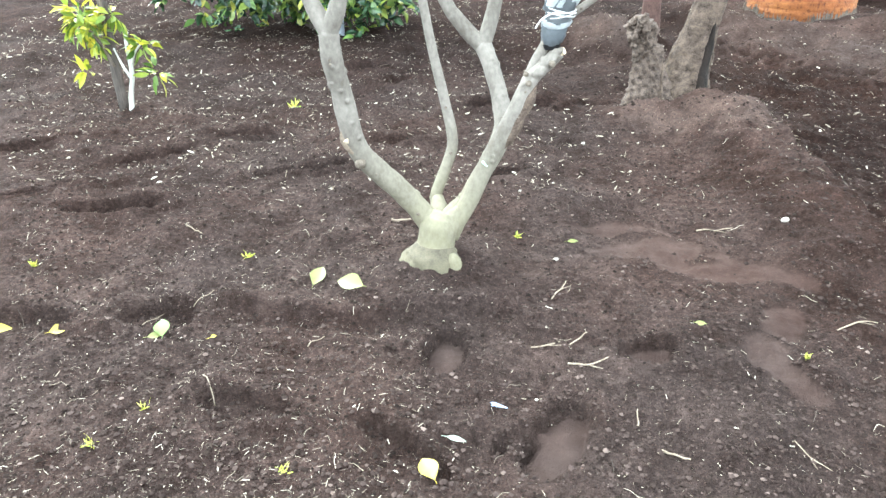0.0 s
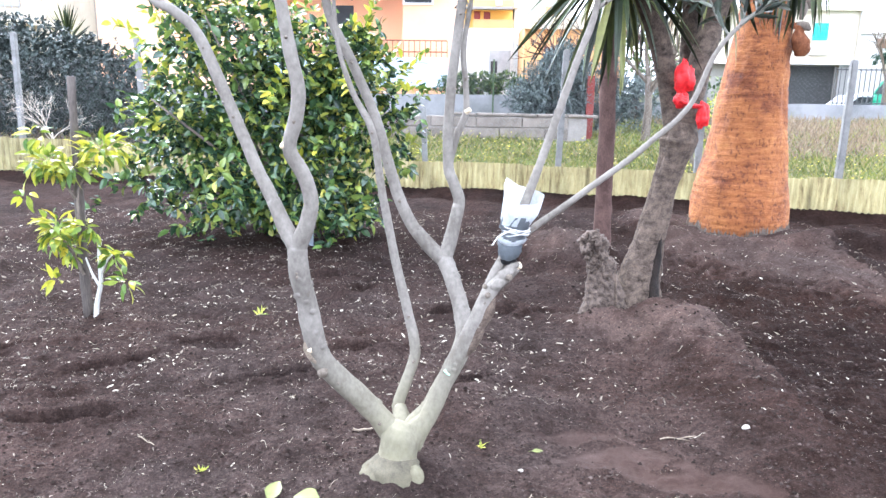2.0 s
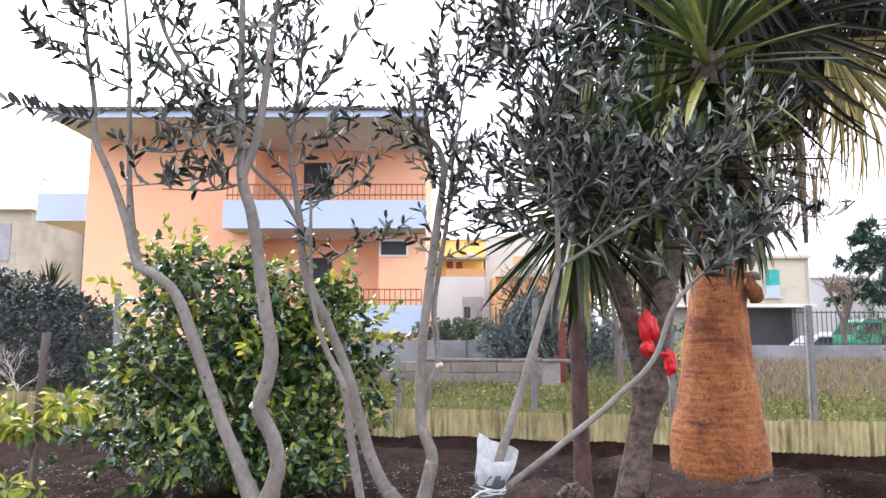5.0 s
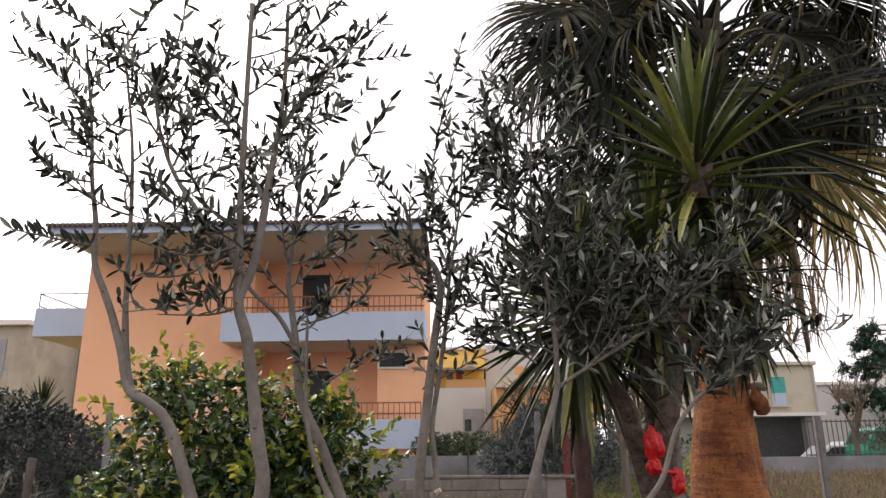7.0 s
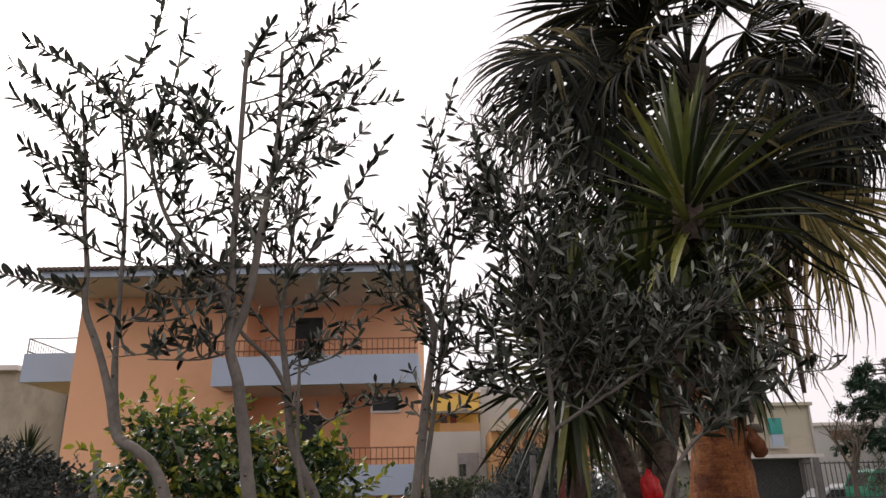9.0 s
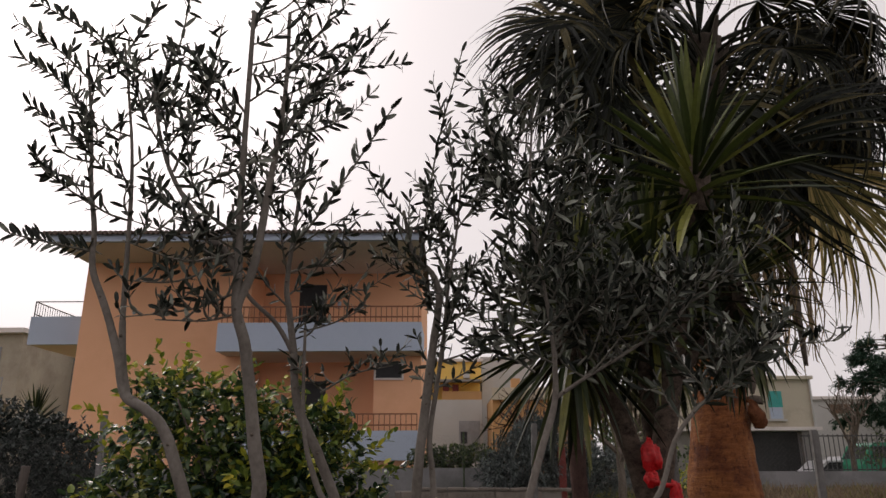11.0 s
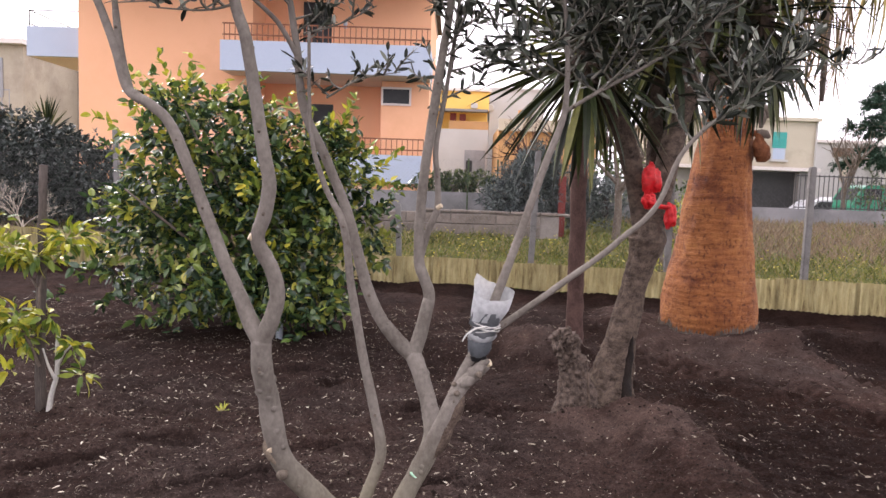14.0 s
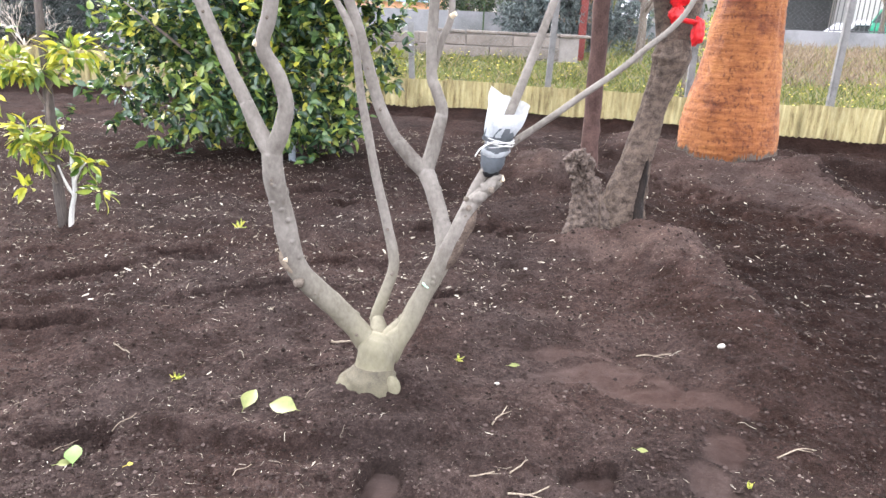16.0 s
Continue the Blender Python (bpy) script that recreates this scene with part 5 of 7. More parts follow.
    blades = [mesh_of("blade", fan_blade(rng, rad, sp, dr), PALM_SHADE_LEAF) for rad, sp, dr in ((1.3, 100, 0.5), (1.4, 105, 0.8), (1.35, 112, 1.0), (1.3, 92, 0.9), (1.45, 100, 0.7))]
    dry = [mesh_of("blade", fan_blade(rng, rad, sp, dr), DRY_LEAF) for rad, sp, dr in ((1.1, 70, 1.5), (1.0, 60, 1.2))]
    heart = np.array((3.80, 7.79, 6.80))
    for k in range(40):
        u = k / 39
        el = 78 - 128 * u**0.9 + rng.normal(0, 5)
        az = k * 137.5 + rng.normal(0, 10)
        if el < -12 and -75 < (az + 180) % 360 - 180 < 15 and k % 3:
            continue
        ln = rng.uniform(1.0, 1.7)
        d = np.array((math.cos(radians(az)) * math.cos(radians(el)), math.sin(radians(az)) * math.cos(radians(el)), math.sin(radians(el))))
        a = heart - (0, 0, 1.1 * u)
        sag = 0.25 + 0.55 * (1 - abs(el) / 90)
        mid, end = a + d * ln * 0.55, a + d * ln - (0, 0, sag * ln * 0.35)
        stem = part("frond", Geo().tube([a, mid, end], [0.032, 0.022, 0.014], 6, 4, flat=0.5), PALM_SHADE_LEAF if el > -45 else DRY_LEAF, palm)
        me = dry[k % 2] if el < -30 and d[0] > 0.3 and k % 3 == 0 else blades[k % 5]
        ob = new("blade", me)
        ob.parent = stem
        ob.matrix_parent_inverse = world_of(stem).inverted()
        out = Vector(end - mid).normalized()
        dip = out + Vector((0, 0, -0.25 - 0.3 * rng.random()))
        q = dip.to_track_quat("X", "Z")
        ob.matrix_basis = Matrix.Translation(end) @ q.to_matrix().to_4x4() @ Matrix.Rotation(rng.normal(0, 0.5), 4, "X") @ Matrix.Scale(rng.uniform(0.85, 1.1), 4)

    # low fronds that hang beside the trunk, the lowest of them yellowing
    gold = [mesh_of("blade", fan_blade(rng, rad, sp, dr), PALM_YELLOW) for rad, sp, dr in ((1.55, 50, 0.35), (1.3, 70, 0.8))]
    low = (((3.85, 7.7, 5.6), (4.05, 7.4, 5.15), (4.56, 7.2, 4.66), (0.60, -0.05, -0.80), gold[0], 1.45, 1.32),
           ((3.85, 7.7, 5.9), (4.10, 7.5, 5.85), (4.26, 7.25, 5.64), (0.95, -0.15, -0.12), gold[1], 1.0, 0.75),
           ((3.75, 7.6, 6.0), (3.2, 7.3, 6.6), (2.85, 7.2, 6.60), (-0.25, -0.3, -0.9), gold[1], 0.6, 0.7),
           ((3.85, 7.7, 5.5), (3.95, 7.4, 5.3), (4.05, 7.3, 4.95), (0.55, -0.1, -0.85), blades[2], 1.1, 1.0),
           ((3.95, 7.9, 5.5), (4.2, 7.8, 5.3), (4.75, 7.6, 5.10), (0.70, 0.05, -0.72), blades[1], 1.35, 1.25),
           ((3.85, 7.7, 6.5), (4.35, 7.6, 6.65), (4.70, 7.4, 6.50), (0.55, -0.35, -0.55), blades[1], 0.6, 0.85),
           ((3.85, 7.8, 6.4), (4.6, 7.6, 6.55), (5.10, 7.4, 6.42), (0.90, -0.1, -0.30), blades[0], 0.5, 0.9),
           ((3.9, 7.9, 6.3), (4.7, 7.8, 6.45), (5.40, 7.8, 6.30), (0.85, 0.1, -0.50), blades[4], 1.0, 1.0),
           ((3.85, 7.7, 6.1), (4.35, 7.5, 5.95), (4.80, 7.4, 5.62), (0.90, -0.15, -0.35), blades[3], 0.8, 0.95),
           ((3.85, 7.8, 6.0), (4.4, 7.8, 5.8), (5.10, 7.7, 5.45), (0.80, 0.1, -0.60), blades[0], 1.2, 1.05),
           ((3.9, 7.9, 6.1), (4.6, 8.0, 6.2), (5.35, 8.0, 5.95), (0.80, 0.1, -0.58), blades[1], 1.2, 1.0),
           ((3.9, 7.9, 6.5), (4.7, 8.0, 6.9), (5.4, 8.0, 6.85), (0.85, 0.1, -0.45), blades[2], 0.6, 1.0),
           ((3.75, 7.7, 6.6), (2.8, 7.4, 6.9), (1.95, 7.3, 6.60), (-0.88, -0.1, -0.45), blades[0], -0.9, 1.0),
           ((3.75, 7.7, 6.4), (2.7, 7.4, 6.4), (2.05, 7.2, 6.05), (-0.88, -0.1, -0.45), blades[4], -1.1, 0.9),
           ((3.75, 7.8, 6.5), (2.9, 7.8, 6.6), (2.2, 7.8, 6.35), (-0.8, 0.0, -0.55), blades[3], -1.0, 1.1),
           ((3.7, 7.7, 5.9), (3.0, 7.3, 6.4), (2.5, 7.1, 6.35), (-0.8, -0.2, -0.6), blades[0], -1.2, 1.0),
           ((3.7, 7.7, 5.6), (3.1, 7.4, 6.0), (2.6, 7.2, 5.8), (-0.8, -0.2, -0.6), blades[1], -1.1, 1.0),
           ((3.75, 7.7, 6.0), (3.2, 7.5, 6.5), (2.8, 7.3, 6.7), (-0.7, -0.1, -0.5), blades[4], -1.0, 1.0),
           ((3.8, 7.6, 5.9), (3.6, 7.2, 5.7), (3.4, 7.0, 5.3), (0.1, -0.3, -0.95), blades[2], 0.3, 0.9),
           ((3.8, 7.6, 5.4), (3.5, 7.2, 5.2), (3.3, 7.0, 4.8), (-0.2, -0.2, -0.95), blades[3], -0.3, 1.0))
    for base, mid, end, dip, me, roll, size in low:
        stem = part("frond", Geo().tube([base, mid, end], [0.032, 0.022, 0.014], 6, 4, flat=0.5), PALM_SHADE_LEAF, palm)
        ob = new("blade", me)
        ob.parent = stem
        ob.matrix_parent_inverse = world_of(stem).inverted()
        ob.matrix_basis = Matrix.Translation(end) @ Vector(dip).to_track_quat("X", "Z").to_matrix().to_4x4() @ Matrix.Rotation(roll, 4, "X") @ Matrix.Scale(size, 4)


build_palm()


# ---- citrus bush and sapling ----
def leaf_cloud(rng, lobes, count, length, width, shell=0.55, lift=0.2, droop=0.25, fold=0.25, ragged=0.28, clump=9):
    """Leaves in small sprays over rounded masses (centre, half sizes), with an uneven outline and gaps."""
    g, vol = Geo(), np.array([a * b * c for _, (a, b, c) in lobes])
    share = rng.choice(len(lobes), count // clump, p=vol ** 0.67 / (vol ** 0.67).sum())
    pos, way, face = [], [], []
    for k in share:
        c, s = np.array(lobes[k][0]), np.array(lobes[k][1])
        d = rand_unit(rng, 1)[0]
        r = shell + (1 - shell) * rng.random() ** 0.6
        r *= 1 + ragged * (noise.noise(Vector(d * 2.3 + c)) + 0.5 * noise.noise(Vector(d * 6 + c)))
        at = c + d * s * r
        axis = unit(d * s + np.array((0, 0, 0.35 * s[2])))
        tip = at + axis * length * rng.uniform(0.6, 1.4)
        for j in range(clump):
            pos.append(at + (tip - at) * rng.random() + rng.normal(0, length * 0.18, 3))
            way.append(axis * 0.6 + rand_unit(rng, 1)[0] * 0.95 + (0, 0, lift - 0.25))
            face.append(rng.normal(0, 0.5, 3) + (0, 0, 0.9))
    size = rng.uniform(0.6, 1.2, len(pos))
    return leaf_geo(g, pos, way, face, length * size, width * size, droop, fold)


def above_ground(geo, z):
    for v in geo.v:
        v[:, 2] = np.maximum(v[:, 2], z + 0.03 * np.abs(np.sin(v[:, 0] * 90)))
    return geo


def build_citrus():
    rng = np.random.default_rng(31)
    t = thing("citrus_bush", (-1.35, 7.3, 0.0), "dense dark green citrus bush with yellowing leaf tips", "bush")
    for k in range(14):
        a = rng.uniform(0, 2 * np.pi)
        b = np.array((-1.35 + 0.12 * math.cos(a), 7.3 + 0.12 * math.sin(a), -0.05))
        e = np.array((-1.4 + rng.uniform(-1.1, 1.1), 7.3 + rng.uniform(-0.8, 0.8), rng.uniform(1.2, 2.3)))
        m = b + (e - b) * 0.4 + (0, 0, 0.25)
        part("stem", Geo().tube([b, b + (m - b) * 0.5, m, e], [0.035, 0.022, 0.008], 8, 4, lump=0.2), BROWN_BARK, t, smooth=True)
    lobes = [((-1.55, 7.3, 0.95), (1.15, 0.95, 0.85)), ((-1.95, 7.3, 1.62), (0.80, 0.75, 0.66)), ((-1.25, 7.35, 1.55), (0.75, 0.75, 0.62)), ((-0.55, 7.3, 1.25), (0.55, 0.6, 0.62)), ((-0.70, 7.25, 1.70), (0.32, 0.4, 0.40)), ((-2.45, 7.25, 0.95), (0.55, 0.6, 0.6)), ((-0.95, 7.0, 0.55), (0.55, 0.6, 0.42)), ((-2.1, 7.2, 2.12), (0.32, 0.4, 0.28)), ((-1.45, 7.2, 2.10), (0.20, 0.3, 0.24)), ((-1.9, 6.9, 0.45), (0.5, 0.5, 0.38)), ((-0.75, 6.85, 0.25), (0.35, 0.3, 0.22))]
    part("leaves", above_ground(leaf_cloud(rng, lobes, 13500, 0.108, 0.056, 0.40, clump=7, ragged=0.75, droop=0.32), 0.03), CITRUS_LEAF, t, "glossy citrus leaves", kind="stuff")
    shoots = Geo()
    pos, way = [], []
    for k in range(55):
        c, s = lobes[rng.integers(0, 8)]
        d = unit(np.array((rng.normal(), -abs(rng.normal()) * 0.6, abs(rng.normal()) + 0.4)))
        a = np.array(c) + d * s * rng.uniform(0.85, 1.12)
        for j in range(12):
            pos.append(a + d * 0.03 * j + rng.normal(0, 0.012, 3))
            way.append(d * 0.7 + rand_unit(rng, 1)[0] * 0.8)
    leaf_geo(shoots, pos, way, rng.normal(0, 0.5, (len(pos), 3)) + (0, 0, 1), rng.uniform(0.07, 0.12, len(pos)), 0.046, 0.2, 0.25)
    part("leaves", shoots, SAPLING_LEAF, t, "pale yellow-green young shoots", kind="stuff")
    pipe = surface("grey_pipe", (0.22, 0.25, 0.28), (0.36, 0.40, 0.44), 8, 60, 0.5, 0.1)
    solo("stake", Geo().tube([(-1.0, 6.75, -0.02), (-1.005, 6.76, 0.6)], 0.035, 12, 2), pipe, "short grey pipe standing at the foot of the bush", "stake")


def build_sapling():
    rng = np.random.default_rng(33)
    wood = bark_material("weathered_stake", (0.045, 0.038, 0.033), (0.12, 0.10, 0.088), None, 16, (1, 1, 0.15), 0.5)
    solo("stake", Geo().tube([(-1.955, 4.43, -0.05), (-1.945, 4.42, 0.5), (-1.92, 4.41, 1.05), (-1.90, 4.40, 1.56)], [0.032, 0.029, 0.026, 0.025], 10, 4, lump=0.25), wood, "weathered wooden stake in the soil", "stake", smooth=True)
    t = thing("citrus_sapling", (-1.88, 4.40, 0.0), "small sickly citrus sapling with yellow leaves beside its stake", "sapling")
    pale = bark_material("pale_stem", (0.34, 0.33, 0.30), (0.55, 0.53, 0.48), None, 18, (1, 1, 0.4), 0.2)
    stems = [[(-1.885, 4.39, -0.03), (-1.86, 4.385, 0.12), (-1.82, 4.38, 0.26), (-1.815, 4.38, 0.45), (-1.80, 4.38, 0.52)], [(-1.83, 4.38, 0.22), (-1.87, 4.37, 0.32), (-1.90, 4.37, 0.42)], [(-1.82, 4.38, 0.3), (-1.76, 4.36, 0.40), (-1.71, 4.35, 0.45)],
             [(-1.93, 4.37, 0.55), (-1.90, 4.36, 0.85), (-1.80, 4.34, 0.98), (-1.72, 4.33, 1.05)], [(-1.93, 4.37, 0.80), (-2.0, 4.36, 0.92), (-2.12, 4.34, 1.0)], [(-1.93, 4.38, 0.3), (-1.99, 4.36, 0.48), (-2.06, 4.34, 0.56)]]
    for k, line in enumerate(stems):
        part("stem", Geo().tube(line, [0.018, 0.010] if k == 0 else [0.010, 0.005], 8, 4, lump=0.15), pale if k < 3 else BROWN_BARK, t, smooth=True)
    pos, way = [], []
    for c, s, n in (((-2.08, 4.35, 1.03), (0.13, 0.12, 0.10), 85), ((-1.72, 4.35, 1.12), (0.14, 0.12, 0.09), 80), ((-1.93, 4.33, 1.00), (0.16, 0.10, 0.06), 55), ((-2.06, 4.35, 0.60), (0.09, 0.10, 0.12), 80), ((-1.99, 4.35, 0.50), (0.07, 0.08, 0.10), 35), ((-1.70, 4.35, 0.44), (0.09, 0.07, 0.04), 26), ((-1.63, 4.34, 0.27), (0.06, 0.06, 0.06), 18), ((-2.10, 4.34, 0.27), (0.05, 0.05, 0.03), 9), ((-1.84, 4.33, 0.62), (0.07, 0.05, 0.05), 18), ((-2.24, 4.34, 0.82), (0.05, 0.05, 0.03), 8), ((-2.12, 4.34, 1.20), (0.06, 0.06, 0.06), 16)):
        n = int(n * 1.05)
        d = rand_unit(rng, n)
        pos += list(np.array(c) + d * np.array(s) * rng.random((n, 1)) ** 0.5)
        way += list(d * 0.8 + rng.normal(0, 0.4, (n, 3)) + (0, 0, -0.1))
    g = leaf_geo(Geo(), pos, way, rng.normal(0, 0.5, (len(pos), 3)) + (0, 0, 0.9), rng.uniform(0.06, 0.11, len(pos)), 0.034, 0.35, 0.3)
    part("leaves", g, SAPLING_LEAF, t, "yellow-green pointed leaves", kind="stuff")


build_citrus()
build_sapling()


# ---- fence ----
def build_fence():
    t = thing("fence", (0.0, 10.95, 0.05), "low yellowed corrugated fibreglass fence with concrete posts", "fence")
    rng = np.random.default_rng(41)
    x = -13.0
    while x < 14.0:
        width = 0.95
        g, v, f, n = Geo(), [], [], 66
        base, top = -0.26 + rng.normal(0, 0.008), 0.44 + rng.normal(0, 0.012) + (0.10 if x < -3 else 0)
        off = rng.uniform(-0.008, 0.008)
        for i in range(n):
            px = x + (width + 0.06) * i / (n - 1)
            w = 0.011 * math.sin(2 * np.pi * px / 0.076) + off
            for z in (base, base + 0.12, top - 0.15, top):
                zz = z + 0.010 * noise.noise(Vector((px * 6, z, 3))) + (0.10 * smooth((px + 3.5) / -3.0) if z > 0 else 0)
                v.append((px, float(fence_y(px)) - 0.06 + w, float(zz)))
        for i in range(n - 1):
            for j in range(3):
                a = 4 * i + j
                f.append((a, a + 4, a + 5, a + 1))
        part("corrugated_sheet", g.add(v, f), FIBREGLASS, t, smooth=True)
        x += width
    for px, top in ((-9.4, 2.3), (-7.05, 2.35), (-4.83, 2.3), (-2.6, 2.2), (-0.19, 1.25), (1.83, 2.1), (3.70, 2.0), (5.44, 1.96), (7.4, 2.0)):
        py = float(fence_y(px)) + 0.06
        bm = bmesh.new()
        bmesh.ops.create_cube(bm, size=1.0, matrix=Matrix.Translation((px, py, top / 2 - 0.1)) @ Matrix.Rotation(rng.normal(0, 0.02), 4, "Y") @ Matrix.Diagonal((0.085, 0.085, top + 0.2, 1)))
        bmesh.ops.bevel(bm, geom=bm.edges[:], offset=0.012, segments=2, affect="EDGES")
        me = bpy.data.meshes.new("post")
        bm.to_mesh(me)
        me.materials.append(CONCRETE)
        part("post", me, CONCRETE, t)

    wire = surface("galvanised_wire", (0.16, 0.165, 0.165), (0.28, 0.285, 0.285), 20, 90, 0.6, 0.0)
    g, low, high = Geo(), 0.35, 1.95
    for k in range(470):
        for sgn in (-1, 1):
            xa = -13.0 + 0.058 * k
            xb = xa + sgn * (high - low)
            if not -13.0 <= xb <= 14.0:
                continue
            ya, yb, w = float(fence_y(xa)) + 0.015, float(fence_y(xb)) + 0.015, 0.0008
            g.add([(xa - w, ya, low), (xa + w, ya, low), (xb + w, yb, high), (xb - w, yb, high)], [(0, 1, 2, 3)])
    part("wire_mesh", g, wire, t, "thin diamond wire mesh", kind="stuff")


build_fence()


# ---- soil litter ----
def settle(x, y):
    return relief(np.asarray(x, float)[None], np.asarray(y, float)[None])[0][0]


def build_litter():
    rng = np.random.default_rng(51)

    def spread(n, left=0.5):
        y = 0.95 + 8.0 * rng.random(n) ** 1.7
        half = 0.55 + 0.62 * y
        x = 0.62 + half * (rng.random(n) * 2 - 1)
        keep = (x < 0.4) | (rng.random(n) < left)
        keep &= np.array([noise.noise(Vector((a * 1.3, b * 1.3, 2.0))) for a, b in zip(x, y)]) > -0.6
        keep &= np.hypot(x - 0.32, y - 2.52) > 0.16
        keep[keep] &= relief(x[keep][None], y[keep][None])[1][0] < 0.35
        return x[keep], y[keep]

    # crumbs of earth
    ico = [(0, 0, 1), (0.9, 0, 0.1), (0.2, 0.85, 0.0), (-0.8, 0.5, 0.1), (-0.7, -0.6, 0), (0.3, -0.9, 0.1), (0, 0, -0.7)]
    tri = [(0, 1, 2), (0, 2, 3), (0, 3, 4), (0, 4, 5), (0, 5, 1), (6, 2, 1), (6, 3, 2), (6, 4, 3), (6, 5, 4), (6, 1, 5)]
    x, y = spread(64000, 0.95)
    n = len(x)
    size = 0.0028 + 0.0085 * rng.random(n) ** 3.4
    z = settle(x, y) + size * 0.35
    turn = rng.uniform(0, 2 * np.pi, n)
    base = np.array(ico)[None] * rng.uniform(0.6, 1.3, (n, 7, 3)) * size[:, None, None]
    c, s = np.cos(turn)[:, None], np.sin(turn)[:, None]
    v = np.stack([base[..., 0] * c - base[..., 1] * s + x[:, None], base[..., 0] * s + base[..., 1] * c + y[:, None], base[..., 2] * 0.75 + z[:, None]], -1)
    f = (np.array(tri)[None] + (np.arange(n) * 7)[:, None, None]).reshape(-1, 3)
    crumb = foliage("soil_crumb", [(0.0, (0.01728, 0.01208, 0.01035)), (0.6, (0.04032, 0.02846, 0.02501)), (0.95, (0.06719, 0.0483, 0.04312)), (1.0, (0.1439, 0.1078, 0.09488))], 0.95, 0.0, gloss=0.05)
    solo("soil_crumbs", Geo().add(v.reshape(-1, 3), f), crumb, "crumbs and clods of dark earth lying on the soil", "soil", kind="stuff")

    m = 6000
    x, y = rng.uniform(-4.5, 5.5, m), 2.6 + 6.6 * rng.random(m)
    n = len(x)
    size = 0.004 + 0.014 * rng.random(n) ** 4
    z = settle(x, y) + size * 0.25
    turn = rng.uniform(0, 2 * np.pi, n)
    base = np.array(ico)[None] * rng.uniform(0.6, 1.3, (n, 7, 3)) * size[:, None, None]
    c, s = np.cos(turn)[:, None], np.sin(turn)[:, None]
    v = np.stack([base[..., 0] * c - base[..., 1] * s + x[:, None], base[..., 0] * s + base[..., 1] * c + y[:, None], base[..., 2] * 0.7 + z[:, None]], -1)
    f = (np.array(tri)[None] + (np.arange(n) * 7)[:, None, None]).reshape(-1, 3)
    solo("soil_clods", Geo().add(v.reshape(-1, 3), f), crumb, "larger clods of dark earth lying on the soil", "soil", kind="stuff")

    # chips of straw and shredded prunings
    x, y = spread(34000, 0.35)
    n = len(x)
    length, width = 0.004 + 0.024 * rng.random(n) ** 3.6, 0.0010 + 0.0030 * rng.random(n) ** 3
    a = rng.uniform(0, 2 * np.pi, n)
    way = np.stack([np.cos(a), np.sin(a), rng.normal(0.05, 0.22, n)], -1)
    pos = np.stack([x, y, settle(x, y) + 0.0035], -1)
    chip = foliage("straw_chip", [(0.0, (0.06, 0.045, 0.035)), (0.45, (0.14, 0.11, 0.085)), (0.75, (0.30, 0.255, 0.195)), (1.0, (0.60, 0.54, 0.45))], 0.8, 0.05)
    g = leaf_geo(Geo(), pos, way, rng.normal(0, 0.5, (n, 3)) + (0, 0, 1), length, width, 0.05, 0.5, (0.9, 0.55, 1.0, 0.7))
    solo("straw_litter", g, chip, "pale straw bits and wood chips scattered on the soil", "litter", kind="stuff")

    m = 16000
    x, y = rng.uniform(-4.5, 4.5, m), 3.2 + 5.5 * rng.random(m)
    keep = (x < 0.9) | (rng.random(m) < 0.4)
    x, y = x[keep], y[keep]
    n = len(x)
    a = rng.uniform(0, 2 * np.pi, n)
    way = np.stack([np.cos(a), np.sin(a), rng.normal(0.1, 0.3, n)], -1)
    g = leaf_geo(Geo(), np.stack([x, y, settle(x, y) + 0.005], -1), way, rng.normal(0, 0.6, (n, 3)) + (0, 0, 1), 0.010 + 0.034 * rng.random(n) ** 2.5, 0.004 + 0.009 * rng.random(n) ** 2, 0.05, 0.5, (0.6, 1.0, 0.8, 0.3))
    solo("straw_litter", g, chip, "pale leaf scraps and chips scattered over the farther soil", "litter", kind="stuff")

    # thin rootlets and bent stalks
    g = Geo()
    x, y = spread(420, 0.6)
    for a, b in zip(x, y):
        d, ln = rng.uniform(0, 2 * np.pi), rng.uniform(0.02, 0.07)
        p = np.array((a, b))
        line = []
        for k in range(4):
            line.append((p[0], p[1], ground_z(*p) + 0.003 + (0.008 * rng.random() if k in (1, 2) else 0)))
            d += rng.normal(0, 0.35)
            p = p + ln / 3 * np.array((math.cos(d), math.sin(d)))
        g.tube(line, [0.0010, 0.0006], 4, 2, cap=False)
    solo("dry_stalks", g, chip, "thin dry stalks and rootlets lying on the soil", "litter", kind="stuff")

    stick = surface("bare_stick", (0.15, 0.115, 0.085), (0.30, 0.25, 0.19), 30, 120, 0.9, 0.3)
    for (cx, cy), ang, ln, r in (((0.82, 2.39), 62, 0.12, 0.0035), ((0.89, 1.95), 5, 0.13, 0.004), ((0.755, 2.03), 28, 0.11, 0.003), ((1.11, 1.59), -20, 0.08, 0.004), ((-0.786, 2.77), -25, 0.10, 0.003), ((1.55, 3.02), 5, 0.16, 0.004), ((1.48, 1.60), -60, 0.13, 0.002), ((-0.31, 1.73), -55, 0.09, 0.003), ((0.12, 2.98), 10, 0.09, 0.007), ((-0.70, 2.15), 80, 0.12, 0.002), ((-0.53, 2.24), 60, 0.10, 0.002), ((1.84, 2.22), 8, 0.14, 0.003), ((0.87, 2.07), 50, 0.10, 0.003), ((1.02, 1.72), 80, 0.05, 0.003), ((-0.04, 2.02), 50, 0.07, 0.002)):
        c, s = math.cos(radians(ang)), math.sin(radians(ang))
        line = []
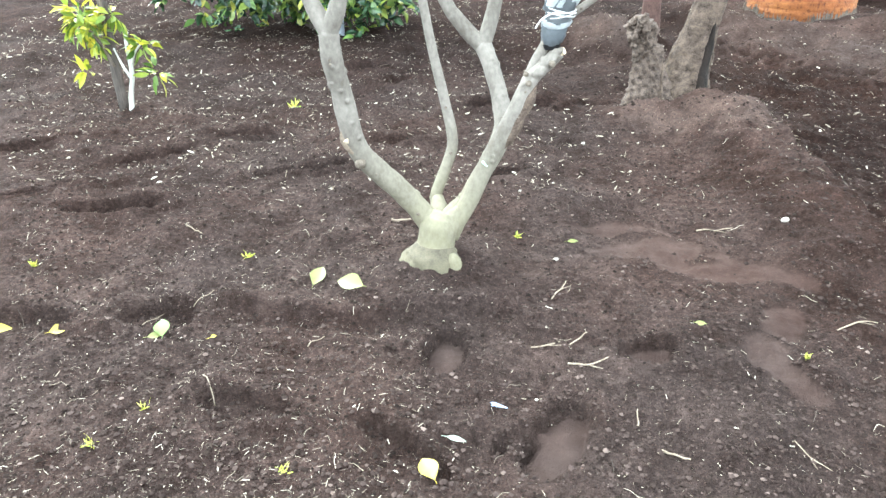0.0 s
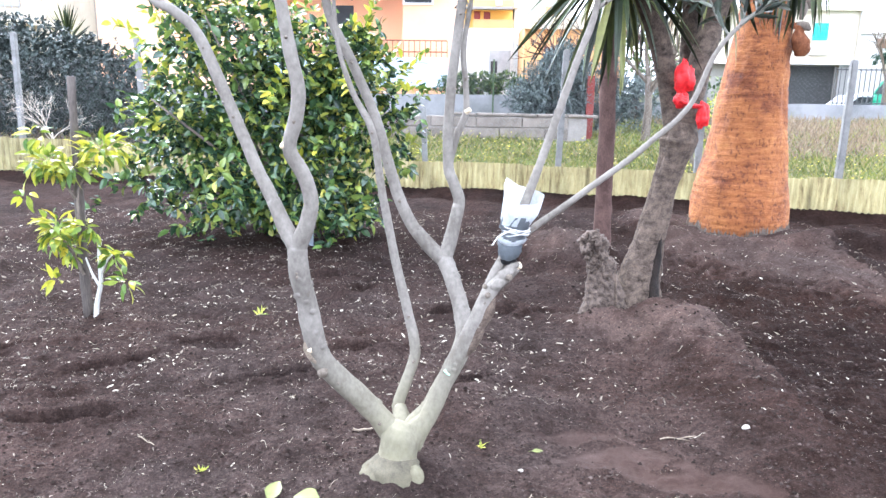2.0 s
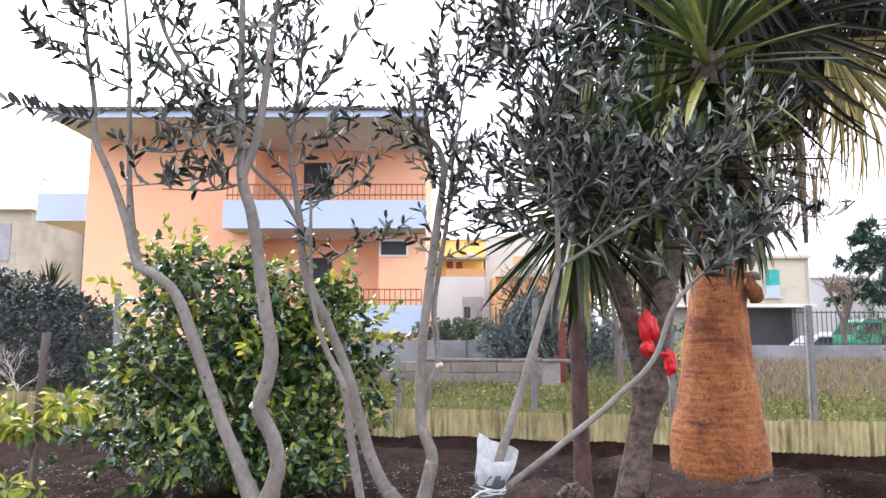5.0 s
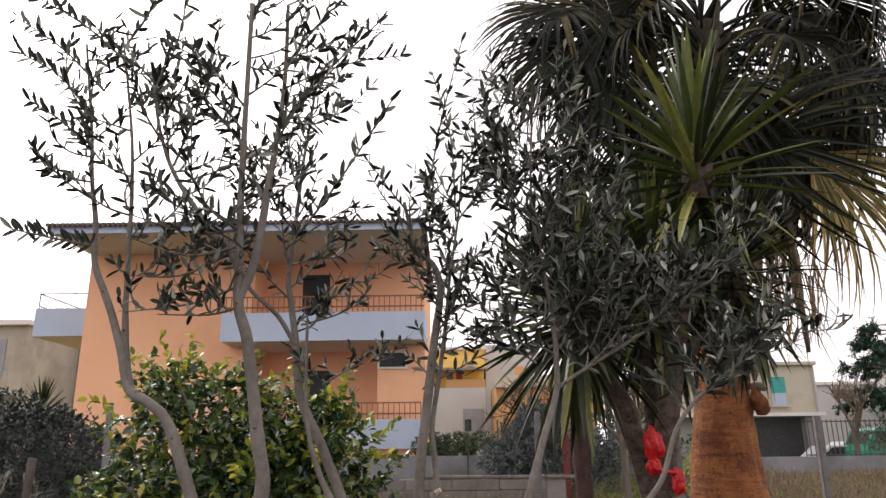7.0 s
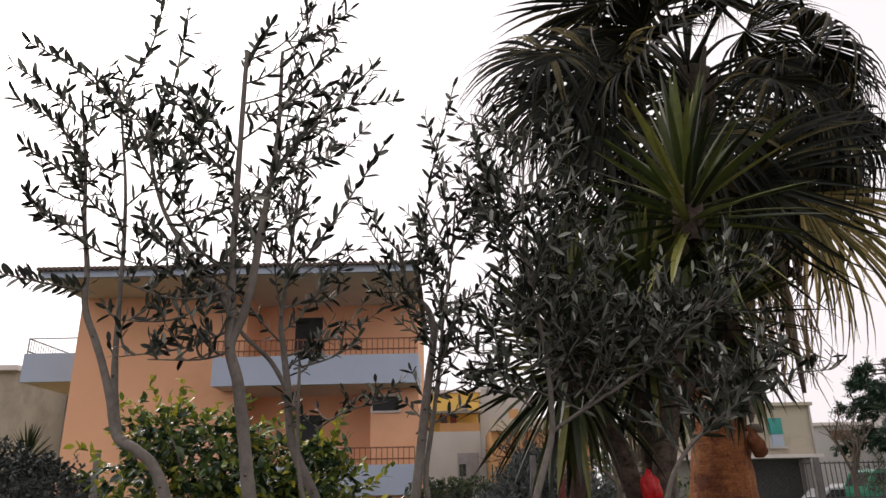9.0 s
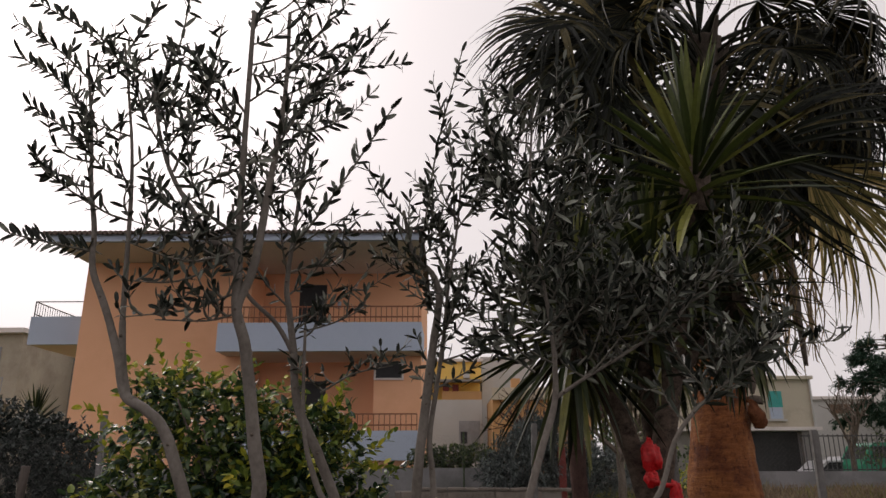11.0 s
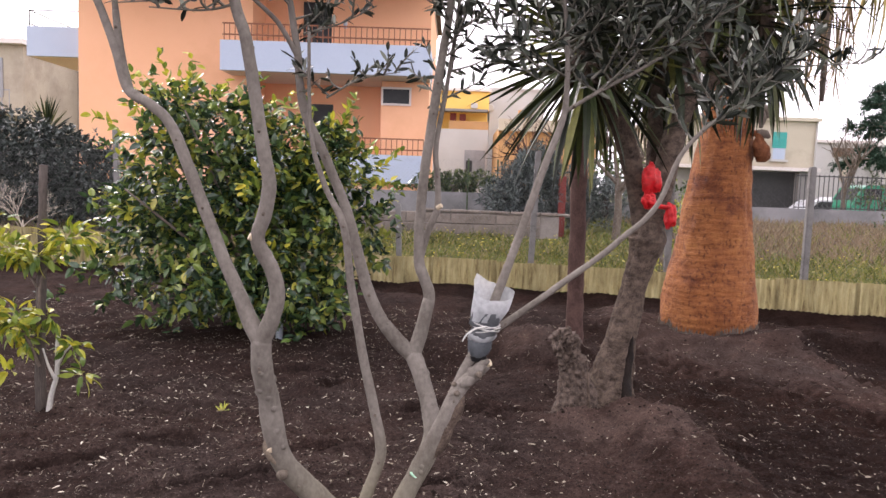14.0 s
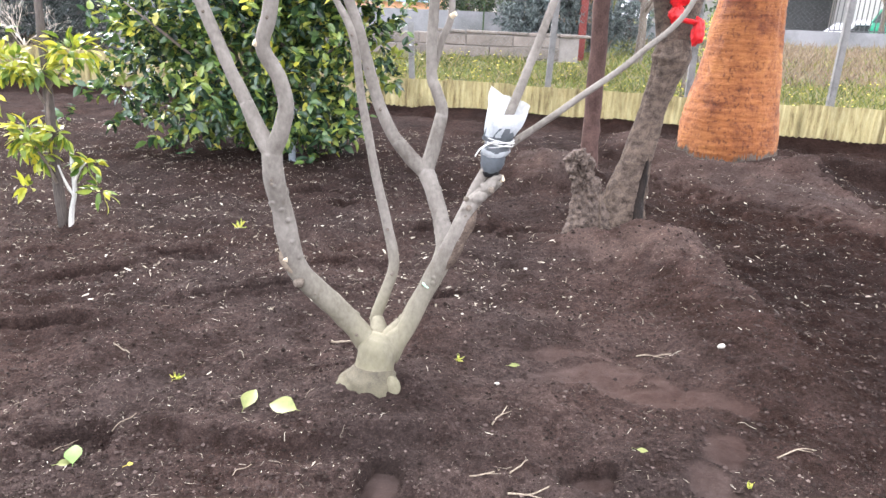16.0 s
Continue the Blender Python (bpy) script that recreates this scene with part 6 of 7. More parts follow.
        for k in np.linspace(-0.5, 0.5, 5):
            px, py = cx + c * ln * k + 0.004 * s * math.sin(5 * k + cx * 9), cy + s * ln * k - 0.004 * c * math.sin(5 * k + cx * 9)
            line.append((px, py, ground_z(px, py) + r + 0.002))
        g = Geo().tube(line, [r, r * 0.6], 6, 3, lump=0.2)
        if ln > 0.105:
            m = np.array(line[2])
            g.tube([m, m + (0.02 * c + 0.015 * s, 0.02 * s - 0.015 * c, 0.004), m + (0.045 * c + 0.022 * s, 0.045 * s - 0.022 * c, 0.002)], [r * 0.6, r * 0.3], 5, 2)
        solo("stick", g, stick, "thin pale dry stick lying on the soil", "stick", "sticks on the soil", smooth=True)

    leaf_mats = {"yellow": foliage("yellow_fallen_leaf", [(0.0, (0.36, 0.29, 0.025)), (1.0, (0.42, 0.34, 0.05))], 0.5, 0.2), "pale": foliage("pale_fallen_leaf", [(0.0, (0.13, 0.155, 0.040)), (1.0, (0.21, 0.215, 0.070))], 0.5, 0.2), "green": foliage("green_fallen_leaf", [(0.0, (0.1008, 0.1872, 0.036)), (1.0, (0.144, 0.216, 0.0504))], 0.5, 0.2), "silver": foliage("silver_fallen_leaf", [(0.0, (0.3024, 0.36, 0.288)), (1.0, (0.3312, 0.3744, 0.3168))], 0.5, 0.1)}
    words = {"yellow": "bright yellow fallen citrus leaf on the soil", "pale": "pale yellow-green fallen citrus leaf on the soil", "green": "green fallen citrus leaf standing in a hollow", "silver": "small silvery fallen leaf on the soil"}
    for cx, cy, ang, ln, wd, up, kind in ((0.421, 1.425, 120, 0.085, 0.055, 0.10, "yellow"), (-0.117, 2.385, 75, 0.095, 0.060, 0.5, "pale"), (0.025, 2.30, 165, 0.110, 0.075, 0.10, "pale"), (-0.575, 1.99, 110, 0.075, 0.055, 0.5, "green"), (-0.59, 1.955, 20, 0.045, 0.025, 0.1, "pale"), (1.31, 2.21, -30, 0.05, 0.022, 0.1, "pale"), (-0.945, 1.965, 30, 0.06, 0.04, 0.1, "yellow"), (-1.15, 1.935, 10, 0.09, 0.04, 0.1, "yellow"), (0.484, 1.582, -15, 0.06, 0.016, 0.08, "silver"), (0.90, 2.82, 5, 0.05, 0.02, 0.1, "pale"), (-0.40, 2.0, 40, 0.02, 0.015, 0.1, "yellow")):
        d = np.array((math.cos(radians(ang)), math.sin(radians(ang)), up))
        at = np.array((cx, cy, 0)) - d * ln * 0.5
        at[2] = ground_z(at[0], at[1]) + 0.008
        g = leaf_geo(Geo(), [at], [d], [(0.1, -0.5, 1)], ln, wd, 0.18, 0.30, (0.08, 0.55, 0.95, 1.0, 0.85, 0.5, 0.05))
        g.tube([at, at - d * 0.015], 0.0012, 4, 1)
        solo("fallen_leaf", g, leaf_mats[kind], words[kind], "leaf", "fallen leaves", smooth=True)

    # stones
    pale = surface("pale_stone", (0.30, 0.26, 0.22), (0.50, 0.46, 0.40), 30, 100, 0.9, 0.4)
    for cx, cy, r in ((1.824, 2.965, 0.016), (0.815, 2.617, 0.010), (-0.249, 4.177, 0.014), (0.67, 3.3, 0.007), (0.72, 1.78, 0.005), (0.12, 5.2, 0.012), (1.03, 3.95, 0.010)):
        z = ground_z(cx, cy)
        solo("stone", Geo().tube([(cx - r, cy, z), (cx - 0.4 * r, cy, z + 0.35 * r), (cx + 0.5 * r, cy + 0.2 * r, z + 0.3 * r), (cx + r, cy + 0.3 * r, z)], [0.3 * r, 0.75 * r, 0.7 * r, 0.2 * r], 9, 3, lump=0.6), pale, "small pale stone lying on the dark soil", "stone", "stones", smooth=True)

    # weed seedlings
    weed = foliage("weed_leaf", [(0.0, (0.22, 0.30, 0.04)), (0.6, (0.45, 0.46, 0.08)), (1.0, (0.60, 0.52, 0.14))], 0.6, 0.3)
    for cx, cy, h in ((-0.478, 2.574, 0.045), (-0.84, 4.58, 0.08), (-0.535, 1.439, 0.035), (-0.458, 1.609, 0.03), (-1.338, 2.432, 0.04), (-1.30, 2.93, 0.05), (0.03, 1.40, 0.03), (0.66, 2.86, 0.04), (1.62, 2.05, 0.03), (-1.05, 1.5, 0.03)):
        z, n = ground_z(cx, cy), 14
        a = rng.uniform(0, 2 * np.pi, n)
        way = np.stack([np.cos(a), np.sin(a), rng.uniform(0.4, 1.8, n)], -1)
        g = leaf_geo(Geo(), np.array([(cx, cy, z)] * n) + rng.normal(0, 0.006, (n, 3)) * (1, 1, 0), way, rng.normal(0, 1, (n, 3)), h * rng.uniform(0.5, 1.0, n), h * 0.13, 0.3, 0.3)
        solo("weed", g, weed, "tiny yellow-green weed seedling in the soil", "weed", "weeds")
    blue = surface("blue_scrap", (0.10, 0.16, 0.35), (0.5, 0.55, 0.62), 60, 150, 0.5, 0.2)
    z = ground_z(0.595, 1.729)
    solo("plastic_scrap", Geo().tube([(0.565, 1.735, z + 0.004), (0.585, 1.73, z + 0.010), (0.605, 1.728, z + 0.006), (0.63, 1.722, z + 0.004)], [0.002, 0.007, 0.005, 0.002], 7, 3, lump=0.6), blue, "scrap of blue and white plastic on the soil", "scrap")


build_litter()


# ---- field behind the fence ----
def build_field():
    rng = np.random.default_rng(61)
    n = 42000
    y = 9.8 + 11 * rng.random(n) ** 1.2
    x = -9 + 24 * rng.random(n)
    keep = (y > fence_y(x) + 0.15) & (np.array([noise.noise(Vector((a * 0.45, b * 0.45, 8.0))) for a, b in zip(x, y)]) > -0.22)
    x, y = x[keep], y[keep]
    n = len(x)
    a = rng.uniform(0, 2 * np.pi, n)
    way = np.stack([0.6 * np.cos(a), 0.6 * np.sin(a), rng.uniform(0.5, 1.2, n)], -1)
    blade = foliage("grass_blade", [(0.0, (0.055, 0.068, 0.018)), (0.40, (0.130, 0.152, 0.030)), (0.66, (0.24, 0.235, 0.055)), (1.0, (0.30, 0.235, 0.14))], 0.7, 0.3)
    g = leaf_geo(Geo(), np.stack([x, y, settle(x, y) - 0.01], -1), way, rng.normal(0, 1, (n, 3)), (0.05 + 0.30 * np.clip([0.35 + noise.noise(Vector((a * 1.6, b * 1.6, 4.0))) for a, b in zip(x, y)], 0.05, 1)) * rng.uniform(0.5, 1.2, n), rng.uniform(0.012, 0.03, n), 0.3, 0.3, (0.8, 1.0, 0.1))
    solo("grass", g, blade, "rough yellow-green grass and weeds on the field", "grass", kind="stuff")
    n = 30000
    x = rng.uniform(-4.0, 9.0, n)
    y = fence_y(x) + 0.15 + 4.2 * rng.random(n) ** 1.15
    keep = (y < 14.95) | (x > 2.9)
    x, y = x[keep], y[keep]
    n = len(x)
    a = rng.uniform(0, 2 * np.pi, n)
    tall = np.clip([0.45 + 0.9 * noise.noise(Vector((p * 2.2, q * 2.2, 14.0))) for p, q in zip(x, y)], 0.12, 1)
    way = np.stack([0.7 * np.cos(a), 0.7 * np.sin(a), rng.uniform(0.5, 1.2, n)], -1)
    g = leaf_geo(Geo(), np.stack([x, y, settle(x, y) - 0.01], -1), way, rng.normal(0, 1, (n, 3)), 0.26 * tall * rng.uniform(0.5, 1.2, n), rng.uniform(0.010, 0.024, n), 0.35, 0.3, (0.8, 1.0, 0.1))
    solo("grass", g, blade, "bright yellow-green grass and weeds along the fence", "grass", kind="stuff")
    flower = foliage("yellow_flower", [(0.0, (0.70, 0.55, 0.03)), (0.8, (0.80, 0.70, 0.08)), (1.0, (0.8, 0.8, 0.75))], 0.7, 0.2)
    n = 520
    x = rng.uniform(-3.0, 8.0, n)
    y = fence_y(x) + 0.3 + 3.8 * rng.random(n)
    keep = np.array([noise.noise(Vector((p * 0.9, q * 0.9, 24.0))) for p, q in zip(x, y)]) > -0.05
    keep &= (y < 14.9) | (x > 2.9)
    x, y = x[keep], y[keep]
    n = len(x)
    top = settle(x, y) + rng.uniform(0.10, 0.30, n)
    g = Geo()
    for turn in (0.0, 1.05, 2.1):
        leaf_geo(g, np.stack([x - 0.018 * math.cos(turn), y - 0.018 * math.sin(turn), top], -1), np.array([(math.cos(turn), math.sin(turn), 0.1)] * n), np.array([(0.1, -0.5, 1.0)] * n), 0.036, 0.016, 0.1, 0.2, (0.5, 1.0, 0.5))
    solo("field_flowers", g, flower, "small yellow and white flowers in the grass", "flowers", kind="stuff")
    # brown weeds before the grey boundary wall
    n = 5200
    x, y = rng.uniform(-11.5, -3.4, n), 12.3 + 4.1 * rng.random(n)
    keep = y > fence_y(x) + 0.3
    x, y = x[keep], y[keep]
    n = len(x)
    a = rng.uniform(0, 2 * np.pi, n)
    brown = foliage("withered_weed", [(0.0, (0.10, 0.065, 0.05)), (0.7, (0.24, 0.17, 0.13)), (1.0, (0.20, 0.22, 0.08))], 0.8, 0.2)
    g = leaf_geo(Geo(), np.stack([x, y, settle(x, y) - 0.01], -1), np.stack([0.7 * np.cos(a), 0.7 * np.sin(a), rng.uniform(0.4, 1.1, n)], -1), rng.normal(0, 1, (n, 3)), rng.uniform(0.12, 0.36, n), 0.02, 0.3, 0.3, (0.8, 1.0, 0.1))
    solo("withered_weeds", g, brown, "withered brown weeds before the grey wall", "weeds", kind="stuff")
    # dry brown patch by the far wall
    n = 9000
    x, y = rng.uniform(5.2, 14.0, n), rng.uniform(13.2, 19.7, n)
    a = rng.uniform(0, 2 * np.pi, n)
    straw = foliage("dry_grass", [(0.0, (0.12, 0.085, 0.055)), (1.0, (0.29, 0.215, 0.145))], 0.8, 0.2)
    g = leaf_geo(Geo(), np.stack([x, y, settle(x, y) - 0.01], -1), np.stack([0.5 * np.cos(a), 0.5 * np.sin(a), rng.uniform(0.5, 1.2, n)], -1), rng.normal(0, 1, (n, 3)), rng.uniform(0.12, 0.34, n), 0.02, 0.3, 0.3, (0.8, 1.0, 0.1))
    solo("dry_grass", g, straw, "dry brown grass on the field before the wall", "grass", kind="stuff")


build_field()


def shrub(name, label, category, at, lobes, count, length, width, material, seed, stem=BROWN_BARK, droop=0.2, trunk_h=0.6, **more):
    rng = np.random.default_rng(seed)
    t = thing(name, at, label, category)
    for k in range(5):
        a = rng.uniform(0, 2 * np.pi)
        c = lobes[k % len(lobes)][0]
        part("stem", Geo().tube([(at[0] + 0.08 * math.cos(a), at[1] + 0.08 * math.sin(a), at[2] - 0.1), (at[0] + 0.2 * math.cos(a), at[1] + 0.2 * math.sin(a), at[2] + trunk_h * 0.5), (c[0], c[1], c[2])], [0.04, 0.025, 0.01], 6, 3), stem, t)
    part("leaves", leaf_cloud(rng, lobes, count, length, width, droop=droop, **more), material, t, kind="stuff")
    return t


DARK_LEAF = foliage("dark_evergreen_leaf", [(0.0, (0.013, 0.0208, 0.0182)), (0.6, (0.0325, 0.0442, 0.039)), (1.0, (0.0845, 0.1008, 0.09425))], 0.5, 0.1)
BLUE_LEAF = foliage("blue_grey_leaf", [(0.0, (0.050, 0.066, 0.066)), (0.6, (0.10, 0.125, 0.125)), (1.0, (0.19, 0.22, 0.21))], 0.6, 0.1)
HEDGE_LEAF = foliage("hedge_leaf", [(0.0, (0.020, 0.040, 0.018)), (0.7, (0.05, 0.085, 0.03)), (1.0, (0.18, 0.22, 0.06))], 0.5, 0.15)
CONIFER_LEAF = foliage("conifer_needles", [(0.0, (0.01823, 0.04556, 0.03037)), (1.0, (0.05316, 0.09871, 0.06835))], 0.7, 0.03, gloss=0.12)

shrub("evergreen_bush", "large dark evergreen bush behind the fence", "bush", (-8.0, 14.0, 0.3), [((-8.6, 14.2, 1.6), (1.6, 1.0, 1.25)), ((-7.2, 14.0, 1.5), (1.1, 0.9, 1.0)), ((-6.4, 13.8, 1.2), (0.7, 0.7, 0.9)), ((-9.8, 14.4, 1.7), (1.4, 1.0, 1.4))], 34000, 0.095, 0.045, DARK_LEAF, 71, shell=0.45, ragged=0.10)
shrub("blue_grey_shrub", "blue-grey feathery shrub by the block wall", "shrub", (2.3, 16.0, 0.6), [((2.3, 16.0, 1.5), (0.85, 0.7, 0.75)), ((2.55, 16.1, 2.0), (0.5, 0.5, 0.55)), ((1.9, 16.0, 1.2), (0.55, 0.5, 0.5))], 13000, 0.13, 0.026, BLUE_LEAF, 72, shell=0.3, lift=0.5)
shrub("blue_grey_shrub", "loose grey-green shrub behind the slim yucca stem", "shrub", (3.6, 16.6, 0.6), [((3.5, 16.6, 1.4), (0.55, 0.5, 0.7)), ((4.2, 17.0, 1.3), (0.6, 0.5, 0.55))], 6000, 0.13, 0.026, BLUE_LEAF, 73, shell=0.3, lift=0.5)
shrub("clipped_hedge", "clipped green hedge above the grey garden wall", "hedge", (0.8, 18.2, 1.2), [((0.1, 18.2, 1.62), (0.5, 0.35, 0.33)), ((0.7, 18.2, 1.62), (0.5, 0.35, 0.33)), ((1.3, 18.2, 1.62), (0.5, 0.35, 0.33))], 5200, 0.08, 0.035, HEDGE_LEAF, 74, shell=0.4, ragged=0.1)
shrub("flowering_bush", "yellow-green flowering bush beside the palm", "bush", (4.1, 11.6, 0.2), [((4.15, 11.6, 1.15), (0.28, 0.3, 0.65)), ((4.0, 11.6, 0.6), (0.3, 0.3, 0.4))], 700, 0.07, 0.025, SAPLING_LEAF, 75, shell=0.2)
shrub("evergreen_bush", "green bush among the garden trees beyond the field", "bush", (5.6, 18.6, 0.7), [((5.2, 18.6, 1.9), (1.1, 0.7, 0.5)), ((4.4, 18.8, 2.3), (0.8, 0.6, 0.6)), ((6.4, 18.6, 1.7), (0.9, 0.7, 0.4))], 1800, 0.11, 0.05, HEDGE_LEAF, 76, shell=0.3)
shrub("evergreen_bush", "low weedy bush on the field by the far wall", "bush", (12.0, 17.6, 0.6), [((11.9, 17.6, 0.95), (0.9, 0.6, 0.35)), ((12.9, 17.8, 1.0), (0.8, 0.6, 0.35))], 1100, 0.11, 0.03, HEDGE_LEAF, 77, shell=0.3)
shrub("evergreen_bush", "leafy bush inside the railings by the parked van", "bush", (15.6, 25.5, 0.9), [((15.6, 25.5, 1.9), (0.8, 0.6, 0.8))], 700, 0.13, 0.05, HEDGE_LEAF, 78, shell=0.3)


def bare_tree(name, label, at, height, spread, seed, thick, material, levels=4):
    rng = np.random.default_rng(seed)
    t = thing(name, at, label, "tree")
    limbs = Geo()

    def limb(a, d, ln, r, level):
        m = a + d * ln * 0.5 + rng.normal(0, 0.05 * ln, 3)
        b = a + d * ln
        limbs.tube([a, m, b], [r, r * 0.6], 5 if level else 8, 2, cap=False)
        if level < levels:
            for k in range(3):
                e = unit(d + rand_unit(rng, 1)[0] * spread + (0, 0, 0.12))
                limb(m + (b - m) * rng.random(), e, ln * rng.uniform(0.55, 0.75), r * 0.55, level + 1)

    stem = Geo().tube([np.array(at) - (0, 0, 0.1), np.array(at) + (0.03, 0, height * 0.2), np.array(at) + (0, 0, height * 0.42)], [thick * 1.2, thick, thick * 0.8], 9, 4, lump=0.2)
    part("trunk", stem, material, t, smooth=True)
    for k in range(5):
        limb(np.array(at) + (0, 0, height * rng.uniform(0.25, 0.42)), unit(np.array((rng.normal(0, 0.7), rng.normal(0, 0.5), 1.0))), height * 0.33, thick * 0.6, 1)
    part("branchwork", limbs, material, t, kind="stuff")


bare_tree("bare_tree", "leafless grey fruit tree on the field", (4.07, 15.0, 0.5), 3.2, 0.6, 81, 0.08, BROWN_BARK)
bare_tree("bare_tree", "leafless grey tree by the railings", (14.75, 26.0, 0.45), 4.2, 0.8, 82, 0.085, BROWN_BARK, 3)
PALE_TWIG = surface("bleached_twig", (0.42, 0.36, 0.30), (0.62, 0.55, 0.47), 20, 80, 0.9, 0.1)
bare_tree("dry_bush", "dry bleached leafless bush behind the fence", (-6.75, 12.1, 0.1), 1.45, 0.75, 83, 0.014, PALE_TWIG, 5)
bare_tree("bare_tree", "reddish leafless tree beyond the field", (4.9, 20.0, 0.8), 3.6, 0.7, 84, 0.08, RED_BARK)
bare_tree("bare_tree", "reddish leafless tree behind the shrubs", (3.3, 20.5, 0.8), 3.2, 0.7, 85, 0.08, RED_BARK)


def build_conifer():
    rng = np.random.default_rng(91)
    at = np.array((16.9, 26.4, 0.45))
    t = thing("conifer", tuple(at), "dark spreading conifer beyond the railings", "tree")
    part("trunk", Geo().tube([at, at + (0, 0, 2.5), at + (0.1, 0, 5.5)], [0.16, 0.12, 0.03], 8, 3), BROWN_BARK, t)
    pos, way, limbs = [], [], Geo()
    for k in range(44):
        u = k / 44
        z, ln, a = 2.5 + 3.1 * u + rng.normal(0, 0.12), (2.3 * (1 - u) ** 0.6 + 0.3) * rng.uniform(0.5, 1.1), rng.uniform(0, 2 * np.pi)
        d = np.array((math.cos(a), math.sin(a), rng.uniform(-0.12, 0.30)))
        b = at + (0, 0, z)
        tip = b + d * ln - (0, 0, 0.10 * ln)
        limbs.tube([b, b + d * ln * 0.6, tip], [0.035, 0.01], 5, 2, cap=False)
        for q in range(int(7 * ln) + 2):
            w = 0.25 + 0.75 * rng.random() ** 0.7
            root = b + (tip - b) * w
            e = unit(d + rand_unit(rng, 1)[0] * 0.9 + (0, 0, -0.1))
            reach = rng.uniform(0.25, 0.6) * (1.2 - 0.5 * w)
            for j in range(46):
                f = rng.random()
                pos.append(root + e * reach * f + rng.normal(0, 0.05, 3))
                way.append(e + rand_unit(rng, 1)[0] * 0.8)
    part("branchwork", limbs, BROWN_BARK, t, kind="stuff")
    part("needles", leaf_geo(Geo(), pos, way, rng.normal(0, 0.4, (len(pos), 3)) + (0, 0, 1), rng.uniform(0.08, 0.18, len(pos)), 0.04, 0.25, 0.3), CONIFER_LEAF, t, kind="stuff")


build_conifer()


def build_spiky_plant():
    rng = np.random.default_rng(92)
    t = thing("spiky_plant", (-8.3, 15.5, 0.4), "dark spiky palm-like plant standing behind the evergreen bush", "plant")
    part("trunk", Geo().tube([(-8.3, 15.5, 0.3), (-8.30, 15.5, 1.4), (-8.25, 15.5, 2.3)], [0.12, 0.11, 0.10], 10, 4, lump=0.3), BROWN_BARK, t, smooth=True)
    rosette(rng, t, (-8.25, 15.5, 2.52), 90, 1.0, low=-20, blades=THIN_SWORDS)


build_spiky_plant()


# ---- block wall, grey wall, far wall ----
def block_mesh(w, h, d):
    bm = bmesh.new()
    bmesh.ops.create_cube(bm, size=1.0, matrix=Matrix.Diagonal((w, d, h, 1)))
    bmesh.ops.bevel(bm, geom=bm.edges[:], offset=0.012, segments=1, affect="EDGES")
    me = bpy.data.meshes.new("block")
    bm.to_mesh(me)
    me.materials.append(BLOCK)
    return me


def build_block_wall():
    rng = np.random.default_rng(95)
    core = Geo().box(-3.2, 2.88, 15.04, 15.16, 0.2, 1.0)
    w = solo("wall_blocks", core, surface("mortar", (0.20, 0.18, 0.16), (0.30, 0.27, 0.25), 6, 60, 0.95, 0.4), "low unplastered wall of weathered concrete blocks", "wall", kind="structure")
    full, half, cap = block_mesh(0.935, 0.21, 0.2), block_mesh(0.46, 0.21, 0.2), block_mesh(0.62, 0.06, 0.22)
    for row in range(3):
        z = 0.43 + row * 0.225
        x = -3.2 + (0.48 if row % 2 else 0.0)
        while x < 2.5:
            me = full if x + 0.935 < 2.95 else half
            ob = part("block", me, BLOCK, w)
            ob.matrix_basis = pose(x + (0.4675 if me == full else 0.23), 15.1 + rng.normal(0, 0.006), z + rng.normal(0, 0.004), 0, rng.normal(0, 0.5), rng.normal(0, 0.8))
            x += 0.95 if me == full else 0.48
    for k in range(10):
        if rng.random() < 0.85:
            ob = part("block", cap, BLOCK, w)
            ob.matrix_basis = pose(-2.88 + 0.63 * k, 15.1, 1.03 + rng.normal(0, 0.005), 0, rng.normal(0, 1.0), rng.normal(0, 2))


build_block_wall()
GREY_WALL = surface("grey_render", (0.1976, 0.1976, 0.2052), (0.2736, 0.266, 0.2736), 1.2, 40, 0.9, 0.2, stain=(0.152, 0.152, 0.152))
solo("wall_grey", Geo().box(-6.0, 1.55, 17.4, 17.6, 0.4, 1.42), GREY_WALL, "grey rendered garden wall below the hedge", "wall", kind="structure")
solo("wall_low", Geo().box(1.6, 4.6, 19.4, 19.6, 0.5, 1.25).box(4.6, 30.0, 20.0, 20.2, 0.5, 1.28), GREY_WALL, "low grey roadside wall beyond the field", "wall", kind="structure")
solo("wall_left", Geo().box(-16.0, -3.6, 16.6, 16.8, 0.3, 1.45), GREY_WALL, "grey boundary wall behind the dark bush", "wall", kind="structure")
RED_PAINT = surface("red_paint", (0.132, 0.021, 0.018), (0.216, 0.036, 0.027), 8, 40, 0.6, 0.2)
solo("post", Geo().box(2.92, 3.07, 15.5, 15.63, 0.5, 1.85), RED_PAINT, "dark red painted post beside the block wall", "post")
for gx in (0.95, 1.62):
    solo("post", Geo().tube([(gx, 16.3, 0.5), (gx, 16.3, 2.2)], 0.018, 8, 1), HEDGE_LEAF, "thin green metal fence post before the grey wall", "post", "thin green posts")


